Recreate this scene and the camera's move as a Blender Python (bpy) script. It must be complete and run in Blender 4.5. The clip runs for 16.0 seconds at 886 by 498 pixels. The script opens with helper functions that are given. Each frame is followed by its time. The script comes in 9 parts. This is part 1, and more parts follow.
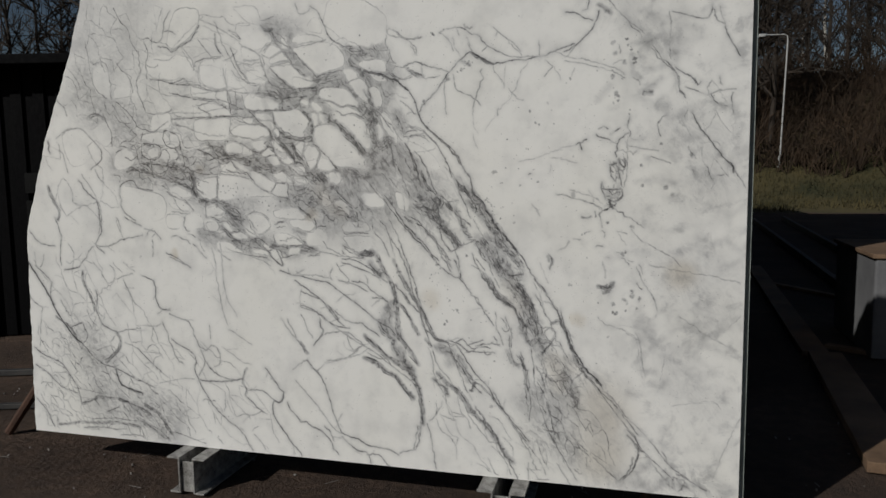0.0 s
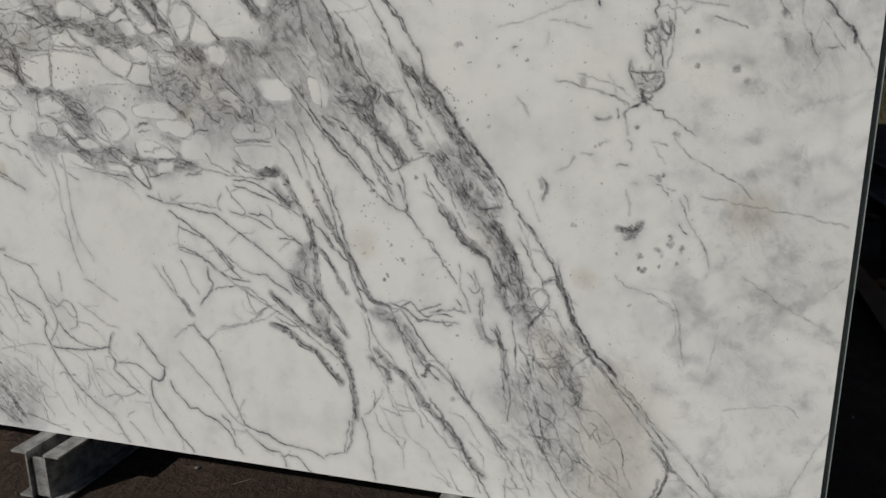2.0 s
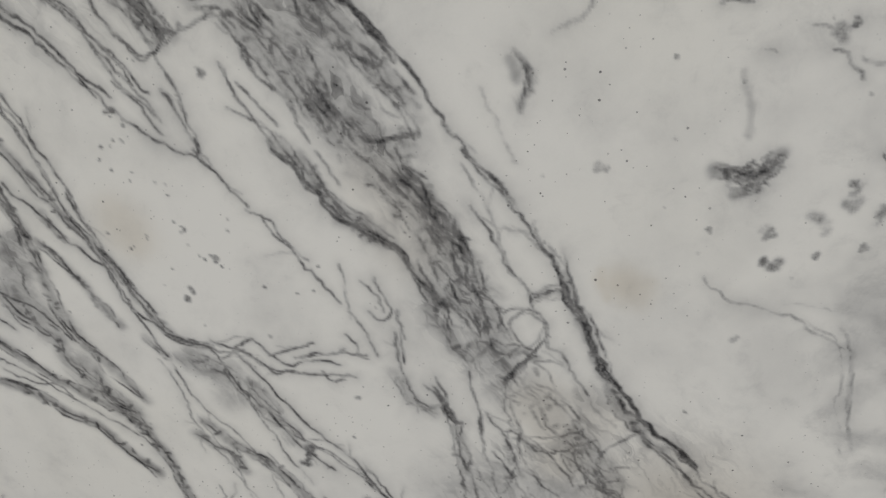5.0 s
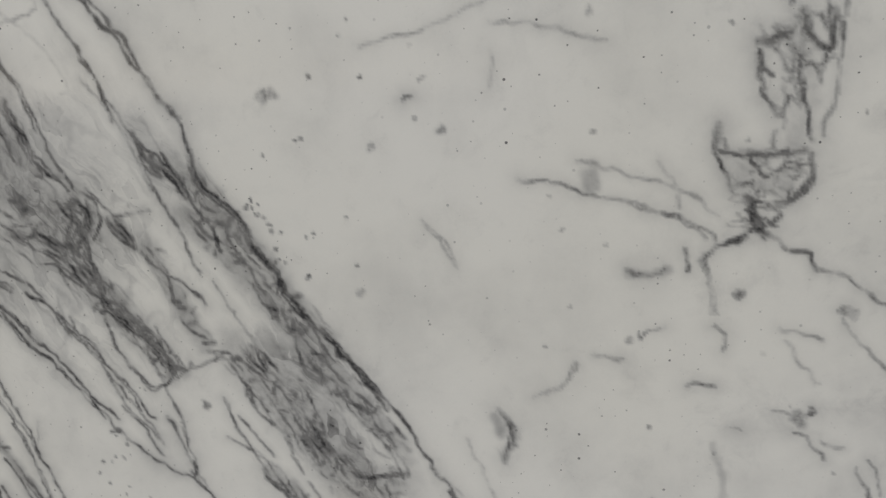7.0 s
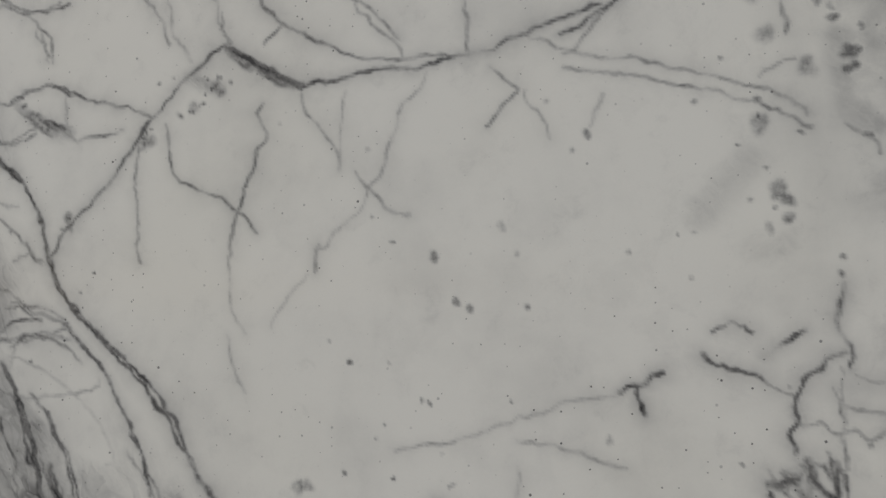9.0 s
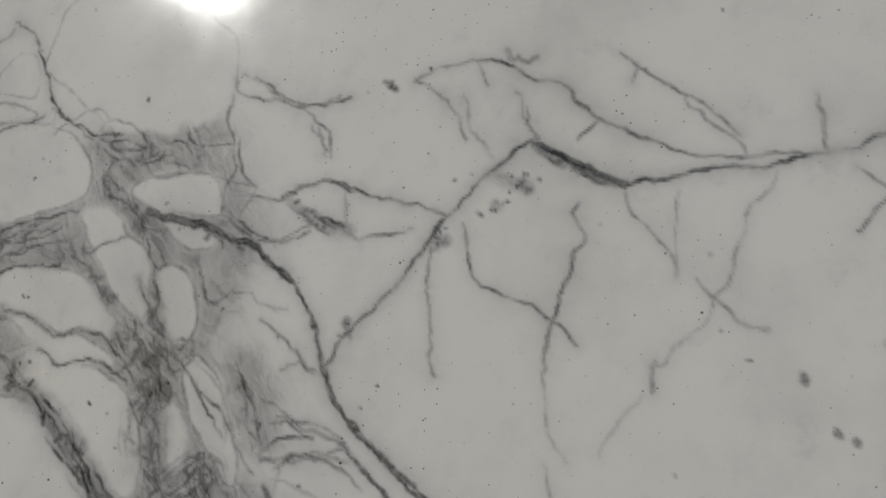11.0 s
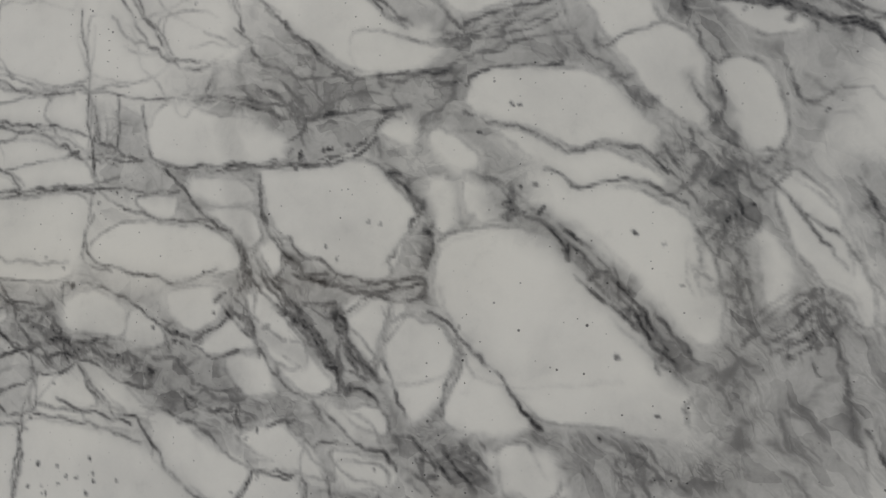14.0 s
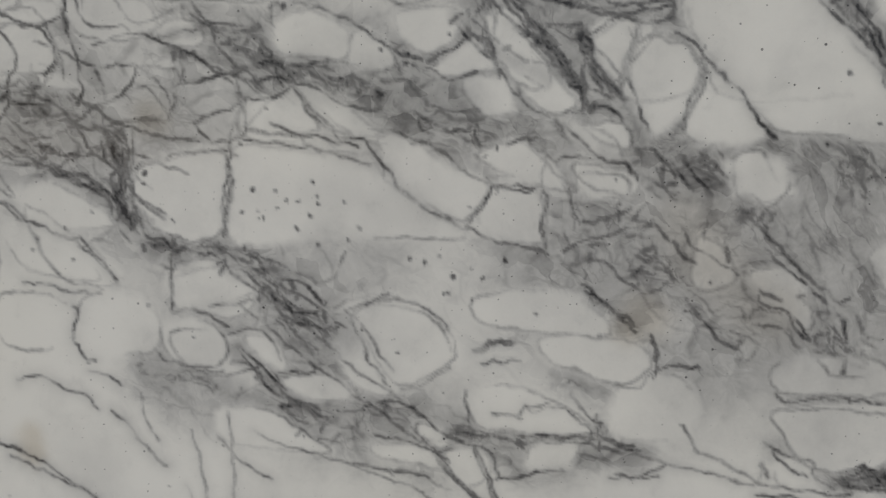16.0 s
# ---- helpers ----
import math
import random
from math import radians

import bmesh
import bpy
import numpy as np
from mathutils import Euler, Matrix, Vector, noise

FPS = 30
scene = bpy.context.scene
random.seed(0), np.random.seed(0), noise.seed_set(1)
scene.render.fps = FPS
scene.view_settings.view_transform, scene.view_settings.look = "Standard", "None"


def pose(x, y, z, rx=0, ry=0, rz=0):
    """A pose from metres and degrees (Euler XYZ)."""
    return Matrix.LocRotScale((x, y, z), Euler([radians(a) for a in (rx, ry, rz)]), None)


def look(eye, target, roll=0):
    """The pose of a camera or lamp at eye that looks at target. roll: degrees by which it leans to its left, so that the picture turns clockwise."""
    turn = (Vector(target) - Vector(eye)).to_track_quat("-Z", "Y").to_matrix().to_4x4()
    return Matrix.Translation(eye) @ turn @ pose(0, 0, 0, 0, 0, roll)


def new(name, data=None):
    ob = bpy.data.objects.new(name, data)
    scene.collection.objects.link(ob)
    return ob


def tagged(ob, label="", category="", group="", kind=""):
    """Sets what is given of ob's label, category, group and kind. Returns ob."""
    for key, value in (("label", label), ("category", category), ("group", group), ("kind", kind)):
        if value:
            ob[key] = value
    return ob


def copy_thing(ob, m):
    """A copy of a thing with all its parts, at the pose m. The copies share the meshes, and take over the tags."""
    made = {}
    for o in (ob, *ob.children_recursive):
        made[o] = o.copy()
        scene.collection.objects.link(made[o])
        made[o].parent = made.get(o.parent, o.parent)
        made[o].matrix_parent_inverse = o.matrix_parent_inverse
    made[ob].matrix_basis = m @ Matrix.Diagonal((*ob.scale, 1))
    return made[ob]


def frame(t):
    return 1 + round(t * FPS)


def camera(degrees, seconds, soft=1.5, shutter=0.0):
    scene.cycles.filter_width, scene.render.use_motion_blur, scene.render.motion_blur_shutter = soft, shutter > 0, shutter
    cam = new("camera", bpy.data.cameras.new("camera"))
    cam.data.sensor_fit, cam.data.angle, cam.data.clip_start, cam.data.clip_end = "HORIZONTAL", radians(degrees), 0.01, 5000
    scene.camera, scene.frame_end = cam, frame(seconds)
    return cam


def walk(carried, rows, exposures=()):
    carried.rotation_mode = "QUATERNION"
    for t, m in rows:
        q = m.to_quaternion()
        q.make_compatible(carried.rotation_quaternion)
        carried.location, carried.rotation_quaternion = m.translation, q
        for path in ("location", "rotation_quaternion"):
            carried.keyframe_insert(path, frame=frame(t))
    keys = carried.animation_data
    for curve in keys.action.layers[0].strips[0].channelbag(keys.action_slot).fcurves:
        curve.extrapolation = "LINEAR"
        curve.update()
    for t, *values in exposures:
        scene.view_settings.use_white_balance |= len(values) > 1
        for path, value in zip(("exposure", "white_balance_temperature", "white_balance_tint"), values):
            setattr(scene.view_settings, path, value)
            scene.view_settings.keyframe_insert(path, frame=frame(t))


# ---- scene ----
cam = camera(65.1, 16.0)
PATH = [
    (0, (1.146, -2.474, 1.332), (0.612, -0.559, 1.118), -0.9),
    (0.5, (1.188, -2.287, 1.314), (0.581, -0.399, 1.052), -0.5),
    (1, (1.149, -2.046, 1.298), (0.56, -0.163, 0.97), 0.2),
    (1.5, (1.087, -1.829, 1.275), (0.55, 0.058, 0.888), 0.2),
    (2, (1.059, -1.581, 1.258), (0.53, 0.29, 0.786), -0.5),
    (2.5, (1.036, -1.343, 1.235), (0.475, 0.501, 0.702), -0.5),
    (3, (0.961, -1.115, 1.212), (0.498, 0.732, 0.601), -1.4),
    (3.2, (0.924, -1.031, 1.205), (0.518, 0.816, 0.553), -1.6),
    (5.3, (0.921, -0.589, 1.179), (0.484, 1.113, 0.224), -5.7),
    (5.5, (0.923, -0.587, 1.198), (0.481, 1.126, 0.264), -5.5),
    (6, (0.927, -0.585, 1.246), (0.488, 1.181, 0.415), -5.1),
    (6.5, (0.935, -0.583, 1.305), (0.502, 1.26, 0.66), -4.5),
    (7, (0.939, -0.582, 1.344), (0.502, 1.31, 0.862), -3.5),
    (7.5, (0.951, -0.583, 1.392), (0.509, 1.333, 1.028), -2.8),
    (8, (0.961, -0.586, 1.426), (0.487, 1.344, 1.203), -2.2),
    (8.5, (0.953, -0.594, 1.466), (0.474, 1.347, 1.435), -1.3),
    (9, (0.924, -0.618, 1.509), (0.501, 1.331, 1.654), -0.8),
    (9.2, (0.905, -0.627, 1.521), (0.51, 1.324, 1.716), -0.6),
    (11.3, (0.609, -0.603, 1.53), (0.066, 1.274, 1.955), 0.9),
    (11.5, (0.591, -0.574, 1.527), (-0.023, 1.285, 1.938), 1.3),
    (12, (0.527, -0.537, 1.525), (-0.19, 1.294, 1.89), 2.1),
    (12.5, (0.407, -0.535, 1.526), (-0.285, 1.312, 1.859), 2.0),
    (13, (0.274, -0.561, 1.511), (-0.308, 1.331, 1.799), 1.3),
    (13.5, (0.176, -0.582, 1.487), (-0.324, 1.34, 1.722), 0.7),
    (14, (0.108, -0.581, 1.466), (-0.402, 1.347, 1.612), 0.6),
    (14.5, (0.038, -0.572, 1.444), (-0.456, 1.366, 1.498), 0.8),
    (15, (-0.031, -0.58, 1.409), (-0.482, 1.368, 1.379), 1.0),
    (15.5, (-0.124, -0.623, 1.375), (-0.446, 1.345, 1.218), 1.7),
    (16, (-0.218, -0.678, 1.325), (-0.369, 1.303, 1.093), 1.5),
]
EXPOSURES = [(0, -0.63), (1.5, -0.63), (3, -0.63), (5.5, -0.71), (7, -0.77), (8, -0.80), (9, -0.97), (11.5, -1.02), (12.5, -0.97), (14, -0.83), (16, -0.82)]
walk(cam, [(t, look(eye, target, roll)) for t, eye, target, roll in PATH], EXPOSURES)

# ---- light: low sun from the front left, clear spring sky ----
SUN = Vector((-0.505, -0.690, 0.535)).normalized()
world = bpy.data.worlds.new("sky")
scene.world = world
world.use_nodes = True
wn = world.node_tree.nodes
sky = wn.new("ShaderNodeTexSky")
sky.sky_type, sky.sun_disc = "NISHITA", False
sky.sun_elevation, sky.sun_rotation = radians(30), math.atan2(SUN.x, SUN.y)
sky.dust_density, sky.ozone_density = 1.2, 1.5
world.node_tree.links.new(sky.outputs[0], wn["Background"].inputs[0])
wn["Background"].inputs[1].default_value = 0.032
sun = new("sun", bpy.data.lights.new("sun", "SUN"))
sun.data.energy, sun.data.angle, sun.data.color = 3.75, radians(0.53), (1.0, 0.985, 0.942)
sun.matrix_world = look(SUN * 30, (0, 0, 0))


# ---- materials ----
class Nodes:
    """A short way to write node trees."""

    def __init__(self, name):
        self.mat = bpy.data.materials.new(name)
        self.mat.use_nodes = True
        self.tree = self.mat.node_tree
        self.bsdf = self.tree.nodes["Principled BSDF"]
        self.co = self.add("ShaderNodeTexCoord").outputs["Object"]

    def add(self, kind, ins=(), **props):
        n = self.tree.nodes.new(kind)
        for k, v in props.items():
            setattr(n, k, v)
        for k, v in dict(ins).items():
            self.put(n.inputs[k], v)
        return n

    def put(self, socket, v):
        if isinstance(v, bpy.types.NodeSocket):
            self.tree.links.new(v, socket)
        else:
            socket.default_value = v

    def math(self, op, a, b=0.0, c=0.0, clamp=False):
        return self.add("ShaderNodeMath", {0: a, 1: b, 2: c}, operation=op, use_clamp=clamp).outputs[0]

    def noise(self, scale, detail=4.0, rough=0.55, vector=None, dim="3D"):
        return self.add("ShaderNodeTexNoise", {"Vector": vector or self.co, "Scale": scale, "Detail": detail, "Roughness": rough}, noise_dimensions=dim).outputs[0]

    def ramp(self, value, *stops):
        n = self.add("ShaderNodeValToRGB", {0: value})
        e = n.color_ramp.elements
        while len(e) < len(stops):
            e.new(0.5)
        for el, (p, c) in zip(e, stops):
            el.position, el.color = p, (*c, 1)
        return n.outputs[0]

    def mix(self, fac, a, b, mode="MIX"):
        n = self.add("ShaderNodeMix", {0: fac, 6: a, 7: b}, data_type="RGBA", blend_type=mode)
        return n.outputs[2]

    def step(self, value, lo, hi, a=0.0, b=1.0):
        return self.add("ShaderNodeMapRange", {0: value, 1: lo, 2: hi, 3: a, 4: b}, interpolation_type="SMOOTHSTEP").outputs[0]

    def bump(self, height, strength, distance=0.01):
        self.put(self.bsdf.inputs["Normal"], self.add("ShaderNodeBump", {"Height": height, "Strength": strength, "Distance": distance}).outputs[0])

    def done(self, color, rough, metal=0.0, **more):
        self.put(self.bsdf.inputs["Base Color"], color)
        self.put(self.bsdf.inputs["Roughness"], rough)
        self.put(self.bsdf.inputs["Metallic"], metal)
        for k, v in more.items():
            self.put(self.bsdf.inputs[k.replace("_", " ")], v)
        return self.mat


def two_scale(name, dark, light, big, small, rough=0.8, bump=0.3, metal=0.0, distance=0.01, gloss=0.5):
    """A surface that varies slowly and finely between two colours."""
    n = Nodes(name)
    v = n.math("ADD", n.math("MULTIPLY", n.noise(big, 3), 0.6), n.math("MULTIPLY", n.noise(small, 5, 0.65), 0.4))
    n.bump(n.noise(small * 1.5, 5, 0.7), bump, distance)
    return n.done(n.ramp(v, (0.32, dark), (0.68, light)), n.step(n.noise(small, 2), 0.3, 0.7, rough - 0.1, rough + 0.08), metal, Specular_IOR_Level=gloss)


def marble_material():
    n = Nodes("polished_marble")
    fig = n.add("ShaderNodeAttribute", attribute_name="figure")
    sep = n.add("ShaderNodeSeparateColor", {0: fig.outputs["Color"]})
    vein_, cloud_, crack_ = sep.outputs[0], sep.outputs[1], sep.outputs[2]
    rust_ = fig.outputs["Alpha"]
    def warped(vector, scale, amount):
        w = n.add("ShaderNodeTexNoise", {"Vector": n.co, "Scale": scale, "Detail": 2.0}).outputs[1]
        off = n.add("ShaderNodeVectorMath", {0: w, 1: (0.5, 0.5, 0.5)}, operation="SUBTRACT").outputs[0]
        return n.add("ShaderNodeVectorMath", {0: off, 1: (amount,) * 3, 2: vector}, operation="MULTIPLY_ADD").outputs[0]

    co = warped(warped(n.co, 11.0, 0.05), 60.0, 0.012)

    def cells(angle, along, across, hi):
        """Broken pieces that lie along an angle: the joints between them, and each piece's own shade."""
        turned = n.add("ShaderNodeMapping", {"Vector": co, "Rotation": (0, radians(angle), 0)}).outputs[0]
        sized = n.add("ShaderNodeVectorMath", {0: turned, 1: (along, 0, across)}, operation="MULTIPLY").outputs[0]
        d = n.add("ShaderNodeTexVoronoi", {"Vector": sized, "Scale": 1.0}, feature="DISTANCE_TO_EDGE").outputs[0]
        shade = n.add("ShaderNodeTexVoronoi", {"Vector": sized, "Scale": 1.0}).outputs[1]
        shade = n.add("ShaderNodeSeparateColor", {0: shade}).outputs[0]
        line = n.math("MULTIPLY_ADD", n.step(d, 0.0, hi, 1.0, 0.0), 0.72, n.step(d, 0.0, 0.5, 0.28, 0.0))
        return line, n.step(shade, 0.45, 1.0)

    def blend(fac, a, b):
        return n.add("ShaderNodeMix", {0: fac, 2: a, 3: b}).outputs[0]

    def threads(angle, along, across, wide):
        """Fine veinlets that wander along an angle."""
        turned = n.add("ShaderNodeMapping", {"Vector": co, "Rotation": (0, radians(angle), 0)}).outputs[0]
        sized = n.add("ShaderNodeVectorMath", {0: turned, 1: (along, 0, across)}, operation="MULTIPLY").outputs[0]
        ridge = n.math("ABSOLUTE", n.math("SUBTRACT", n.noise(1.0, 3, 0.6, sized), 0.5))
        return n.step(ridge, 0.0, wide, 1.0, 0.0)

    px = n.add("ShaderNodeSeparateXYZ", {0: n.co}).outputs[0]
    side = n.step(px, 0.02, 0.10)
    big = blend(side, cells(-24, 17, 33, 0.09)[0], cells(-57, 13, 40, 0.10)[0])
    shade = blend(side, cells(-30, 40, 75, 0.12)[1], cells(-55, 30, 90, 0.13)[1])
    hair = blend(side, threads(-26, 15, 27, 0.042), threads(-56, 12, 44, 0.05))
    hair2 = blend(side, threads(-40, 34, 52, 0.05), threads(-50, 28, 88, 0.06))
    patchy, patchy2 = n.step(n.noise(21, 4), 0.36, 0.62), n.step(n.noise(33, 3), 0.40, 0.60)
    joint = n.math("MAXIMUM", n.math("MULTIPLY", big, n.math("MULTIPLY_ADD", patchy2, 0.72, 0.12)), n.math("MULTIPLY", n.math("MULTIPLY", n.math("MAXIMUM", hair, n.math("MULTIPLY", hair2, 0.7)), patchy), 0.6))
    crack = n.math("ADD", n.math("MULTIPLY", joint, 0.42), n.math("MULTIPLY", shade, 0.21))
    crack = n.math("MULTIPLY", crack, crack_)
    fine, grain = n.noise(210, 4, 0.7), n.noise(420, 2)
    v = n.math("MULTIPLY", vein_, n.math("MULTIPLY_ADD", n.math("MULTIPLY", fine, n.step(n.noise(55, 3), 0.32, 0.64, 0.36, 1.0)), 1.5, 0.10))
    c = n.math("MULTIPLY", cloud_, n.math("MULTIPLY_ADD", n.noise(45, 6, 0.72, co), 1.5, 0.25))
    drift = n.step(n.noise(7.5, 5), 0.42, 0.75, 0.0, 0.10)
    faint = n.math("MULTIPLY", n.step(n.noise(30, 5, 0.7, co), 0.55, 0.75), 0.05)
    # pale wisps on the slab's right
    place = n.add("ShaderNodeSeparateXYZ", {0: n.co})
    loose = warped(warped(n.co, 5.0, 0.10), 26.0, 0.022)

    def net(angle, along, across, hi):
        turned = n.add("ShaderNodeMapping", {"Vector": loose, "Rotation": (0, radians(angle), 0)}).outputs[0]
        sized = n.add("ShaderNodeVectorMath", {0: turned, 1: (along, 0, across)}, operation="MULTIPLY").outputs[0]
        d = n.add("ShaderNodeTexVoronoi", {"Vector": sized, "Scale": 1.0}, feature="DISTANCE_TO_EDGE").outputs[0]
        return n.step(d, 0.0, hi, 1.0, 0.0)

    wisp = n.math("MULTIPLY", n.math("MULTIPLY", net(20, 8, 11, 0.22), n.step(n.noise(7, 4), 0.42, 0.66)), n.step(place.outputs[0], 0.95, 1.2, 0.0, 0.17))
    # grey mottling, strongest on the right
    blotch = n.math("MULTIPLY", n.step(n.noise(14, 6, 0.68, loose), 0.50, 0.70), n.step(place.outputs[0], 0.9, 1.3, 0.03, 0.15))
    wisp = n.math("ADD", wisp, blotch)
    v = n.math("MAXIMUM", v, wisp)
    # pin-sharp dark pits, strewn in loose swarms
    flat = n.add("ShaderNodeCombineXYZ", {0: place.outputs[0], 1: place.outputs[2]}).outputs[0]

    def pits(scale, radius, share):
        vor = n.add("ShaderNodeTexVoronoi", {"Vector": flat, "Scale": scale}, voronoi_dimensions="2D")
        pick = n.add("ShaderNodeSeparateColor", {0: vor.outputs[1]})
        size = n.math("MULTIPLY", n.math("MULTIPLY_ADD", pick.outputs[1], 0.8, 0.45), radius * scale)
        near = n.step(n.math("DIVIDE", vor.outputs[0], size), 0.75, 1.15, 1.0, 0.0)
        return n.math("MULTIPLY", near, n.math("MULTIPLY", n.step(pick.outputs[0], 1 - share, 1.02 - share), n.math("MULTIPLY_ADD", pick.outputs[2], 0.5, 0.4)))

    swarm = n.step(n.noise(6, 3), 0.44, 0.62, 0.15, 1.0)
    dots = n.math("MULTIPLY", n.math("MAXIMUM", pits(38, 0.0011, 0.24), pits(85, 0.0007, 0.2)), swarm)
    v = n.math("MAXIMUM", v, n.math("MULTIPLY", dots, 0.9))
    tone = n.math("ADD", n.math("ADD", v, c), n.math("ADD", crack, n.math("ADD", drift, faint)))
    tone = n.math("ADD", tone, n.math("MULTIPLY_ADD", grain, 0.03, -0.015), clamp=True)
    color = n.ramp(tone, (0.0, (0.85, 0.845, 0.82)), (0.25, (0.535, 0.536, 0.535)), (0.55, (0.244, 0.244, 0.247)), (1.0, (0.06, 0.06, 0.064)))
    color = n.mix(rust_, color, (0.62, 0.52, 0.38, 1), "MULTIPLY")
    color = n.mix(n.step(n.noise(2.2, 2), 0.4, 0.7, 0.0, 0.25), color, (0.93, 0.92, 0.86, 1), "MULTIPLY")
    n.bump(n.noise(160, 2), 0.004, 0.001)
    return n.done(color, n.step(n.noise(9, 3), 0.3, 0.7, 0.09, 0.13))


MARBLE = marble_material()
SAWN = two_scale("sawn_marble_edge", (0.22, 0.23, 0.22), (0.42, 0.43, 0.41), 6, 90, 0.75)
BACKING = two_scale("resin_mesh_backing", (0.22, 0.26, 0.24), (0.38, 0.42, 0.39), 8, 160, 0.6)
STEEL = two_scale("weathered_galvanised_steel", (0.06, 0.055, 0.05), (0.52, 0.51, 0.49), 26, 130, 0.55, 0.4, 0.35)
RUST = two_scale("rusted_steel", (0.035, 0.018, 0.012), (0.11, 0.055, 0.035), 9, 120, 0.85, 0.5, 0.1)
DARKSTEEL = two_scale("dark_rail_steel", (0.03, 0.03, 0.032), (0.09, 0.085, 0.08), 6, 60, 0.6, 0.3, 0.3)
LAMPSTEEL = two_scale("pale_lamp_post_steel", (0.35, 0.35, 0.34), (0.5, 0.5, 0.49), 3, 30, 0.5)
PLANK = two_scale("weathered_timber", (0.10, 0.06, 0.035), (0.26, 0.165, 0.10), 3, 40, 0.85, 0.5)
# near black all over, with hardly any gloss
BLACKSHEET = two_scale("near_black_sheet", (0.0015, 0.0015, 0.002), (0.004, 0.004, 0.0045), 2, 25, 0.75, gloss=0.06)
# near black, slightly paler than the shed's sheet
SHEDPOST = two_scale("near_black_trim", (0.004, 0.004, 0.004), (0.012, 0.012, 0.012), 2, 25, 0.75, gloss=0.1)
CONCRETE = two_scale("painted_concrete", (0.10, 0.10, 0.105), (0.20, 0.20, 0.205), 2.5, 45, 0.85)
BARK = two_scale("dark_bark", (0.015, 0.011, 0.008), (0.050, 0.037, 0.027), 2, 18, 0.9)
BIRCH = two_scale("pale_birch_bark", (0.30, 0.28, 0.25), (0.62, 0.60, 0.55), 2, 7, 0.8)
TWIG = two_scale("dry_brush_twigs", (0.014, 0.009, 0.005), (0.055, 0.032, 0.016), 1.2, 9, 0.95)
GRASS = two_scale("rough_spring_grass", (0.018, 0.022, 0.006), (0.095, 0.072, 0.027), 0.5, 9, 0.95)
PEBBLE = two_scale("pale_stone_chips", (0.14, 0.125, 0.11), (0.34, 0.32, 0.30), 20, 90, 0.9)


def ground_material():
    n = Nodes("dark_yard_dirt")
    v = n.math("ADD", n.math("MULTIPLY", n.noise(1.1, 4), 0.5), n.math("MULTIPLY", n.noise(17, 6, 0.7), 0.5))
    color = n.ramp(v, (0.3, (0.020, 0.0115, 0.0075)), (0.52, (0.062, 0.037, 0.024)), (0.75, (0.15, 0.096, 0.064)))
    chips = n.step(n.add("ShaderNodeTexVoronoi", {"Vector": n.co, "Scale": 55.0}).outputs[0], 0.10, 0.16, 1.0, 0.0)
    chips = n.math("MULTIPLY", chips, n.step(n.noise(9, 2), 0.55, 0.66))
    color = n.mix(n.math("MULTIPLY", chips, 0.7), color, (0.23, 0.21, 0.19, 1))
    n.bump(n.math("ADD", n.noise(30, 6, 0.7), n.math("MULTIPLY", chips, 0.4)), 0.9, 0.03)
    return n.done(color, 0.92)


DIRT = ground_material()


# ---- building helpers ----
def mesh_object(name, bm, material, parent=None, label=""):
    me = bpy.data.meshes.new(name)
    bm.to_mesh(me)
    bm.free()
    me.materials.append(material)
    ob = new(name, me)
    if parent:
        ob.parent = parent
    if label:
        ob["label"] = label
    return ob


def part(name, bm, material, parent, label=""):
    return mesh_object(name, bm, material, parent, label)


def box(bm, lo, hi, bevel=0.0, turn=None):
    """A box between two corners, with its edges rounded off."""
    lo, hi = Vector(lo), Vector(hi)
    made = bmesh.ops.create_cube(bm, size=1.0, matrix=(turn or Matrix()) @ Matrix.Translation((lo + hi) / 2) @ Matrix.Diagonal((*(hi - lo), 1)))
    if bevel:
        edges = list({e for v in made["verts"] for e in v.link_edges})
        bmesh.ops.bevel(bm, geom=edges, offset=bevel, segments=2, affect="EDGES", profile=0.6)


def boxed(lo, hi, bevel=0.0, turn=None):
    bm = bmesh.new()
    box(bm, lo, hi, bevel, turn)
    return bm


def tube(bm, points, radii, sides=6):
    """A tube through points, with a radius at each."""
    rings = []
    for i, (p, r) in enumerate(zip(points, radii)):
        a, b = Vector(points[max(i - 1, 0)]), Vector(points[min(i + 1, len(points) - 1)])
        way = (b - a).normalized()
        u = way.orthogonal().normalized()
        w = way.cross(u)
        rings.append([bm.verts.new(Vector(p) + r * (math.cos(k * 2 * math.pi / sides) * u + math.sin(k * 2 * math.pi / sides) * w)) for k in range(sides)])
    for r0, r1 in zip(rings, rings[1:]):
        for k in range(sides):
            bm.faces.new((r0[k], r0[(k + 1) % sides], r1[(k + 1) % sides], r1[k]))
    for ring in (rings[0][::-1], rings[-1]):
        if sides > 2:
            bm.faces.new(ring)


def thing(name, label, category, at=(0, 0, 0), turn=0.0, group="", kind=""):
    ob = new(name)
    ob.matrix_world = pose(*at, 0, 0, turn)
    return tagged(ob, label, category, group, kind)


# ---- the marble slab: its face is a fine sheet that carries the stone's figure ----
FOOT, TOP, RIGHT, GROUND = 0.19, 2.62, 1.5, 0.035
THICK = 0.02


def left_edge(z):
    """The slab's broken left edge: nearly upright below, slanting inwards above."""
    return np.interp(z, (FOOT, 1.108, 1.527, 1.83, 2.078, TOP), (-1.505, -1.466, -1.321, -1.181, -1.092, -0.89)) + 0.002 * np.sin(z * 41) + 0.001 * np.sin(z * 133)


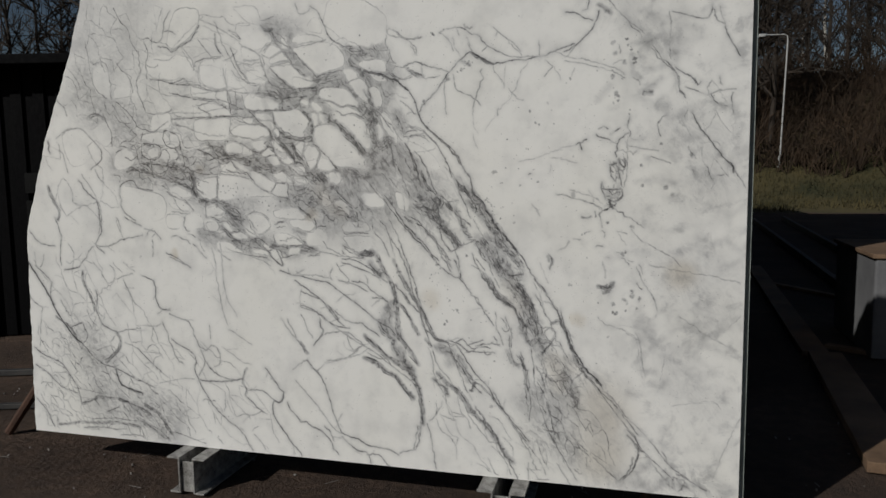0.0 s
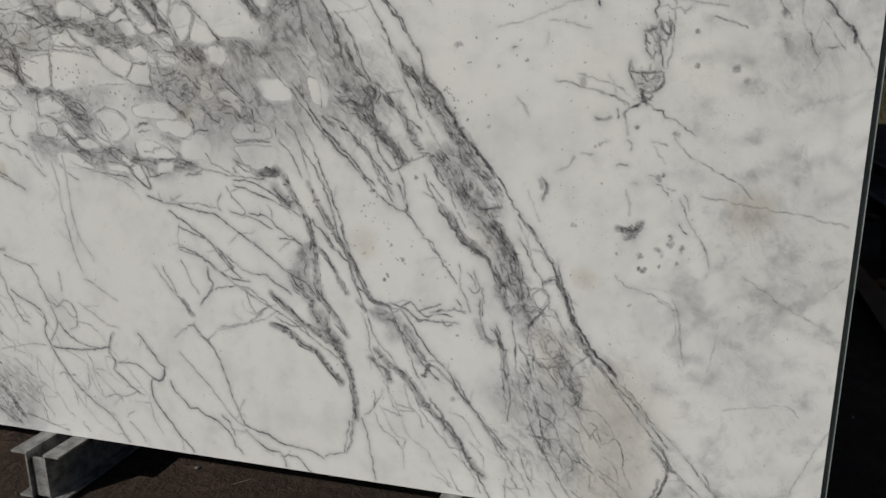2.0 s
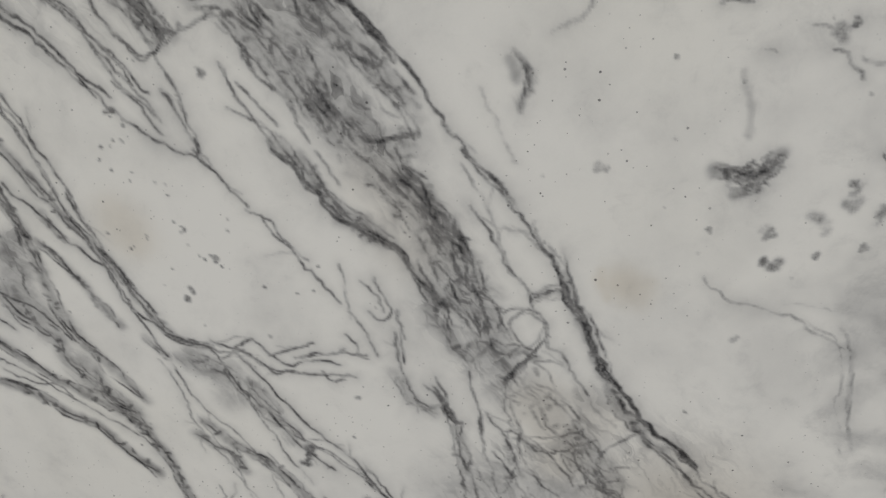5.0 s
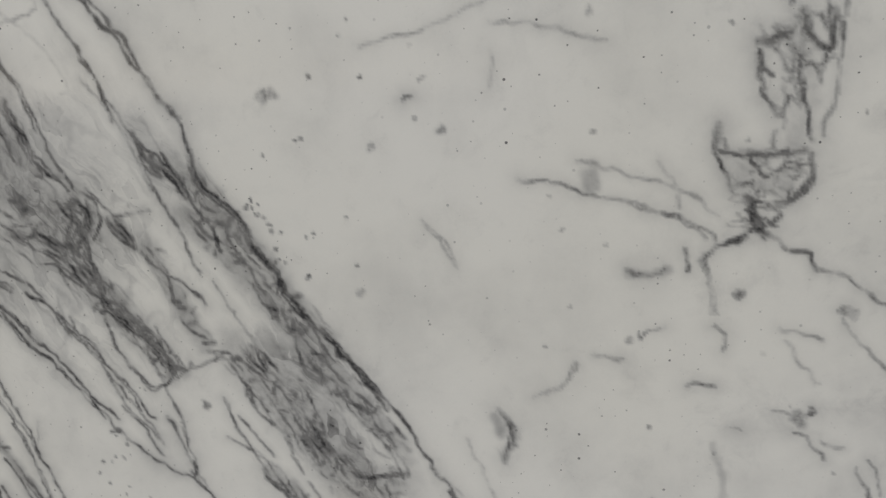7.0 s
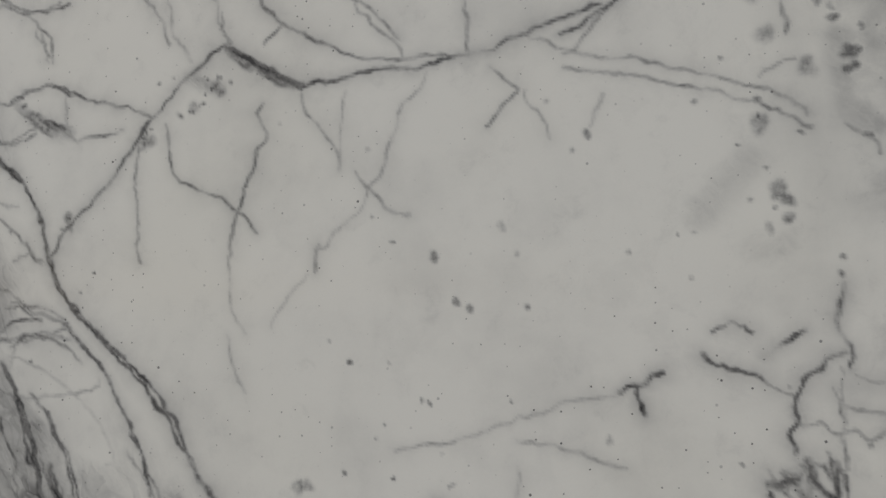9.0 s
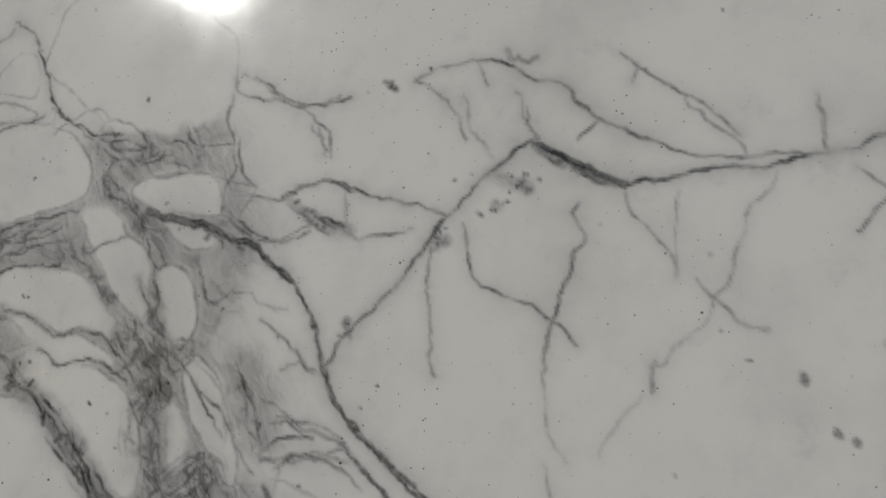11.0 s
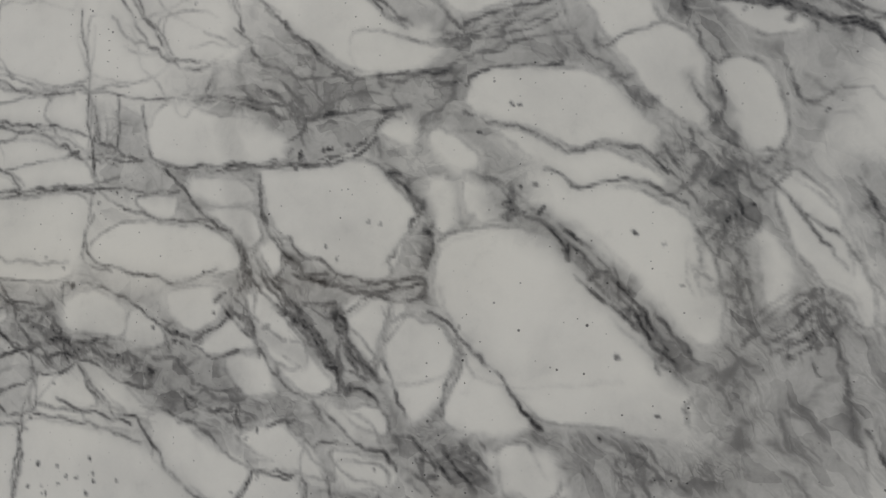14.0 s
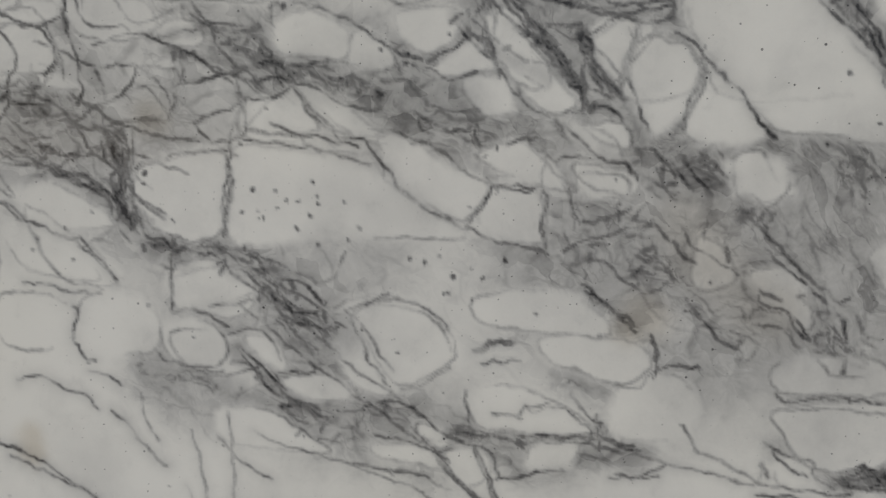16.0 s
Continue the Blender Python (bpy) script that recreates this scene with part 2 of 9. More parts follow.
def top_edge(x):
    """The slab's broken top edge."""
    return TOP - 0.035 - 0.025 * np.sin(x * 19) - 0.012 * np.sin(x * 47 + 1) - 0.006 * np.sin(x * 133)


XS = np.append(np.arange(-1.52, RIGHT, 0.0022), RIGHT)
ZS = np.concatenate([np.arange(FOOT, 2.13, 0.0022), np.arange(2.14, TOP, 0.012), [TOP]])
FIGURE = np.zeros((len(ZS), len(XS), 6), np.float32)  # vein, cloud, crackle, rust, matrix, clast
rng = np.random.default_rng(7)


def rough_field(size):
    """Smooth random numbers over the slab, with bumps of about that many metres."""
    nz, nx = int((TOP - FOOT) / size) + 3, int((RIGHT + 1.52) / size) + 3
    g = rng.normal(size=(nz, nx)).astype(np.float32)
    u, v = (XS + 1.52) / size, (ZS - FOOT) / size
    iu, iv = u.astype(int), v.astype(int)
    fu, fv = ((3 - 2 * (u - iu)) * (u - iu) ** 2)[None, :], ((3 - 2 * (v - iv)) * (v - iv) ** 2)[:, None]
    rows = g[:, iu] * (1 - fu) + g[:, iu + 1] * fu
    return (rows[iv] * (1 - fv) + rows[iv + 1] * fv).astype(np.float32)


TREMOR = [0.0012 * rough_field(0.022) + 0.0007 * rough_field(0.009) + 0.00035 * rough_field(0.0045) for _ in range(2)]


def stamp(channel, a, b, w, value, power):
    """The figure's channel is raised to value along the line from a to b, falling off over the width w."""
    reach = w * (2.2 if power > 1 else 2.6)
    i0, i1 = np.searchsorted(XS, (min(a[0], b[0]) - reach, max(a[0], b[0]) + reach))
    k0, k1 = np.searchsorted(ZS, (min(a[1], b[1]) - reach, max(a[1], b[1]) + reach))
    if i0 >= i1 or k0 >= k1:
        return
    x, z = XS[None, i0:i1] + TREMOR[0][k0:k1, i0:i1] - a[0], ZS[k0:k1, None] + TREMOR[1][k0:k1, i0:i1] - a[1]
    dx, dz = b[0] - a[0], b[1] - a[1]
    s = np.clip((x * dx + z * dz) / (dx * dx + dz * dz + 1e-12), 0, 1)
    d2 = ((x - s * dx) ** 2 + (z - s * dz) ** 2) / (w * w)
    view = FIGURE[k0:k1, i0:i1, channel]
    np.maximum(view, value * np.exp(-d2 ** power), out=view)


def smooth_line(points, step, wobble):
    """A smooth line through points given in centimetres, with a natural tremor."""
    p = np.array(points, float) / 100
    if len(p) < 3:
        p = np.array([p[0], p.mean(0), p[-1]])
    q = np.vstack([2 * p[0] - p[1], p, 2 * p[-1] - p[-2]])
    out = []
    for i in range(1, len(q) - 2):
        n = max(2, int(np.linalg.norm(q[i + 1] - q[i]) / step))
        t = np.linspace(0, 1, n, endpoint=False)[:, None]
        out.append(0.5 * (2 * q[i] + (q[i + 1] - q[i - 1]) * t + (2 * q[i - 1] - 5 * q[i] + 4 * q[i + 1] - q[i + 2]) * t ** 2 + (3 * q[i] - q[i - 1] - 3 * q[i + 1] + q[i + 2]) * t ** 3))
    line = np.vstack([*out, q[-2:-1]])
    if wobble:
        line = line + wobble * wave(len(line), 3)[:, None] * rng.normal(size=2) + 0.6 * wobble * np.stack([wave(len(line), 1.2), wave(len(line), 1.2)], 1)
    return line


def wave(n, slow):
    """Smooth random numbers of about unit size, n of them."""
    k = max(2, int(n / slow) + 2)
    return np.interp(np.linspace(0, k - 1, n), np.arange(k), rng.normal(size=k))


def strand(line, width, dark, taper):
    """One ragged thread: its width and darkness waver, and it nearly breaks off here and there."""
    n = len(line)
    size = np.clip(1 + 0.42 * wave(n, 3), 0.45, 2.0)
    tone = np.clip(dark * (1 + 0.34 * wave(n, 2.5) + 0.25 * wave(n, 9)), 0.05, 1.0)
    ends = np.clip(np.minimum(np.arange(n), np.arange(n)[::-1]) / 5 + taper, 0, 1)
    for i in range(n - 1):
        w = 0.00050 * width * size[i]
        stamp(0, line[i], line[i + 1], max(w, 0.0016), tone[i] * ends[i], 1.15)


def clear_edge(z):
    """Where the shattered band ends and the clear stone to its right begins."""
    return np.interp(z, (0.2, 0.45, 0.66, 0.92, 1.05, 1.2, 1.32, 1.56), (1.3, 1.19, 1.04, 0.90, 0.76, 0.60, 0.52, 0.37))


def offshoots(line, dark):
    """Fine hair veins that leave a vein sideways."""
    if dark < 0.4:
        return
    for _ in range(rng.poisson(len(line) * 0.004 / 0.12)):
        i = rng.integers(0, len(line) - 1)
        if line[i][0] > clear_edge(line[i][1]) - 0.01 or line[i][1] > 1.0:
            continue
        way = line[i + 1] - line[i]
        a = math.atan2(way[1], way[0]) + rng.choice((-1, 1)) * rng.uniform(0.2, 0.6) + (math.pi if rng.random() < 0.5 else 0)
        p, twig = line[i].copy(), [line[i].copy()]
        for _ in range(rng.integers(4, 14)):
            a += rng.normal() * 0.16
            p = p + 0.004 * np.array((math.cos(a), math.sin(a)))
            twig.append(p.copy())
        strand(np.array(twig), 1.6, dark * rng.uniform(0.25, 0.5), 0.35)
        for u, v in zip(twig, twig[1:]):
            stamp(1, u, v, 0.007, 0.13 * dark, 0.65)


def vein(width, dark, *points):
    """A vein of that width in millimetres, with the soft grey that stains the stone beside it. A broad one is a bundle."""
    line = smooth_line(points, 0.004, 0.0011)
    n = len(line)
    if width < 4:
        strand(line, width, 0.9 * dark, 0.75)
        offshoots(line, dark)
    else:
        along = np.gradient(line, axis=0)
        across = np.stack([-along[:, 1], along[:, 0]], 1) / (np.linalg.norm(along, axis=1)[:, None] + 1e-9)
        for k in range(3):
            shift = (k - 1) * 0.00045 * width + 0.0003 * width * wave(n, 6)
            strand(line + across * shift[:, None], max(1.8, 0.36 * width), dark * rng.uniform(0.65, 1.0), 0.3)
        for a, b in zip(line, line[1:]):
            stamp(1, a, b, 0.00075 * width, 0.5 * dark, 1.0)
    for a, b in zip(line, line[1:]):
        stamp(1, a, b, 0.0016 * width + 0.0045, 0.22 * dark, 0.65)


def lace(width, dark, *points):
    """A crushed band: dark threads that part and meet round small lens-shaped pieces in a grey ground."""
    line = smooth_line(points, 0.004, 0.0007)
    n, count = len(line), max(3, int(width / 4.6))
    along = np.gradient(line, axis=0)
    across = np.stack([-along[:, 1], along[:, 0]], 1) / (np.linalg.norm(along, axis=1)[:, None] + 1e-9)
    gap = width / 1000 / (count - 1)
    for j in range(count):
        thread = line + across * ((j - (count - 1) / 2) * gap + 0.6 * gap * wave(n, 8))[:, None]
        i = 0
        while i < n - 2:
            k = min(n, i + int(rng.integers(5, 20)))
            if rng.random() < 0.75 and k - i > 2:
                strand(thread[i:k], rng.uniform(1.2, 3.4), dark * rng.uniform(0.4, 1.2), 0.2)
            i = k
    for _ in range(int(n * count * 0.07)):
        i = int(rng.integers(1, n - 1))
        a = line[i] + across[i] * rng.uniform(-0.5, 0.5) * width / 1000
        b = a + across[i] * rng.choice((-1, 1)) * gap * rng.uniform(0.6, 1.2) + along[i] * rng.normal()
        stamp(0, a, b, rng.uniform(0.0016, 0.003), dark * rng.uniform(0.4, 1.0), 1.15)
    for a, b in zip(line, line[1:]):
        stamp(1, a, b, 0.00062 * width + 0.002, 0.46 * dark * rng.uniform(0.7, 1.05), 1.1)


def network(angle, along, across, width, dark, keep, *corners):
    """A net of hair veins round pieces of about along by across centimetres that lie along an angle, within corners."""
    poly = np.array(corners, float)
    way = np.array((math.cos(radians(angle)), math.sin(radians(angle))))
    side = np.array((-way[1], way[0]))
    mid = poly.mean(0)
    reach = np.linalg.norm(poly - mid, axis=1).max()
    nu, nv = int(reach / along) + 1, int(reach / across) + 1
    spots = {}
    for i in range(-nu, nu + 1):
        for j in range(-nv, nv + 1):
            p = mid + way * along * (i + 0.5 * (j % 2) + rng.uniform(-0.38, 0.38)) + side * across * (j + rng.uniform(-0.38, 0.38))
            inside = False
            for a, b in zip(poly, np.roll(poly, -1, 0)):
                if (a[1] > p[1]) != (b[1] > p[1]) and p[0] < (p[1] - a[1]) * (b[0] - a[0]) / (b[1] - a[1]) + a[0]:
                    inside = not inside
            if inside:
                spots[i, j] = p
    for (i, j), p in spots.items():
        for step, chance in (((1, 0), 1.0), ((0, 1), 0.8), ((-1 if j % 2 == 0 else 1, 1), 0.45)):
            q = spots.get((i + step[0], j + step[1]))
            if q is None or rng.random() > keep * chance:
                continue
            m = (p + q) / 200
            if FIGURE[min(np.searchsorted(ZS, m[1]), len(ZS) - 1), min(np.searchsorted(XS, m[0]), len(XS) - 1), 5] > 0.4:
                continue
            bend = (p + q) / 2 + rng.normal(size=2) * 0.12 * np.linalg.norm(q - p)
            line = smooth_line((p, bend, q), 0.004, 0.0011)
            strand(line, width * rng.uniform(0.7, 1.3), dark * rng.uniform(0.35, 1.1), 0.5)
            for a, b in zip(line, line[1:]):
                stamp(1, a, b, 0.007, 0.14 * dark, 0.65)


def broad(channel, width, value, points):
    line = smooth_line(points, max(0.006, width / 3000), width * 0.00012)
    for a, b in zip(line, line[1:]):
        stamp(channel, a, b, width / 1000 * rng.uniform(0.75, 1.1), value * rng.uniform(0.8, 1.0), 1.4)


def cloud(width, value, *points):
    """A broad grey stain."""
    broad(1, width, 0.75 * value, points)
    broad(2, width, value, points)


def crackle(width, value, *points):
    """Stone that is shattered into small pieces."""
    broad(2, width, value, points)


def rust(width, value, *points):
    """A warm iron stain."""
    broad(3, width, value, points)


def matrix(width, value, *points):
    """Grey ground between the white pieces of the broken stone."""
    broad(4, width, value, points)


def clast(*points):
    """A white piece with a soft rim, and a thin broken joint round it."""
    p = np.array(points, float) / 100
    ring = []
    for i in range(len(p)):
        q0, q1, q2, q3 = (p[(i + k) % len(p)] for k in (-1, 0, 1, 2))
        for t in (0, 0.25, 0.5, 0.75):
            ring.append(0.5 * (2 * q1 + (q2 - q0) * t + (2 * q0 - 5 * q1 + 4 * q2 - q3) * t ** 2 + (3 * q1 - q0 - 3 * q2 + q3) * t ** 3))
    ring = np.array(ring)
    (x0, z0), (x1, z1) = ring.min(0) - 0.014, ring.max(0) + 0.014
    i0, i1 = np.searchsorted(XS, (x0, x1))
    k0, k1 = np.searchsorted(ZS, (z0, z1))
    if i1 - i0 < 2 or k1 - k0 < 2:
        return
    x, z = XS[None, i0:i1] + 1.3 * TREMOR[0][k0:k1, i0:i1], ZS[k0:k1, None] + 1.3 * TREMOR[1][k0:k1, i0:i1]
    inside, d2 = np.zeros(x.shape, bool), np.full(x.shape, 1.0)
    for a, b in zip(ring, np.roll(ring, -1, 0)):
        dx, dz = b[0] - a[0], b[1] - a[1]
        s = np.clip(((x - a[0]) * dx + (z - a[1]) * dz) / (dx * dx + dz * dz + 1e-12), 0, 1)
        d2 = np.minimum(d2, (x - a[0] - s * dx) ** 2 + (z - a[1] - s * dz) ** 2)
        inside ^= ((a[1] > z) != (b[1] > z)) & (x < (z - a[1]) * dx / (dz if abs(dz) > 1e-9 else 1e-9) + a[0])
    d = np.sqrt(d2) * np.where(inside, 1, -1)
    s = np.clip((d + 0.0085) / 0.0135, 0, 1)
    view = FIGURE[k0:k1, i0:i1, 5]
    np.maximum(view, s * s * (3 - 2 * s), out=view)
    joint = np.vstack([ring, ring[:1]])
    fade = np.clip(0.20 + 0.2 * wave(len(joint), 5), 0.0, 0.55)
    for a, b, f in zip(joint, joint[1:], fade):
        if f > 0.08:
            stamp(0, a, b, 0.0019, f, 1.0)


def specks(dark, *spots):
    """Dark pits and crystals: centimetres across and up, millimetres of radius."""
    for x, z, r in spots:
        a = np.array((x, z)) / 100
        for _ in range(3 if r > 3 else 1):
            b = a + rng.normal(size=2) * 0.0003 * r
            stamp(0, b, b + rng.normal(size=2) * 0.0004 * r, max(0.00075 * r, 0.0016), dark * rng.uniform(0.9, 1.1), 1.3)


# the figure: centimetres from the slab's middle and above the datum
vein(3, .8, (37.3, 155.6), (38.5, 158.2), (41.1, 160.5), (44.4, 163.9), (46.9, 167.2), (48.9, 169.7), (50.8, 171.4), (53.3, 173.8), (55.5, 175.9), (57.3, 176.3))
vein(4.5, .95, (57.3, 176.3), (58.9, 175.3), (61.3, 173.7), (63.4, 172.4), (65.2, 171.8))
vein(2.5, .8, (65.2, 171.8), (69, 172.3), (72.4, 172.6), (76.3, 172.6), (79.6, 173.3), (81.7, 173.6), (84.4, 174.1), (86.4, 175.1), (88.5, 175.6), (90.5, 176), (92.6, 177), (93.6, 177.4))
vein(2, .6, (33.1, 173.6), (36.6, 174.1), (40.8, 172.6), (44.2, 171.4), (48.9, 169.9))
vein(2, .4, (30.3, 172.4), (32.4, 172.7), (33.1, 173.6))
vein(5, .45, (33.5, 171.1), (36, 170.3), (38.8, 168.9))
vein(1.5, .4, (38.7, 172.9), (38.5, 170.2), (39.6, 168), (42.9, 168.4), (45.6, 168.8))
vein(2.5, .85, (30.5, 166.1), (32.7, 164.8), (34.5, 162.2), (36, 159.8), (36.4, 157.4), (37.3, 155.3))
vein(3, .8, (37.3, 155.3), (38.3, 152.6), (40.1, 150.3), (42.5, 148), (45.1, 145.7), (48.1, 142.9), (50, 140.7), (51.9, 138.3), (53.5, 135.9), (54.7, 133.8), (56, 132.2))
vein(2, .7, (39.4, 148.6), (41.5, 146.5), (44.2, 143.4), (46.2, 140.1), (47.6, 137.4), (48.6, 134.7), (49.2, 131.9))
vein(1.5, .4, (31, 152.8), (35.3, 150.3), (39.4, 148.8))
vein(1.5, .4, (31.2, 147.1), (34, 147.7), (37.4, 148), (39.8, 148.3))
vein(4, .65, (31.3, 145.1), (33.2, 142.2), (34.7, 138.7), (35.8, 135.9), (37, 131.3))
vein(3, .6, (34.9, 142.2), (37, 139.9), (38.8, 136.6), (40.2, 133.2), (40.6, 131.5))
vein(2, .5, (31.5, 139.2), (33.1, 135.8), (33.9, 131.2))
vein(2, .45, (47.3, 166.9), (47, 163.4), (47.4, 159.4), (47.2, 156.5), (47.7, 154.8))
vein(1.5, .5, (50.2, 168.8), (50.9, 165.5), (51.5, 163.5), (55.3, 161.6), (57.8, 160.1), (60.5, 158))
vein(2.5, .45, (61, 170.6), (60.9, 167.8), (60.2, 164.4), (59, 161.1), (57.9, 157.8), (57.4, 155.4))
vein(2, .25, (57.4, 155.4), (57.9, 150.7), (59.1, 147.9))
vein(2, .25, (57.6, 147.4), (58.2, 144.1), (59.4, 142.5))
vein(1.5, .35, (64.9, 171.1), (66.7, 167.9), (68.7, 165.3), (69, 163.1))
vein(1.5, .25, (69.6, 170.8), (69.3, 167.8), (69, 163.4))
vein(2, .27, (77.7, 171.8), (75.7, 169.5), (74.3, 166.3), (73.2, 163.2), (71.8, 160.6), (69, 157.7), (66.7, 155.9))
vein(2, .55, (66.7, 156.2), (66.4, 153.8))
vein(1.5, .2, (65.5, 153.3), (63.2, 150.3), (62.1, 148.5))
vein(1.5, .3, (70.9, 162.5), (72.9, 160.3), (74, 159), (75.9, 158.8))
vein(2, .5, (61.3, 180.6), (63.1, 178.4), (66.1, 176.4), (69, 175), (71.9, 173.9), (75.2, 173.4), (78.5, 173.7), (80.1, 173.4))
vein(1.5, .35, (70.5, 179.9), (72.4, 177.2), (74.7, 175.3), (75.5, 174.1))
vein(1.5, .4, (81.3, 178.7), (81.5, 176), (81.6, 173.8))
vein(1.5, .3, (56.4, 180.2), (56.7, 177.9), (57.6, 176.3))
vein(2, .3, (50.6, 181.4), (51.3, 178.4), (52.9, 175.3))
vein(2, .45, (94.5, 177.3), (93, 175.4), (91.2, 173.2), (90.5, 172.8))
vein(2, .4, (87, 174.9), (88.7, 174.2), (90.5, 172.8), (93.4, 172.2), (96.3, 171.8), (99.1, 170.7), (101.9, 170), (104.6, 169), (107.2, 168.3), (108.9, 167.2), (110.2, 165.9))
vein(1.5, .3, (106.4, 169.6), (109.1, 170.6))
vein(2, .35, (108.4, 175.8), (109, 172.8))
vein(2, .45, (83.8, 172.3), (85.3, 170.3), (86.1, 169.8), (84.5, 168), (83.2, 166.6))
vein(1.5, .25, (86.6, 169.5), (87.8, 167), (89, 165.4))
vein(1.5, .2, (93.5, 168.7), (92.7, 166.2))
vein(3, .55, (29.8, 183.6), (32.8, 182.4), (35.6, 182.4), (37.7, 182.8))
vein(1.5, .4, (33.5, 182), (36.4, 179.2), (36.9, 176.7))
vein(2.5, .9, (94.4, 143), (95.1, 143.5), (96.1, 143.3), (97.2, 144), (98, 144.5))
vein(2.5, .95, (95.8, 143.1), (96, 141.9), (96.4, 140.7))
vein(3, .75, (100.9, 145.8), (102.7, 145.2), (104, 144.8), (105.5, 144.3), (105.9, 143.6))
vein(2, .5, (105.9, 143.6), (108, 142.8))
vein(3, .8, (112.1, 146.2), (109.6, 144.6), (108.5, 143.7), (108, 142.3), (107.7, 140.7), (107, 139.8), (107.8, 138.2))
vein(2, .6, (106, 145.5), (107.3, 146.6), (108.9, 147.8))
vein(2, .5, (101.9, 147.8), (103.1, 148.6), (105, 147.8))
vein(2, .6, (111.8, 151.2), (111.8, 148.7), (112.1, 146.4), (112.7, 145.1))
vein(1.5, .3, (112.9, 144.2), (114.8, 143.7))
vein(1.5, .35, (107.7, 141.2), (111, 139.9), (114.6, 139.6))
vein(2.5, .3, (111.7, 145.1), (111.9, 141.9), (111.4, 139.2))
vein(1.5, .27, (74.3, 137.2), (78.6, 138), (82.2, 139.1), (85.2, 140.3), (88.2, 141), (90.1, 142), (94, 142.5))
vein(1.5, .27, (85.2, 138.5), (89.1, 137.9), (92.4, 137), (94.7, 136.4))
vein(2, .35, (113.1, 164.8), (115.8, 162.5))
cloud(12, .18, (112.6, 172.4), (113.2, 166.7), (115.6, 164.6))
cloud(15, .14, (101.4, 157.8), (105.6, 162.4))
specks(.8, (92.2, 165.3, 4), (106.4, 167.3, 3.1), (112.2, 153.8, 2.8), (104.6, 163.7, 2.3), (106.5, 161.5, 2.2), (70, 145.3, 1.6), (103.7, 171.2, 1.4), (85, 141.8, 1.5), (77.6, 141.7, 1.7), (69.2, 135.3, 1.6), (74.3, 156.2, 1.7))
specks(.6, (107.9, 158.7, 5.4), (113.4, 170.9, 5.6), (105.3, 158.8, 2.7), (101.3, 167.6, 2.7), (78, 154.7, 4), (80.2, 150.6, 3.5), (81.4, 150, 3.5), (86.4, 150.1, 3), (95.3, 154.7, 2.3), (65, 133.7, 4.4), (79.5, 134.4, 2.5), (93.1, 138.7, 3.2))
specks(.6, (109.6, 164.2, 2.2), (114.6, 173, 3.6), (112.3, 174.9, 3.2), (114.5, 163.8, 3.2))
specks(.4, (106.6, 156.4, 4.1), (84.5, 157.4, 3.8), (85.6, 154.9, 3), (100.4, 152.5, 2.7), (71.8, 165, 3), (90.7, 163.8, 3), (88.7, 168.5, 3), (100.8, 156.3, 3), (65.8, 133.8, 5), (55.8, 172.7, 4.8), (53.6, 170.3, 5.9), (56.4, 171.8, 4.5))
specks(.4, (52.1, 169.8, 3.9), (48.6, 167.4, 5.9), (39.4, 160.2, 3.9))
vein(5, .65, (108.8, 137.5), (109.4, 135.7), (110.7, 134.8), (110.9, 137.4))
vein(4, .65, (105.8, 135.4), (107.2, 135.6), (108.4, 136))
vein(3, .7, (105.8, 134.8), (105.9, 132.5), (106.8, 130.5), (107.6, 130), (108.2, 131.2))
vein(3, .6, (108.5, 134.2), (109, 132.3), (109.6, 130.2), (109.9, 128))
vein(2, .6, (111.1, 134.2), (109.7, 133.6), (108.5, 133.4))
vein(2.5, .5, (111.3, 137.1), (111.5, 134.1), (111.2, 131.5), (110.7, 128.4))
vein(2, .4, (111, 143.4), (111.6, 140.5), (111.5, 137.1))
vein(3.5, .8, (103.4, 129.6), (103, 128), (103.2, 127.3), (105.6, 127.1), (107.5, 127.1), (109.8, 127.3))
vein(3, .75, (103, 127.3), (103.7, 125.5), (104.2, 124.3))
vein(2, .6, (105.6, 127.1), (106.5, 125.2), (107.7, 125.7), (109.4, 126.2))
vein(4, .65, (109.8, 127.1), (109.9, 124.8), (108.9, 123.4), (107.4, 122.9))
vein(3, .6, (107.5, 127.1), (107.2, 128.9))
vein(6, .8, (105.3, 123.6), (105.9, 122.4), (106.6, 121), (107.1, 120.5))
vein(3, .75, (106.2, 121.2), (104.9, 120), (103.2, 119.7), (102.1, 118.6))
vein(2, .5, (106.4, 122.6), (108.3, 122.9))
vein(1.5, .5, (87.3, 125.6), (90.2, 125.1), (92.1, 124.6), (94.5, 123.9), (97.2, 123.1), (100.4, 122.4), (102.7, 120.4), (103.1, 119.9))
vein(1.5, .5, (107.1, 120.5), (109.2, 119.1), (111.8, 117.5), (114, 116.4), (117.3, 114.1))
vein(1.5, .35, (98.6, 126.6), (100.2, 124.7), (100.4, 123))
vein(2, .3, (102.3, 118.9), (103.2, 115.4), (103.7, 113.9))
vein(3, .45, (96.3, 117.5), (98.2, 117.1), (99.3, 117.8))
vein(2, .6, (100.9, 119.4), (101.1, 117.6))
vein(1.5, .4, (97.3, 111.8), (99.6, 112.5))
vein(1.5, .35, (93.4, 109.7), (95.6, 109.4))
vein(2.5, .3, (91.9, 108.8), (90.8, 106.8), (88.3, 105.8))
vein(1.5, .3, (79, 122), (80.5, 119.9), (81.5, 118.3))
vein(2, .8, (77.7, 132.4), (78.5, 133.1))
vein(1.5, .25, (85.2, 136.2), (85.3, 133.5))
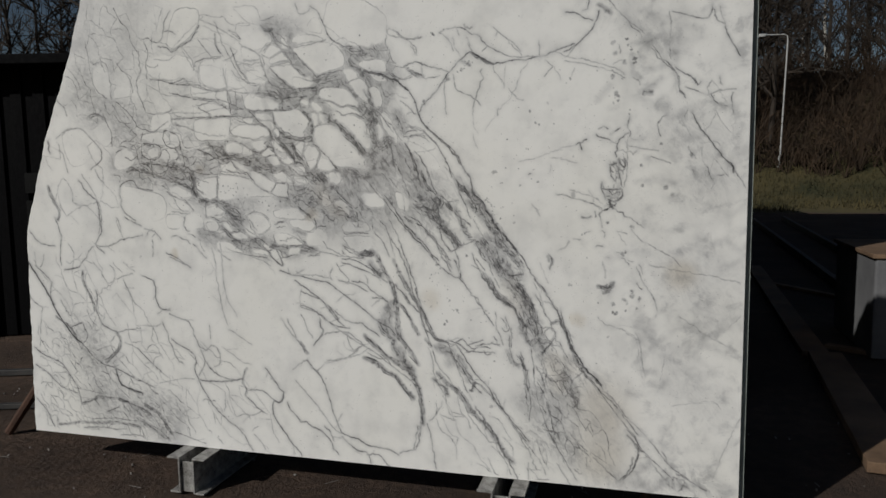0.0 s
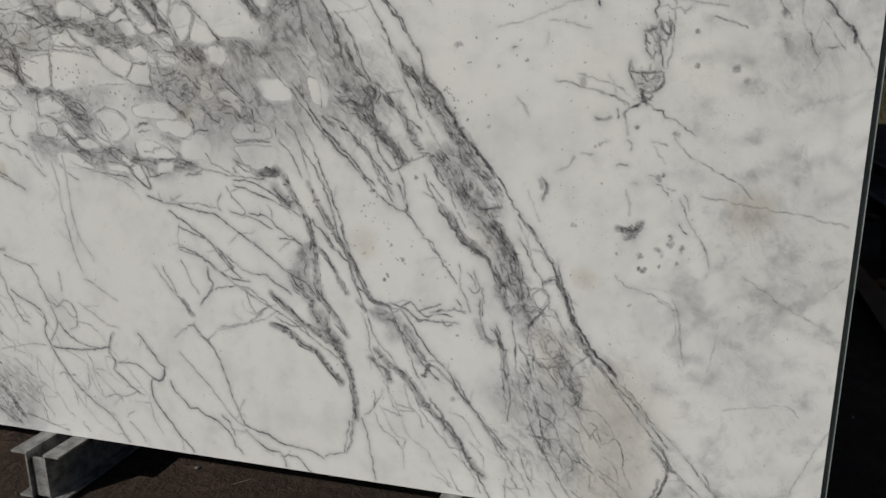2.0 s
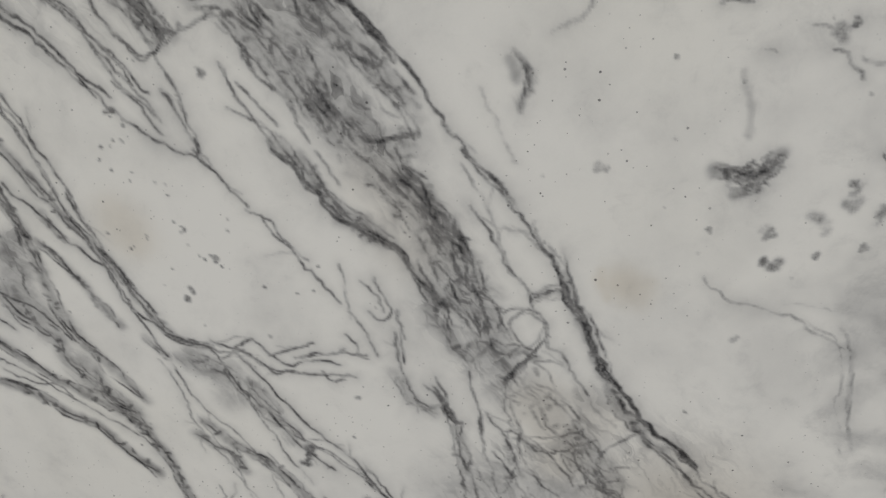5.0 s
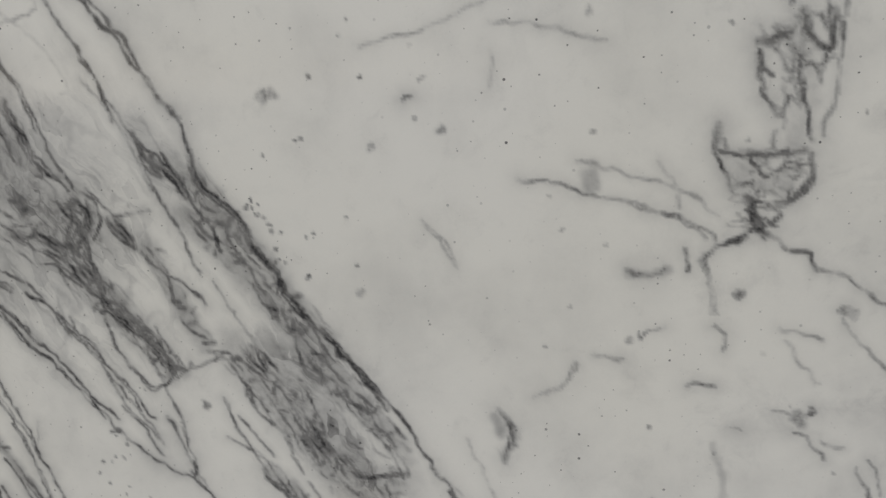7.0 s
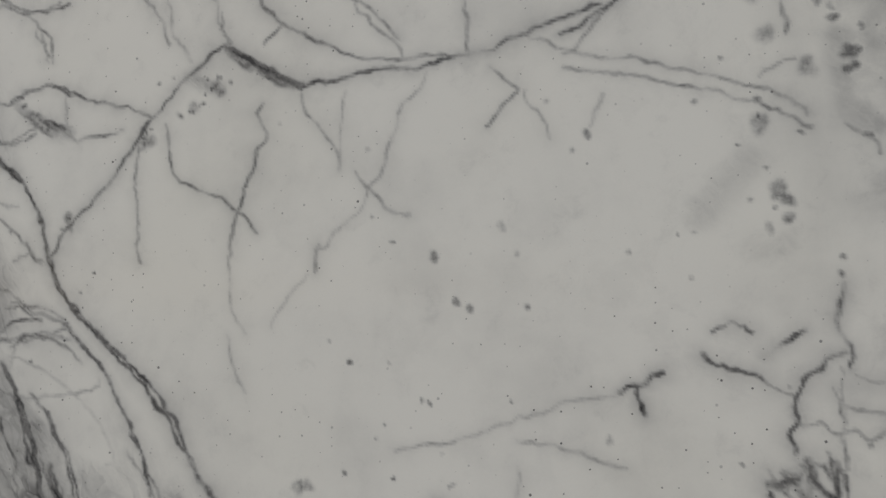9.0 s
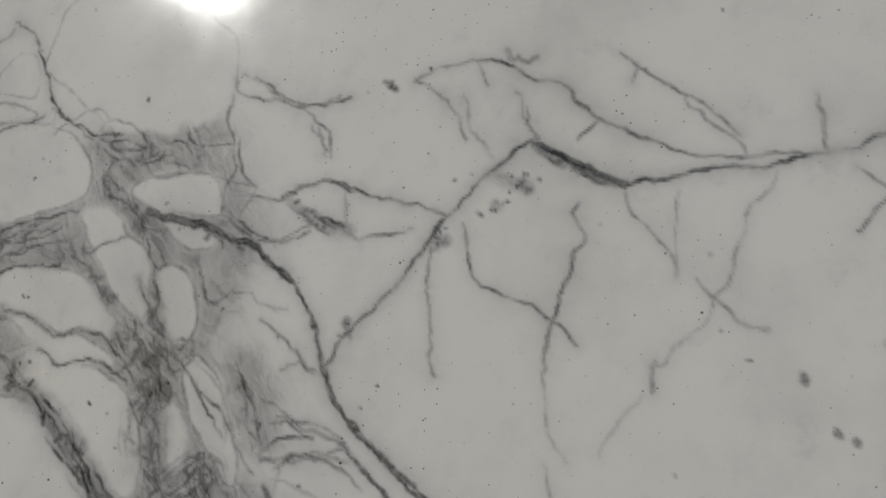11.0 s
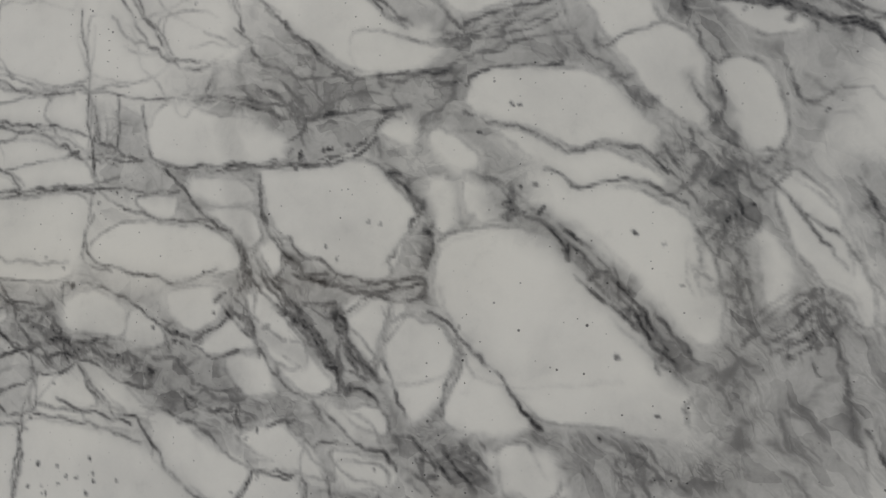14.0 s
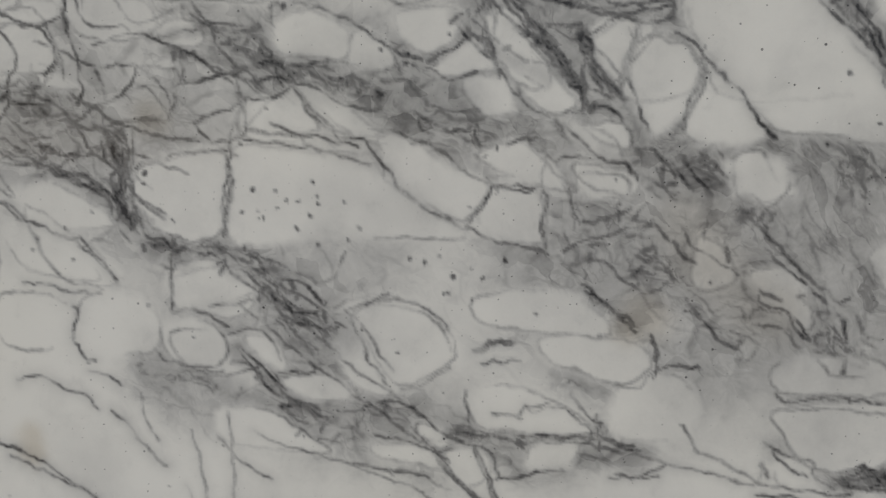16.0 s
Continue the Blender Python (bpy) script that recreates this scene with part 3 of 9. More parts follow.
vein(3.5, .8, (39.6, 151.4), (41.7, 149.2), (44.4, 146.7), (47.2, 144.4), (50.4, 141.4), (52.4, 138.7), (53.5, 135.7), (55.3, 133.2), (56.2, 131.1), (56.8, 128.9))
vein(4, .75, (56.8, 128.9), (57.4, 126.1), (59, 124.4), (60.9, 122.8), (62.1, 120), (64.2, 117.2), (65.6, 114.4), (68.3, 111.1), (70.9, 108.3), (72.5, 106), (74.1, 103.7))
vein(2.5, .65, (40.7, 147.2), (43.4, 144.4), (45.9, 140.5), (47.6, 137.2), (49.2, 133.9), (50.7, 131.1), (51.7, 129.5))
vein(6, .7, (51, 131.1), (51.9, 128.9), (53.5, 126.7))
vein(2, .7, (53.8, 128.9), (55.6, 126.1), (56.8, 123.6), (58.1, 121.6), (58.7, 119.4))
vein(2, .5, (51.6, 128.9), (52.9, 125), (54.4, 122.1), (55.3, 119.3), (56.2, 117))
vein(2, .4, (46.5, 136.2), (49.1, 132.8), (51, 128.9), (52.4, 125.5))
vein(3, .65, (37.3, 139.8), (38.2, 137.6), (39.6, 135.8), (40.7, 133), (42, 129), (43.5, 126.1))
vein(6, .6, (37.7, 134.8), (39, 130.8), (41, 127.3))
vein(7, .65, (41.9, 124.9), (43.9, 120.8), (44.1, 117.8), (45.4, 113.6), (49, 110.7), (51.8, 107.1))
vein(7, .8, (46.9, 122.6), (48.5, 120.9), (49.3, 119.7))
vein(2, .5, (44.8, 126.1), (47.6, 123.2), (51.5, 123.5))
vein(3, .65, (49.3, 119.7), (51.3, 118), (53.7, 116.3), (56.5, 114))
vein(2, .6, (33.7, 121.2), (36.7, 118.8), (40, 117.4), (42.4, 115.9))
vein(2, .6, (32.9, 117.5), (35.6, 116.3), (38.5, 113.3), (40.1, 110.2))
vein(2, .75, (32.1, 113), (34.4, 109.9), (37.4, 106.8), (40.4, 103.8), (42.8, 101.2))
vein(2, .65, (39.1, 112.7), (42, 109), (44.9, 106), (47.2, 102.9), (48.4, 101.6))
vein(1.5, .6, (40.5, 112.7), (41.1, 109.9))
vein(2.5, .65, (44.7, 112.9), (44.9, 110.1), (47.1, 106.8), (49.5, 104.7), (51.8, 107.1))
vein(2, .55, (50.4, 111.3), (51.9, 107.7), (53.1, 107.2), (55.1, 107.9), (57.2, 109.3))
vein(3, .65, (57.1, 108.6), (58.9, 107.8), (59.8, 105.1), (61.5, 102.7))
vein(2, .5, (57.4, 116.4), (58.9, 113.5), (61, 110.1), (63, 106), (64.6, 102.9))
vein(2, .5, (64, 116.1), (64.8, 111.5), (67.9, 106.3), (69.4, 103.3))
cloud(16.8, .32, (56.8, 126.1), (59.8, 121.1), (63.3, 114.9), (66.9, 109.2), (70.1, 104.7))
cloud(42, .4, (35.3, 129.6), (39, 123.7), (42.3, 119))
cloud(12, .2, (107.4, 136.5), (109.5, 132.9), (108.2, 124.3))
cloud(8.1, .2, (93.1, 125.7), (93.2, 124.7))
crackle(45.5, .9, (35.6, 130.8), (38.6, 124.9), (41.2, 120.8))
crackle(18, .9, (56.8, 126.1), (60.8, 119.4), (66, 111.5), (70.1, 104.7))
specks(.75, (67.7, 129.8, 2.2), (79.4, 134.3, 2.2), (69.3, 135.1, 1.6), (74.2, 134.7, 1.7), (77.1, 141.7, 2), (70.2, 145.2, 1.7), (94.5, 142.8, 2.3), (61.9, 123.6, 3), (64, 121.7, 2.4), (63, 122.8, 1.8), (68.3, 121, 1.6), (67.6, 117, 1.6))
specks(.75, (97.3, 111.8, 2.7), (62.5, 124.2, 1.8), (64.4, 119.5, 1.8))
specks(.5, (64.7, 133.5, 5), (78.7, 130.8, 2.7), (80.8, 130.2, 3.8), (74.4, 128.7, 3.5), (93, 138.6, 2.2), (72.5, 115.4, 3.6), (90.9, 121.1, 1.8), (93.6, 129.3, 2.2), (113.5, 114.2, 5), (105.2, 115.5, 3.1), (113.3, 129.7, 2))
vein(2, .75, (32.3, 112.2), (34.9, 109.3), (38.7, 105.8), (41.8, 101.9), (45.7, 98), (49.2, 95.4), (52.3, 94.2), (55, 90.8), (56, 89.1))
vein(2, .6, (56, 88.8), (58.4, 87.5), (59.4, 85.4), (61.6, 82.6))
vein(2, .65, (38.9, 113.3), (42.1, 110.2), (43.7, 106.5), (46.1, 102.7), (48.6, 98.8))
vein(4, .7, (46, 112.6), (48.7, 110.2), (50.7, 107.8), (52.5, 107.2))
vein(3, .6, (49.7, 106.6), (50.8, 102.8), (52, 98.9), (52.5, 94.9))
vein(3, .65, (56, 109.3), (57.7, 108.4), (59.1, 106), (60.4, 103), (62, 101.1))
vein(2.5, .55, (56.9, 104.2), (58.1, 100.4), (60.5, 95.9), (62.5, 92.6))
vein(5, .42, (84.8, 104.3), (86.1, 102.7), (86, 100.6), (85.1, 98.8))
vein(3, .3, (91.5, 108.8), (91, 106.9), (89.2, 106.1))
vein(1.5, .35, (93.7, 109.9), (95.6, 109.3))
vein(1.5, .25, (78.8, 122.2), (80.9, 120), (81.5, 118))
vein(2, .25, (81.7, 101.1), (83.1, 97.5), (84.6, 93.8))
specks(.75, (58.6, 108.4, 3.6), (43, 99.8, 2.8), (111.2, 105.1, 3.6), (68, 129.8, 2.2), (61.8, 123.7, 2.2), (64.2, 121.3, 2.2), (103.9, 101.1, 2.2), (44.4, 98, 2.8), (40.9, 95.8, 2.1), (42.5, 96.5, 2.1))
specks(.5, (54.5, 103.2, 4.5), (92.6, 93.4, 3.3), (72.6, 115.4, 2.2), (90.9, 121.1, 1.8), (105.5, 115.7, 3.6), (113.3, 114.1, 4.8), (111.2, 112, 2), (116.2, 89.2, 4.5), (113.7, 91.1, 4.1), (102.1, 87.1, 3.3), (107.3, 86.6, 4.1))
vein(3.5, .75, (68.1, 111.8), (70.3, 109.3), (72.5, 106.3), (75.2, 103.2), (77.4, 99), (79.3, 96.2), (81.2, 93.4), (83.8, 90.5), (85.8, 86.9), (87.9, 83.8))
vein(4, .8, (87.9, 83.8), (89, 80.5), (90.4, 77.1), (91.9, 73.6), (93.4, 70), (95.5, 67.1), (98.1, 62.5), (101.2, 60.4), (103.5, 57.1))
vein(2.5, .65, (89, 84.4), (89.8, 81.2), (90.7, 77.8))
vein(2, .4, (79.6, 93.7), (82, 88.6), (82.9, 84.2), (85.1, 80.3), (86.2, 79.3))
vein(3, .65, (85.6, 78.9), (88.5, 79.8), (89.3, 79.1))
vein(2.5, .6, (85.6, 78.9), (85.8, 76.8), (87, 75.5), (87.2, 72.9), (89, 71.9), (90.2, 68.9), (91.7, 66.7))
vein(4, .65, (82.2, 67.4), (84.1, 70), (86, 71.7))
vein(2.5, .6, (83, 72.9), (84.8, 73.1), (86, 72.4))
vein(1.5, .4, (84.1, 76.7), (85.5, 76.8), (86.7, 75.4), (85.7, 72.8), (84, 73.8), (83.4, 75.6), (84.1, 76.7))
vein(1.5, .4, (82.8, 68.2), (82.4, 64.1), (83.8, 59.9), (87, 57.7), (90.2, 59), (92.7, 60.2))
vein(5, .72, (60, 96.3), (61.8, 93.6), (64.3, 90.5), (66.3, 88.2), (69, 86), (71.9, 84.4), (73.4, 82.5), (75, 79.4), (76, 76.9))
vein(3, .6, (73.2, 95.7), (74, 92.4))
vein(2.5, .6, (75.5, 90.9), (76.4, 88.5), (77.9, 85.3), (78.9, 83.4), (79.2, 80), (81, 79.4))
vein(3, .6, (78.6, 87.9), (77.9, 85.3))
vein(2.5, .55, (73.4, 95.1), (75.6, 92.2))
vein(2.5, .6, (55.5, 109), (57.8, 109.2), (59.3, 108.3), (61.2, 106.7), (63.1, 105.1), (64.3, 103), (65, 100.8), (65.6, 98))
vein(3.5, .65, (62.6, 105.7), (64.1, 104.6), (65.8, 101.9), (67.1, 99.7))
vein(2.5, .5, (69.2, 106), (71, 103.9), (73.8, 100.7), (75.6, 96.8))
vein(2.5, .6, (69.7, 105.4), (71.5, 103.6), (73.8, 104.3))
vein(4, .65, (69.1, 98), (71.1, 96.2), (73.4, 96.8), (75.5, 96.2))
vein(2, .5, (56.6, 99.8), (59.2, 98.1), (61.2, 96.3))
vein(1.5, .55, (57.5, 88), (58.3, 86), (60.4, 83.3), (62.4, 80.2), (64.6, 77.7))
vein(2, .6, (39, 113.3), (40.8, 110.2), (43.3, 106.9), (45, 102.9), (47.2, 99.9), (48.9, 96.9))
vein(3, .65, (44.8, 111), (45.7, 108.4), (47.9, 105.6), (49.4, 104.7), (52.6, 107.1), (53.4, 107.8))
vein(2.5, .6, (49.7, 101.6), (51.3, 98.7), (52.2, 95.1), (53.4, 92.6))
vein(2.5, .65, (42.4, 71.1), (46.7, 70.1), (49.6, 69.5), (51.2, 70), (52.9, 68), (56.4, 67.1), (60.7, 67), (64.9, 67))
vein(2, .6, (58.3, 69.3), (60.6, 70.4), (64.8, 70.5), (66.8, 70.5))
vein(5, .8, (74.3, 66.2), (75.1, 63.7), (75.9, 61.6), (77.3, 61.3))
vein(3, .65, (70.5, 73.5), (70.6, 68.8), (71.8, 64.7), (73.4, 63.1))
vein(3, .65, (77.2, 60.9), (76.6, 57.2), (77.4, 53.3))
vein(3, .6, (80, 63), (82.5, 58.9), (83.6, 54.2))
vein(1.5, .5, (67.6, 80.4), (68.6, 78.7), (69.6, 76.5))
vein(1.5, .5, (65.7, 76.3), (67.2, 73.3), (67.8, 70.5))
vein(1.5, .45, (65.3, 82.1), (65.7, 78.5), (65.6, 75.5))
vein(1.5, .37, (102.7, 82.2), (104.9, 79.7), (107.5, 78.9), (110.1, 78.4), (112.3, 76.6), (115.6, 74.5))
vein(4, .3, (115.4, 76.8), (116.6, 72.8), (117.6, 65.7), (118.5, 61.9))
vein(1.5, .25, (109.9, 79.7), (114.9, 78.7), (117.8, 78.3))
cloud(22, .3, (64.2, 108.1), (68.4, 100.7), (73, 93.9), (77.3, 85.3), (80.8, 75.8))
cloud(24, .3, (44.4, 67.3), (48.8, 63.2))
cloud(21, .22, (80.2, 77.2), (82.7, 65), (92.6, 66))
cloud(13.2, .25, (46.2, 111.5), (50.4, 107.7))
crackle(24.7, .95, (64.2, 108.1), (68.3, 100.2), (72.5, 94.5))
crackle(19.2, .9, (72.5, 94.5), (77.8, 84), (80.2, 77.2), (82.3, 70.6))
crackle(29.2, .9, (76, 76.9), (79.9, 71.2))
crackle(29.3, .7, (82.3, 56.1), (89.6, 65.7), (96.5, 58))
rust(22, .35, (94.5, 81.1), (96.1, 80.2))
rust(33.7, .3, (40.5, 86.9), (41.1, 85.5))
rust(36, .22, (86.5, 65.4), (88.9, 57))
rust(42, .15, (70.5, 92.1), (73.1, 85.2))
specks(.8, (42.9, 99.8, 2.6), (45.6, 76.8, 3.8), (56, 51.7, 6.4), (98.2, 103.1, 1.3), (59, 108.4, 3.3), (43.4, 96.3, 2), (43.1, 85.2, 2.1), (40.4, 83.7, 2.2), (50.2, 82.9, 2.8), (47.9, 86.1, 2.8), (50.7, 82.2, 2.8), (55.8, 79.1, 2.1))
specks(.8, (62.7, 82, 1.9))
specks(.6, (54.5, 103.2, 3.9), (92.8, 93.5, 3), (108.4, 83.7, 5.5), (111.6, 84.6, 3.6), (102, 87.1, 3), (113.5, 91.8, 4), (50.8, 82.6, 3.5), (55, 72.4, 2.8), (64.8, 63.8, 3.5))
specks(.35, (107.2, 87.2, 4.9), (105.7, 75.1, 3.5), (112, 87.7, 5.4), (101.5, 84.9, 2.7), (110, 82.2, 2.7))
vein(4, .7, (15.8, 172.3), (19.1, 171.2), (23.2, 170.2), (26.2, 168.7), (29, 167.6), (30.8, 166.3), (32.6, 164.4))
vein(2, .45, (25.3, 173.4), (28.5, 173), (31.2, 172.4), (33, 173.2))
vein(1.5, .4, (26.1, 170.7), (29, 168.5), (31.7, 168.4), (33.9, 169.4), (35.6, 169.7))
vein(1.5, .4, (35.3, 179.4), (36.6, 177.3))
vein(2, .5, (-23, 189), (-21.2, 185.4), (-17.9, 182.4), (-14.9, 177.6), (-12.2, 174.3), (-9, 171.7))
vein(4, .5, (-25.8, 190.8), (-23, 189), (-20.6, 190))
vein(3, .5, (-17.4, 184.3), (-14, 181.9), (-13, 180.6))
vein(2, .5, (-35.2, 184.5), (-31.3, 183), (-27.9, 180.9), (-26.5, 177.5), (-24.7, 172.2))
vein(1.5, .4, (-34.1, 178.8), (-27.9, 178.6))
vein(1.5, .4, (-27.5, 181.2), (-23.9, 184.4), (-21.5, 184.8))
vein(1.5, .35, (-26.6, 180.8), (-23, 179.1), (-17.7, 181.1))
vein(2.5, .65, (-23.2, 175.2), (-20.3, 172.5), (-16.7, 169.2), (-13, 166.9))
vein(2, .55, (-13, 166.9), (-8.4, 166.7), (-4.3, 166.8))
vein(2, .4, (-23.3, 175.9), (-18.6, 176.7), (-14.1, 176.9))
vein(2, .5, (-25.7, 172.9), (-22.1, 168.9), (-17.2, 167.1), (-13.4, 166.7))
vein(2, .6, (-26.9, 159), (-22.1, 159.2), (-17.5, 159.2), (-13.8, 159.5), (-11.8, 160.9), (-10, 163.1), (-8.6, 163))
vein(3, .55, (-31.6, 165.9), (-26.4, 165.4), (-21.3, 164), (-16.6, 163.3), (-12.2, 163.7), (-8, 163.6))
vein(2.5, .6, (-22, 158.6), (-22.4, 156.3), (-21.1, 153.4), (-18.5, 151.2), (-15.2, 149.1), (-12.1, 147.9))
vein(3.5, .65, (-12.1, 147.9), (-9.4, 148.1), (-6.8, 148.5), (-5.9, 147.2), (-7.8, 146.3), (-12, 146.9))
vein(2, .5, (-6.8, 154.3), (-9.1, 151), (-9.2, 148.9))
vein(2, .5, (-9.8, 145.7), (-10.3, 142.1), (-10.6, 139.4))
vein(2.5, .6, (-29.2, 153.8), (-25.7, 152.7), (-23.5, 149.4), (-20.6, 146.1), (-18, 144.1), (-15.4, 141.6), (-11.6, 139.3))
vein(5, .7, (-20.6, 146.1), (-17.3, 144.2), (-14.6, 140.7))
vein(3, .7, (-14.8, 146.5), (-13.2, 143.4))
vein(2, .5, (-23.6, 145.4), (-22.1, 141.7), (-20.2, 139.7))
vein(2.5, .6, (34.3, 157.2), (35.1, 156.1), (36.3, 155.1))
vein(2, .5, (32.6, 151.2), (35.1, 150.9), (37, 150.4), (39, 149.3))
vein(1.5, .45, (32.6, 146.7), (35, 147.7), (38.2, 147.7), (40, 147.3))
cloud(20, .25, (-26.2, 164.1), (-15.1, 163.2), (-8, 163.6))
cloud(16, .28, (-26.3, 164.7), (-23.3, 148.2))
crackle(22.5, .6, (-16.4, 162.1), (-9.2, 162.5))
specks(.85, (35.8, 159.7, 3.1), (38.4, 158.8, 1.6), (39.4, 159.9, 1.6), (11.5, 152.1, 1.6), (18.7, 153.3, 2), (0.9, 176.9, 2), (-8.2, 179.6, 2.1), (25.7, 161.3, 1.4), (35.3, 145, 1.6), (25, 147.4, 2.2), (32.1, 158.7, 1.8), (3.7, 156.5, 1.8))
specks(.85, (1.5, 163.6, 1.9), (2.2, 163.5, 1.8), (-18.3, 159.8, 3), (-16.1, 160.3, 2.3), (-13.6, 160.3, 3), (10.1, 142.1, 1.6), (30.9, 150.6, 2), (14.6, 185, 1.8), (1.4, 179.1, 1.9))
vein(2, .55, (-43.7, 176.1), (-43.1, 172.5), (-42.2, 168.2), (-41.9, 163.5), (-41, 158.8), (-41.7, 154.2), (-41.9, 151.4), (-41.1, 149.7), (-38.4, 149.1))
vein(3, .4, (-39.5, 175.1), (-37.7, 172.6), (-35, 171.8), (-33.6, 170.5), (-32.3, 169.8))
vein(2.5, .65, (-34, 159.7), (-29.9, 159.2), (-25.6, 159.4), (-21.4, 158.9), (-18.5, 159.1), (-15.1, 158.8), (-12.3, 159.6), (-11.3, 160.9))
vein(2, .5, (-21.8, 153.3), (-20, 151.2), (-17.6, 149.1), (-14.3, 148.1), (-11.5, 147.6), (-8.9, 148.1))
vein(3, .6, (-18.2, 149.1), (-15.4, 148.1), (-12.1, 147.1), (-8.9, 147.4), (-6.3, 148.1))
vein(5, .75, (-14.2, 144), (-13.1, 142.6), (-11.4, 140.6), (-9.8, 139))
vein(3.5, .65, (-14.8, 146.1), (-14.2, 144), (-14.1, 142), (-13.8, 140))
vein(2, .5, (-17.5, 146), (-14.8, 146.3))
vein(2, .6, (-13.7, 145.1), (-11.5, 146.6), (-9.4, 146.6))
vein(2, .5, (-8.9, 146.4), (-9.9, 143.6), (-9.8, 141.2), (-8.7, 138.8), (-7.7, 136.6))
vein(2, .55, (-3.2, 143.8), (-3.2, 141.4), (-4.2, 139), (-4.6, 136.6))
vein(3, .8, (-5.8, 145.7), (-4.2, 144.2), (-2.7, 143.3), (-0.8, 141.5), (0.7, 140.1), (1.7, 138.3), (3.1, 136.5), (4, 135.9))
vein(2, .4, (15.6, 136.8), (15.5, 138.5), (17.2, 140.8))
vein(2, .6, (-30.2, 137.8), (-26.5, 135.9), (-24.1, 135))
vein(3, .6, (-20.2, 140.8), (-19.6, 138.8), (-17.3, 137.9))
vein(5, .7, (-16.5, 137.4), (-15.6, 136))
vein(2, .5, (-14.6, 138), (-11.9, 138.6), (-9.2, 136.3))
vein(2, .5, (25.9, 144), (26.6, 141.5), (26.9, 138.3), (27.9, 134.6))
cloud(16, .42, (18.7, 158.1), (19.4, 152.7), (20.1, 147.4), (18.8, 142.1), (18.3, 136.9))
cloud(15.7, .4, (24.9, 146.6), (25.9, 143.2), (27.3, 137.4))
cloud(20.3, .45, (8.1, 134.1), (12.4, 132.7), (18.7, 133.6))
cloud(27, .35, (-34.7, 140.3), (-24.2, 138.1))
cloud(12.5, .35, (-11.8, 134.2), (-7.6, 132.1))
cloud(17.5, .3, (-47.7, 144.5), (-44.7, 141.1))
cloud(17.5, .3, (-38.9, 158.2), (-32.3, 156.8))
crackle(18, .85, (19.1, 157.1), (20.1, 148.2), (18.8, 139.5))
crackle(24, .85, (24.4, 144), (26.5, 137.8))
crackle(22.5, .85, (10.3, 133.4), (18.6, 133.1))
crackle(30, .9, (-34.7, 140.3), (-24.2, 138.6))
specks(.85, (-18.2, 160.1, 1.7), (-18.3, 159.6, 1.6), (-15.4, 160.3, 2.4), (-15.4, 159.2, 2.2), (-13.2, 159.8, 2.2), (-12.4, 160.6, 1.7), (-41.8, 160.6, 2), (2, 156.1, 2), (3.5, 156.5, 1.5), (-1.5, 161.1, 1.5), (1.2, 163.6, 1.5), (2.1, 163.5, 1.4))
specks(.85, (11.5, 152.2, 1.4), (10, 142.2, 1.2), (13, 137.6, 1.6), (8.5, 135.5, 1.4), (18.6, 153.3, 1.2), (20.5, 154, 1.2), (-35.6, 139.5, 2.6), (-33.4, 139.6, 3), (-32.6, 143.6, 2.6), (-31, 142.9, 2.6), (-35.3, 140.3, 2.6), (-43, 147.7, 2.6))
specks(.85, (-22, 134.4, 2.4), (-15.4, 151.2, 1.7), (-10.3, 153.1, 1.6))
vein(2, .6, (-48.6, 132.9), (-48.7, 129.5), (-49, 126.1))
vein(1.5, .5, (-47.9, 141.7), (-47.7, 137.4), (-48, 134.6))
vein(3, .6, (-54.5, 143.8), (-51.6, 142.2), (-48.8, 141.2), (-46, 140.4), (-43.1, 140.7), (-39.7, 139.7), (-36.4, 138.1), (-33, 137.6))
vein(3, .6, (-42.6, 140.2), (-40.3, 137.5), (-37.5, 135.6), (-35.2, 134.9), (-34.1, 133.3), (-32.4, 131.7), (-30.7, 130), (-28.4, 128.4), (-26.2, 127.4), (-24.7, 126.6))
vein(2, .55, (-47.4, 134.9), (-43.1, 134.4), (-39.7, 134), (-36.3, 133.2), (-34.6, 132.7))
vein(2, .5, (-34.1, 136), (-30.8, 135.5), (-27.4, 134), (-24.6, 131.9), (-22.4, 131.1))
vein(2, .55, (-22.4, 131.1), (-19.1, 130.6), (-17.2, 130.7), (-17.3, 127.1), (-17, 124.9))
vein(1.5, .65, (-22.4, 130.8), (-23.4, 128.6), (-24.8, 127.2))
vein(2, .5, (-24.7, 126.6), (-22.2, 125.9), (-18.9, 125.1), (-16.7, 124.7))
vein(2, .6, (-59.2, 131), (-56.5, 132.4), (-52.9, 133.4), (-48.9, 133.7))
vein(2.5, .55, (-59.2, 131), (-58.4, 127.5), (-57.2, 125.3), (-54.3, 123.6))
vein(8, .75, (-61.4, 134.9), (-60.6, 132.6), (-59.8, 130.9), (-60.1, 128.6), (-58.7, 125.8))
vein(8, .6, (-65.5, 130.8), (-63.1, 130.3), (-60.7, 128.6))
vein(2, .65, (-72.9, 127.7), (-69.9, 126), (-66.3, 124.7), (-63.9, 123.9), (-61.6, 121.6), (-60.4, 119.9))
vein(2, .5, (-36.2, 118.2), (-33.9, 119.2), (-31, 119.3), (-28.2, 118.3), (-26.4, 116.6))
vein(2, .55, (-36.2, 117.4), (-35, 114.5), (-33.8, 112.8), (-32, 110.5))
vein(2, .5, (-31.4, 110), (-28.6, 110.7), (-25.8, 112.6))
vein(3.5, .65, (-34.9, 108), (-31.4, 108.8), (-29.1, 107.7), (-26.1, 105.5), (-24.4, 105))
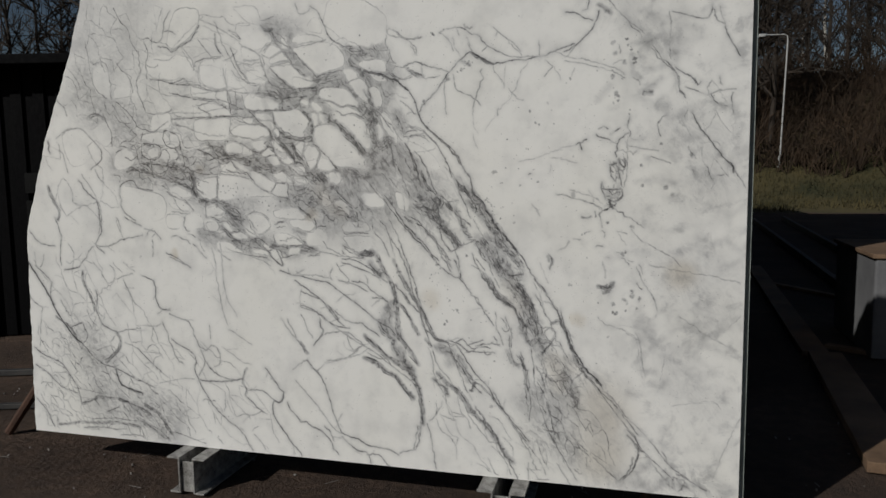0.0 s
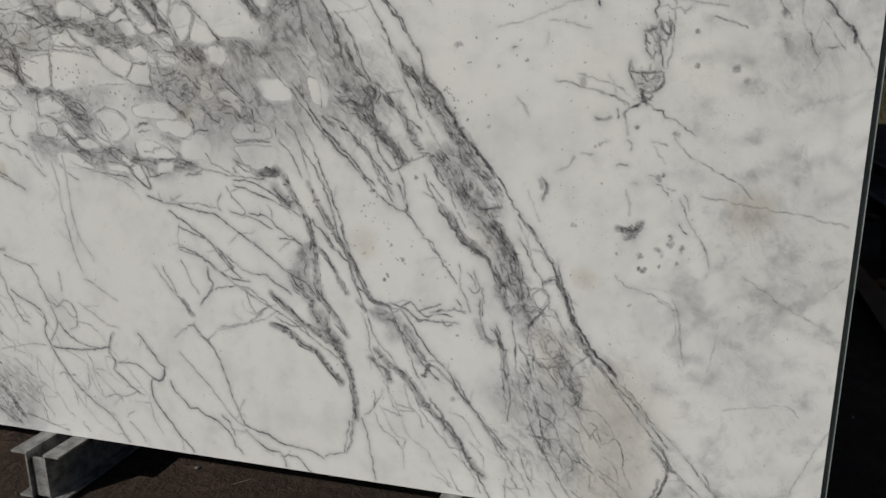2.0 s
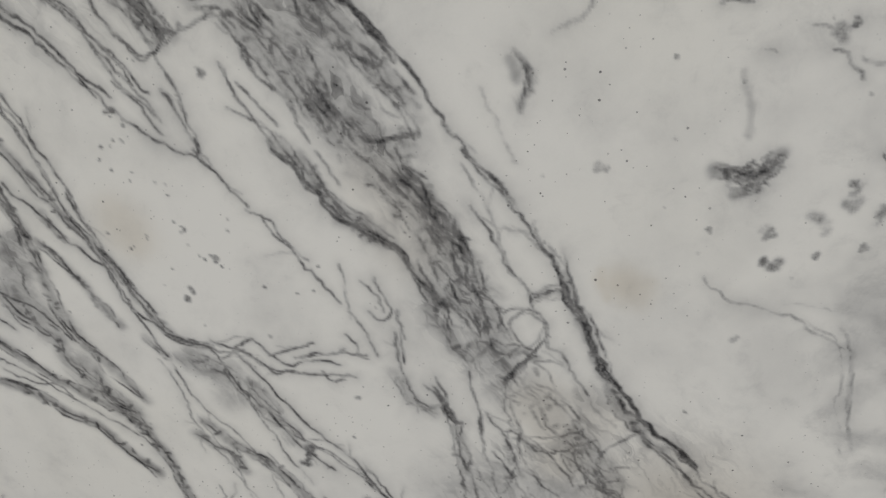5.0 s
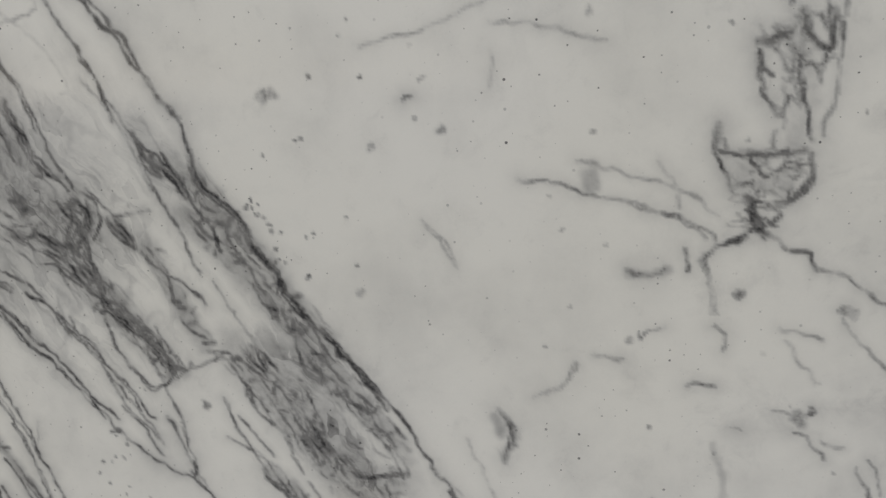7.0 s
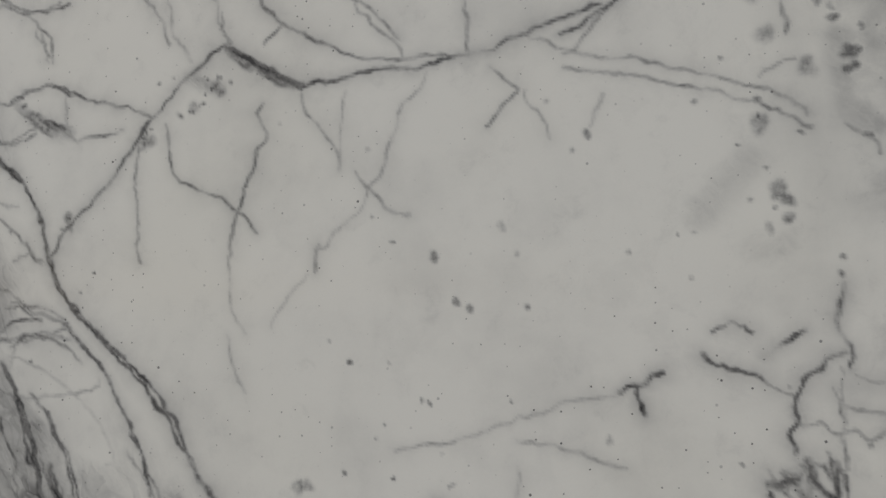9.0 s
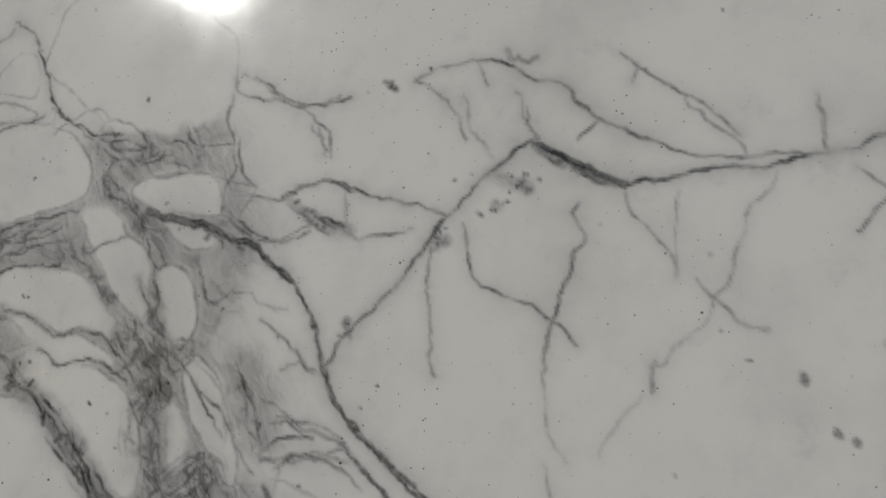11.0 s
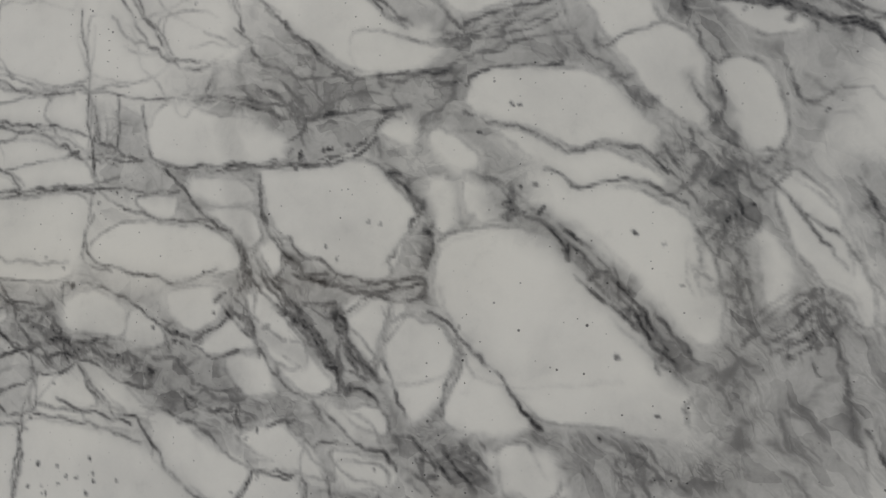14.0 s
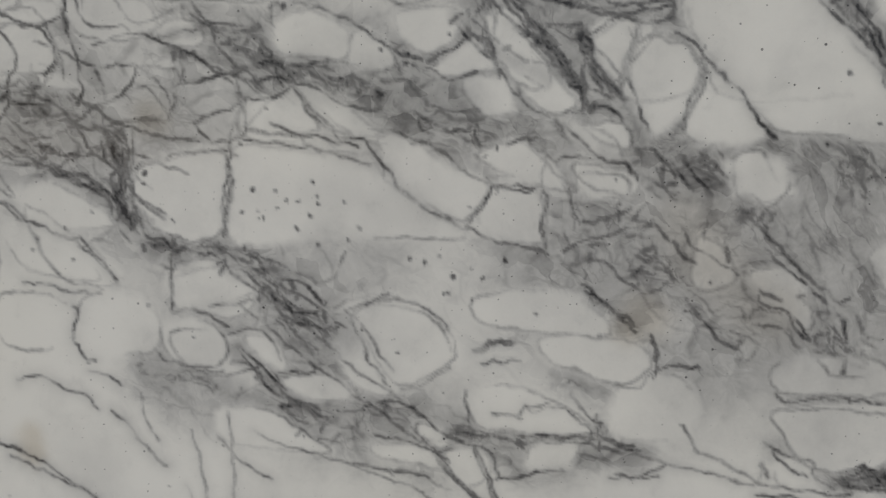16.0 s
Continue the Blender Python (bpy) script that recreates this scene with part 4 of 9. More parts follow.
vein(2, .55, (-33.7, 105.1), (-30.2, 104.7), (-27.2, 103), (-25.4, 101.3), (-23.7, 99.6))
vein(2, .5, (-26.7, 103.7), (-23.8, 104.7), (-21.5, 104), (-20.6, 101.6))
vein(6, .65, (-25.6, 106.1), (-23.3, 105.7))
vein(2, .55, (-29.6, 105.9), (-27.2, 103.6))
vein(1.5, .5, (-32, 109.9), (-32.6, 107.5))
vein(2, .55, (-24, 110.4), (-23.9, 106.8))
vein(2.5, .6, (-23.3, 105.7), (-19.8, 105.9), (-16.5, 106.1), (-12, 106), (-10.9, 106.4), (-7.5, 105.4))
vein(1.5, .5, (-21.6, 107.5), (-18.8, 107.7), (-18.3, 108.9), (-15.5, 109), (-12, 107.5), (-10.9, 106.4))
vein(2, .55, (-36, 102.2), (-32.5, 101.5), (-28.9, 101.1), (-25.4, 99.5))
vein(2.5, .6, (5.7, 111.3), (8.9, 111), (12.6, 111.4), (16.2, 111))
vein(5, .6, (12.2, 103.7), (14.8, 104.4), (16.9, 103.4))
vein(4, .5, (-23.5, 114.5), (-21.3, 115.4), (-19.6, 115.5))
vein(2, .5, (-22.9, 113.3), (-19, 113.8))
cloud(30.3, .33, (-10.8, 127.3), (-1.5, 123.3), (4.1, 119.1))
cloud(25, .42, (7.1, 133.2), (11, 129.1), (13.5, 123.8))
cloud(24.8, .35, (-43.1, 141.3), (-31.9, 138.2), (-23.7, 136.2))
cloud(24, .4, (-68.9, 135.3), (-63.7, 130.8))
cloud(24, .42, (-42, 118.3), (-37.3, 115.6))
cloud(15, .3, (-58.2, 111.6), (-52.7, 110.4), (-46.7, 109.2))
cloud(24, .3, (-37.2, 105.5), (-31.4, 107))
cloud(36, .22, (-59.3, 137.7), (-52.3, 139.5))
cloud(24, .18, (-39.7, 124.1), (-31.7, 122.7))
cloud(20, .22, (-6.4, 115.3), (-1.1, 116.6))
crackle(27.5, .9, (-43.1, 141.3), (-31.9, 138.2), (-23.7, 136.2))
crackle(30, .9, (-68.9, 135.8), (-63.7, 130.8))
rust(16.3, .4, (-70.3, 103), (-70.1, 101.1))
rust(22, .4, (-8.2, 118.6), (-6.5, 117.8))
rust(18, .3, (-57, 136.6), (-55.8, 136.4))
rust(33, .2, (-4.5, 127.5), (4.1, 119.1))
specks(.9, (-57.4, 130.9, 2.4), (-26.2, 120.4, 2.8), (-28.6, 123.3, 2.2), (-30.3, 123.6, 2.2), (-24.3, 122.7, 1.7), (-23.2, 121.8, 1.8), (-21, 123.7, 1.7), (-25.8, 121.9, 2.2), (-17.6, 118.4, 1.6), (-40, 130.7, 1.8), (-39.7, 129.6, 1.8), (-43.8, 129.8, 1.8))
specks(.9, (-40.4, 127.5, 1.8), (-43.7, 128, 1.8), (-42.6, 128.9, 1.7), (-41.4, 128.7, 1.8), (-41.7, 125.9, 2.4), (-39.2, 124.6, 2.4), (-35.4, 126.4, 1.8), (-45.2, 126.9, 1.7), (-46.3, 129.9, 2.4), (-47.3, 127.6, 1.8), (-47.4, 134.3, 1.8))
specks(.75, (-65, 132.1, 1.8), (-65.7, 125.6, 2.4), (-63.2, 127.2, 1.8), (-65.5, 122.2, 2.4), (-35, 116.1, 1.8), (-11.4, 116.6, 2.7), (-0.9, 122.1, 1.7), (3.2, 123.6, 1.5), (-47.2, 123.9, 2.4), (-54.5, 126.3, 1.7), (-36.8, 129, 1.1), (-39.7, 136.7, 2.2))
specks(.75, (-44.9, 137.9, 1.7), (-37.5, 140.9, 1.7), (-3.2, 143.9, 2), (-13.8, 143.5, 1.5), (-22, 134.4, 1.7), (-23.3, 133.8, 1.6), (-36.5, 125.1, 1.7), (-57.4, 130, 1.8), (-52.4, 114.4, 1.8), (-57.1, 117.4, 1.8), (-49.5, 102.9, 1.8))
vein(3.2, .62, (97.6, 61.1), (102.7, 55.6), (107.7, 51.1), (111.9, 45.9), (116.2, 40.4))
vein(1.9, .44, (100.5, 60.3), (105.6, 54.2), (109.7, 50.2))
vein(3.2, .57, (-13.7, 81.4), (-6.1, 79.4), (-0.4, 74.9), (6.6, 70.5), (12.6, 67.3), (18.4, 64.1), (23, 60.8), (27.6, 57.5), (32.2, 54.2), (34.2, 50.6), (35.5, 44.2), (35.6, 38.9), (33.8, 27.4))
vein(3.2, .62, (25.1, 124.7), (26.7, 121), (30.3, 115.3), (30.9, 112))
vein(2.2, .53, (25, 109.5), (28.7, 103.6), (31.3, 97.5), (32.8, 91.3), (35.5, 84.9), (38.3, 78.4), (40.1, 74))
vein(1.2, .53, (31.2, 114.4), (35.1, 111))
vein(1.2, .40, (-3.3, 60.3), (5.1, 61.7), (12.6, 67.3))
vein(1.9, .53, (47.5, 66.5), (51.6, 59.8), (57, 55.6), (62.5, 51.3), (67.8, 44.6), (72.2, 38.9), (76.6, 34.2))
vein(3.2, .53, (74.6, 67.7), (76.1, 62.3), (76.6, 56.6), (78.2, 49.6), (77.7, 42.2))
vein(4, .62, (92, 53.7), (95.2, 50.6), (93.2, 48))
vein(3.2, .53, (80.8, 57), (84, 50.4), (86.2, 42.2), (87.4, 35.9))
vein(1.9, .44, (89.9, 58), (94.3, 47), (98.6, 40.3))
vein(1.2, .44, (81.8, 60.6), (85.9, 59.9), (90.8, 61))
vein(1.6, .40, (114.9, 100.3), (116.9, 96), (119.9, 90.8), (121.9, 87.2), (122, 82.6))
vein(1.6, .40, (112.8, 113.7), (117.1, 109.2), (121.2, 106.7), (126.8, 103.9), (129.5, 100.7))
vein(1.2, .26, (108.4, 78.8), (114.8, 75.3), (116.4, 67.3), (117.5, 61.1))
vein(1.9, .26, (124.9, 68.1), (123.9, 61.8), (122.8, 56.3))
vein(1.6, .26, (127.7, 51.5), (133.6, 52.9), (141.8, 53.4))
cloud(48, .07, (129.9, 68.6), (131.8, 66.8))
cloud(67.5, .06, (131.4, 86.8), (134.7, 80.6))
cloud(72, .25, (-3.1, 121.6), (13.6, 116.5))
cloud(42, .22, (85, 52.8), (95.3, 47.1))
cloud(57, .11, (102.9, 52.7), (105.5, 41.4))
crackle(47.3, .65, (84.9, 55.2), (88.4, 38.8))
crackle(40, .44, (92, 53.7), (96.5, 42.5))
rust(37.5, .4, (129, 99), (131.3, 98.6))
rust(66.5, .35, (102.9, 52.7), (106.6, 40.3))
specks(.85, (57, 55, 7.7), (46.7, 78.2, 4.4), (107.2, 83.8, 4.3), (115.5, 85.3, 4.2), (43.7, 100, 3.2))
specks(.5, (63.4, 46.5, 6.6), (113.8, 90.1, 6.8), (111, 88.5, 6.8), (110.4, 104.7, 6.8), (96.4, 111.3, 3.4), (92, 93.6, 4.5))
vein(1.9, .48, (-114.9, 135.4), (-109.6, 128), (-106.5, 120.8), (-106.7, 111.1), (-110, 106.1))
vein(6.4, .53, (-84.7, 137.3), (-73.9, 133.6), (-63.3, 130))
vein(4, .53, (-60.3, 134.6), (-59.3, 129.9), (-55.5, 126.5))
vein(1.9, .40, (-67.8, 184.6), (-56.7, 192.7), (-51.3, 196.7))
vein(1.9, .44, (-54.4, 188.2), (-47.2, 179))
vein(1.9, .44, (-46.4, 194.2), (-41.9, 183), (-35, 171.7), (-27.6, 169.2))
vein(1.9, .40, (-68.7, 171.2), (-58, 171.8), (-45.3, 167.9), (-40.2, 167.6))
vein(1.9, .40, (-79.4, 171.7), (-69, 166.7), (-53.1, 167.1), (-42.8, 167.7))
vein(1.9, .44, (-69.4, 159.9), (-56.2, 159.4), (-43.1, 161.1))
vein(1.9, .44, (-67, 155.3), (-59.2, 152.8), (-51.5, 150.3), (-43.7, 150))
vein(1.9, .53, (104.4, 190.8), (109.1, 185.8), (114.7, 179), (120.2, 172.2), (126.6, 165.4), (128.4, 161.6))
vein(1.6, .35, (145.8, 133.4), (150.3, 125.9))
vein(1.9, .40, (129.1, 83.5), (134.7, 79.8), (140.2, 76.1), (147.4, 72.6))
vein(1.6, .35, (148.9, 84.3), (143.7, 78.3))
vein(1.6, .26, (132.5, 52.7), (140.7, 54), (143.5, 51.6))
vein(1.6, .33, (149.9, 49.1), (144.8, 36.6), (141.4, 26.1))
vein(1.9, .40, (119.5, 100.9), (128.8, 99.2), (139.7, 97.5), (148.6, 95.8))
vein(4, .57, (112.7, 41.9), (116.7, 36), (114.9, 27.5), (111, 22.8))
vein(3.2, .53, (116.7, 36), (122.5, 30.3), (128.4, 24.7))
vein(3.2, .53, (120.5, 38.4), (128.3, 28.8), (139.7, 21.8))
vein(4, .44, (92.8, 55), (94.8, 48.8))
vein(3.2, .48, (78.5, 68.9), (80.5, 52), (84.6, 39.5), (88.8, 31.3))
vein(3.2, .48, (88.8, 31.3), (95, 21.1))
vein(1.9, .44, (92.9, 38.1), (99, 32.2))
vein(4, .53, (57, 45.9), (63.5, 37.7), (67.7, 29.3), (74.1, 18.9))
vein(3.2, .53, (63.6, 53), (70, 42.6), (76.3, 32.3), (80.5, 23.9))
vein(1.9, .44, (-48.8, 106.8), (-47.3, 85.8), (-42.5, 76.6))
vein(4, .53, (-27.1, 102.5), (-21, 98.1), (-23.2, 104.9))
vein(1.9, .48, (-48.1, 118.4), (-35.6, 109.3), (-25.8, 102.6))
vein(3.2, .44, (-45.4, 120.7), (-38, 113.8), (-28.1, 107.1))
cloud(168, .14, (-99.2, 202.5), (-85.8, 197), (-95.5, 179.4))
cloud(116, .22, (-107.9, 166.1), (-91.7, 156.1))
cloud(81, .08, (110.9, 188.4), (123.6, 182))
cloud(99, .08, (130.5, 146.7), (137.9, 133.5), (135.5, 124.2))
cloud(25.2, .19, (126.2, 139.4), (127.1, 137.5))
cloud(108, .07, (132.4, 99.3), (139.7, 95.6), (136.4, 83.8))
cloud(55.5, .08, (127.5, 67.5), (125.8, 59.3))
cloud(90, .14, (100.8, 53.5), (102.9, 41.1), (105, 28.6))
cloud(137.5, .18, (-84.3, 141.9), (-62.7, 139.2))
cloud(122, .18, (-115.9, 35.3), (-80.9, 30.3))
cloud(91.5, .22, (-119.6, 63.3), (-111.4, 53.6))
cloud(98, .22, (-14.9, 125.1), (13.2, 109.7))
cloud(111, .04, (119.3, 114.6), (128.7, 105))
crackle(128.3, .65, (-90.4, 135), (-70.2, 148.5), (-57.4, 139.1))
crackle(112, .58, (-92, 151.5), (-80.7, 153.4))
crackle(105, .58, (-106.8, 35.9), (-80.8, 32.8))
crackle(106.7, .58, (-122.6, 63.2), (-111.4, 53.6))
crackle(90, .14, (129.5, 152.3), (140.5, 133.5))
crackle(116, .29, (-109.6, 180.2), (-102.4, 163.5))
rust(45, .4, (128.8, 98.2), (131.6, 97.3))
rust(100, .3, (102.8, 49.5), (105, 28.6))
specks(.7, (117.1, 159.8, 12.6))
specks(.5, (106.4, 176.7, 7.4), (107.4, 173, 7.4), (110.2, 170, 7.4), (106.5, 165.5, 7.4), (107.5, 159.8, 5.6), (122.5, 142.3, 5.4), (124.6, 128, 7.2), (126.5, 125.2, 7.4), (132.5, 138.3, 9))
vein(2, .5, (26.1, 186.8), (28.7, 185.5), (31.3, 183.1), (33.7, 182.5), (38.4, 182.6))
vein(2, .6, (45.5, 183.8), (48.1, 184.8), (51.2, 185.2), (53.7, 185), (55.6, 184.2), (57, 182.9), (59.8, 181.7), (62.3, 179.3))
vein(1.5, .4, (45.5, 183.8), (49.1, 181), (51.1, 177.6))
vein(2, .4, (51.7, 185.1), (52.7, 182.7))
vein(1.5, .45, (65.3, 184.5), (67.7, 182.1), (70.4, 180), (73.1, 177.9), (75.1, 175.5))
vein(2.5, .5, (55.6, 181.8), (56.4, 178.5), (57.7, 176.6))
vein(2, .45, (66.9, 183.2), (66.4, 181.3))
vein(1.5, .4, (35, 180.8), (36.3, 177.3))
vein(1.5, .35, (61.3, 176.4), (63.2, 178.2))
vein(5, .45, (54.7, 186.3), (56.1, 184.4), (57.6, 184.7))
specks(.9, (42.8, 183.7, 4.4), (47.1, 184.9, 1.6), (14.6, 185.1, 2.1))
vein(1.9, .44, (-67.3, 184.1), (-62.3, 186.5), (-58.3, 188.4), (-54.2, 191.4))
vein(1.9, .35, (-62.4, 185.4), (-58.8, 179.6), (-55.7, 175.5))
vein(1.9, .44, (-77.9, 173.9), (-68.5, 173), (-63.2, 173.6), (-60.7, 171.3))
vein(1.9, .44, (-68.7, 171.2), (-55.5, 170.6), (-46.6, 167.9), (-37.7, 167.9))
vein(1.9, .35, (-68.9, 167.8), (-58.4, 165.8), (-48.1, 164), (-43.1, 161.6), (-38.1, 159.8))
vein(1.9, .44, (-68.1, 159.9), (-64.2, 157.9), (-53.7, 157.5), (-43.3, 157.8), (-38.2, 158.7))
vein(1.9, .40, (-52.7, 195.7), (-47.7, 193.2), (-42.8, 190.7), (-39.1, 188.2), (-35.5, 185.9))
vein(1.9, .44, (-51.8, 188), (-46.7, 187.7), (-45.6, 184.3), (-43.3, 180.9))
vein(1.9, .35, (-55, 179), (-48.4, 180.8), (-44.1, 181))
vein(1.9, .40, (-39, 189.3), (-35.4, 186.5), (-35.5, 184.8), (-28.3, 181.1), (-25.9, 178.8), (-25, 173.4))
vein(1.9, .40, (-39.4, 182.9), (-37.2, 176.2), (-33.7, 172.8), (-32.5, 170.5))
vein(1.9, .35, (-37.2, 177.3), (-27.2, 177.4))
vein(1.9, .40, (-22.5, 174.3), (-17.8, 169.8), (-13.1, 166.8), (-3.6, 165.9))
vein(1.9, .35, (-22.4, 175.8), (-12.7, 175.9))
vein(1.9, .40, (-26.5, 191.7), (-21.8, 188.2), (-19.6, 183.8), (-16.1, 180.4), (-12.7, 175.9), (-8.1, 171.4))
vein(1.9, .40, (-17, 187.8), (-13.6, 182.3), (-9.1, 176.8), (-4.5, 172.3), (-2.3, 169))
vein(1.9, .44, (-42.8, 167.7), (-35.2, 166.3), (-27.8, 166), (-18, 164.4))
vein(1.9, .44, (-74.4, 145.9), (-68.9, 147.4), (-66.4, 143.9), (-65.3, 140.4))
vein(1.9, .44, (-69.9, 152), (-64.7, 150.7), (-63.6, 146.1), (-58.3, 145.5))
vein(1.9, .44, (-65.4, 139.2), (-58.9, 135.7), (-51.1, 134.4))
vein(1.9, .40, (-85.1, 112.4), (-79.6, 111.3), (-81.1, 108.9))
vein(1.9, .44, (-48.4, 136.6), (-49, 125.3))
vein(4, .57, (-61.6, 135.7), (-59.2, 131.1), (-58.2, 126.5))
vein(1.9, .44, (-99, 115.9), (-96.6, 109.9), (-95.4, 107.5))
vein(3.2, .48, (-107.9, 113.5), (-106.2, 117.1), (-108.2, 109.8))
vein(3.2, .53, (-130, 117.1), (-128.9, 112.1), (-127.7, 108.4))
vein(1.9, .44, (-46.3, 104.5), (-38.6, 102.4), (-31, 100.2), (-26, 98))
vein(3.2, .48, (-28.2, 104.8), (-23.1, 106), (-18.2, 104.9))
vein(1.9, .44, (28, 105.6), (31.3, 99.1), (34.5, 91.7), (37.6, 79.8), (42, 71.3))
vein(3.2, .53, (16.2, 131.3), (19.5, 127), (22.8, 123.8), (26.1, 119.5), (29.4, 115.2), (33.8, 109.9))
vein(1.9, .44, (25.3, 132.2), (27.5, 129), (30.7, 124.8), (30.6, 119.5))
vein(1.9, .44, (25.2, 126.9), (26.2, 121.6))
vein(3.2, .57, (33.3, 141.5), (35.4, 135.2), (37.5, 128.9))
vein(3.2, .57, (36.5, 135.2), (39.7, 128.9), (42.9, 125.8))
vein(1.9, .44, (27.7, 137.5), (30.9, 131.1), (33, 124.8))
vein(1.9, .44, (34, 122.7), (38.4, 119.5), (43.8, 115.3))
vein(4, .53, (30.6, 117.4), (33.9, 115.2))
vein(1.9, .44, (63.4, 31.1), (67.7, 27.1), (70.9, 20.7))
vein(1.9, .53, (50.7, 64.1), (56.1, 56.8), (61.5, 52.8), (66.8, 46.7), (72.1, 39.5), (77.3, 32.4), (81.5, 27.3), (83.6, 22.1))
vein(3.2, .48, (73.2, 66.5), (75.3, 62.3), (76.3, 53.9), (77.4, 45.4))
vein(1.9, .44, (77.3, 25.8), (77.3, 19.2))
vein(1.9, .44, (87.8, 26.8), (90.9, 21.8), (92.9, 18.7))
vein(1.9, .44, (80.5, 34.8), (82.6, 28.5), (84.7, 24.4))
vein(4, .48, (82.6, 39.3), (87.7, 38.7), (88.8, 35.6))
vein(1.9, .44, (90.8, 37.9), (94.9, 31.9))
vein(2.2, .53, (101, 30.3), (106, 25.5), (109, 22.6))
vein(1.9, .44, (98.9, 41.8), (100.9, 37.7))
vein(4, .53, (90.8, 52.8), (94.8, 52), (94.8, 47.8))
vein(1.9, .44, (94.8, 55.2), (92.8, 57.1), (96.8, 61.6))
vein(2.2, .53, (99.8, 59.7), (104.8, 52.7), (110.7, 44.9), (116.6, 38.1))
vein(1.9, .44, (106.7, 53.9), (112.7, 46.1), (120.5, 38.4), (123.4, 34.6))
vein(4.8, .57, (112.7, 39.8), (116.7, 35), (118.6, 34.1))
vein(4.8, .44, (114.8, 31.7), (112.9, 25.1), (110, 22.7))
vein(3.2, .48, (118.6, 34.1), (122.6, 28.2), (128.4, 21.6))
vein(3.2, .44, (124.4, 34.7), (128.3, 28.8), (133.1, 25.2), (139.7, 21.8))
vein(3.2, .48, (128.3, 25.7), (132.1, 24.1), (130.3, 20.7))
cloud(55.2, .36, (10.5, 133.5), (13.8, 128.1))
cloud(58.8, .29, (11.2, 118.4), (15.7, 115.2))
cloud(55, .32, (35.2, 126.9), (41.7, 119.5))
cloud(45, .29, (30, 139.5), (32.1, 135.3))
crackle(132, .65, (35.2, 126.9), (41.7, 118.4))
crackle(115, .65, (16.1, 129.2), (25.3, 133.3))
crackle(92.2, .65, (82.6, 37.2), (90.8, 33.6))
crackle(74, .50, (128.4, 24.7), (137.8, 22.6))
crackle(70, .44, (92.8, 55), (96.8, 59.5))
crackle(90, .33, (101, 28.2), (103, 24.1))
crackle(87, .58, (-87.9, 33.5), (-79.8, 25.3))
vein(2, .55, (48.5, 112.8), (49.6, 110.8), (50.9, 109.2), (52.7, 107.6))
vein(2, .55, (48.6, 111.3), (49.3, 108.2), (50.2, 106.1))
vein(2, .5, (44.8, 102.3), (46.7, 101.1), (49, 98.4))
vein(2, .55, (51.6, 95.4), (53.9, 91.9))
vein(3, .55, (61.2, 109.3), (61.8, 107.2))
vein(2.5, .55, (61.7, 106.7), (63.1, 105.1))
vein(2, .5, (58.3, 102), (60.1, 99.8), (61.5, 98))
vein(2, .5, (65.8, 105), (67, 102.4), (67.7, 100.2))
vein(2, .5, (68, 101.8), (69.4, 100.2), (70.9, 99.1))
vein(2, .5, (71, 103.3), (72.8, 100.7), (74.1, 98.5), (75, 96.2))
vein(2.5, .55, (66.6, 103.5), (65.6, 100.8), (65.6, 98))
vein(2, .5, (62.7, 100.8), (63.9, 98), (64.7, 96.3))
vein(2, .5, (68, 98.5), (68.2, 96.3))
vein(3, .6, (69.6, 98), (69.9, 96.3), (71, 96))
vein(2, .5, (74.2, 94.5), (75.6, 91.6), (76.5, 89.7))
vein(3.5, .65, (73.9, 93.9), (74.3, 92.4))
vein(2, .5, (72, 90.3), (73.4, 87.1))
vein(2.5, .6, (62.2, 95.7), (63.1, 93.9), (63.3, 92))
vein(2.5, .5, (65.1, 95.1), (66.8, 91.4))
vein(3, .6, (75.7, 90.3), (76.4, 87.9), (77.3, 86))
vein(2.5, .55, (79.4, 82.7), (80.4, 80), (82.1, 78))
vein(2.5, .55, (74.1, 83.2), (75.1, 80.5), (76, 77.7))
vein(2, .5, (76.7, 78.4), (77.1, 75.5))
vein(2.5, .55, (80.4, 80), (83.2, 77.4), (86.1, 77.2))
vein(2.5, .55, (80.8, 75.8), (81.2, 72.8), (83, 71.4))
vein(2.5, .5, (78.3, 75.6), (80, 73.5))
vein(2.5, .5, (70.9, 76.6), (71.7, 72.8))
cloud(16.5, .45, (65.2, 101.9), (66.8, 98))
cloud(14.4, .45, (66.3, 88.2), (70.2, 85.7))
cloud(16.2, .35, (75.1, 80.5), (75.5, 78.3))
cloud(15, .35, (65.5, 109.1), (67.2, 106.5))
cloud(20.8, .4, (43.1, 68.1), (47.9, 65.8))
cloud(7, .35, (84.5, 103.5), (85.2, 101.5))
cloud(9.6, .45, (47.8, 112.4), (50.3, 109.2))
cloud(18, .5, (-24.9, 190.7), (-21.1, 187.4))
cloud(11.2, .35, (-25.2, 167.8), (-19.6, 168.1))
cloud(11.2, .4, (-19, 163.9), (-12.9, 163.2))
cloud(9, .4, (-20.2, 148.4), (-14, 146.5))
vein(2, .5, (-21.2, 188.1), (-18.2, 184.4), (-14.1, 182.6))
vein(2, .5, (-17.9, 187.6), (-15, 184), (-13.2, 181.8))
vein(2, .45, (-26, 182), (-22.2, 184.2))
vein(2, .45, (-21.3, 178.9), (-17.7, 181.1))
vein(3, .6, (-18.8, 149), (-14.2, 147.6))
vein(2, .5, (-15.6, 142.7), (-13.8, 140.2))
clast((-36.8, 192.5), (-28.6, 192), (-23, 189), (-21.6, 185.5), (-23.8, 183.8), (-29.5, 182.4), (-35.3, 184.8))
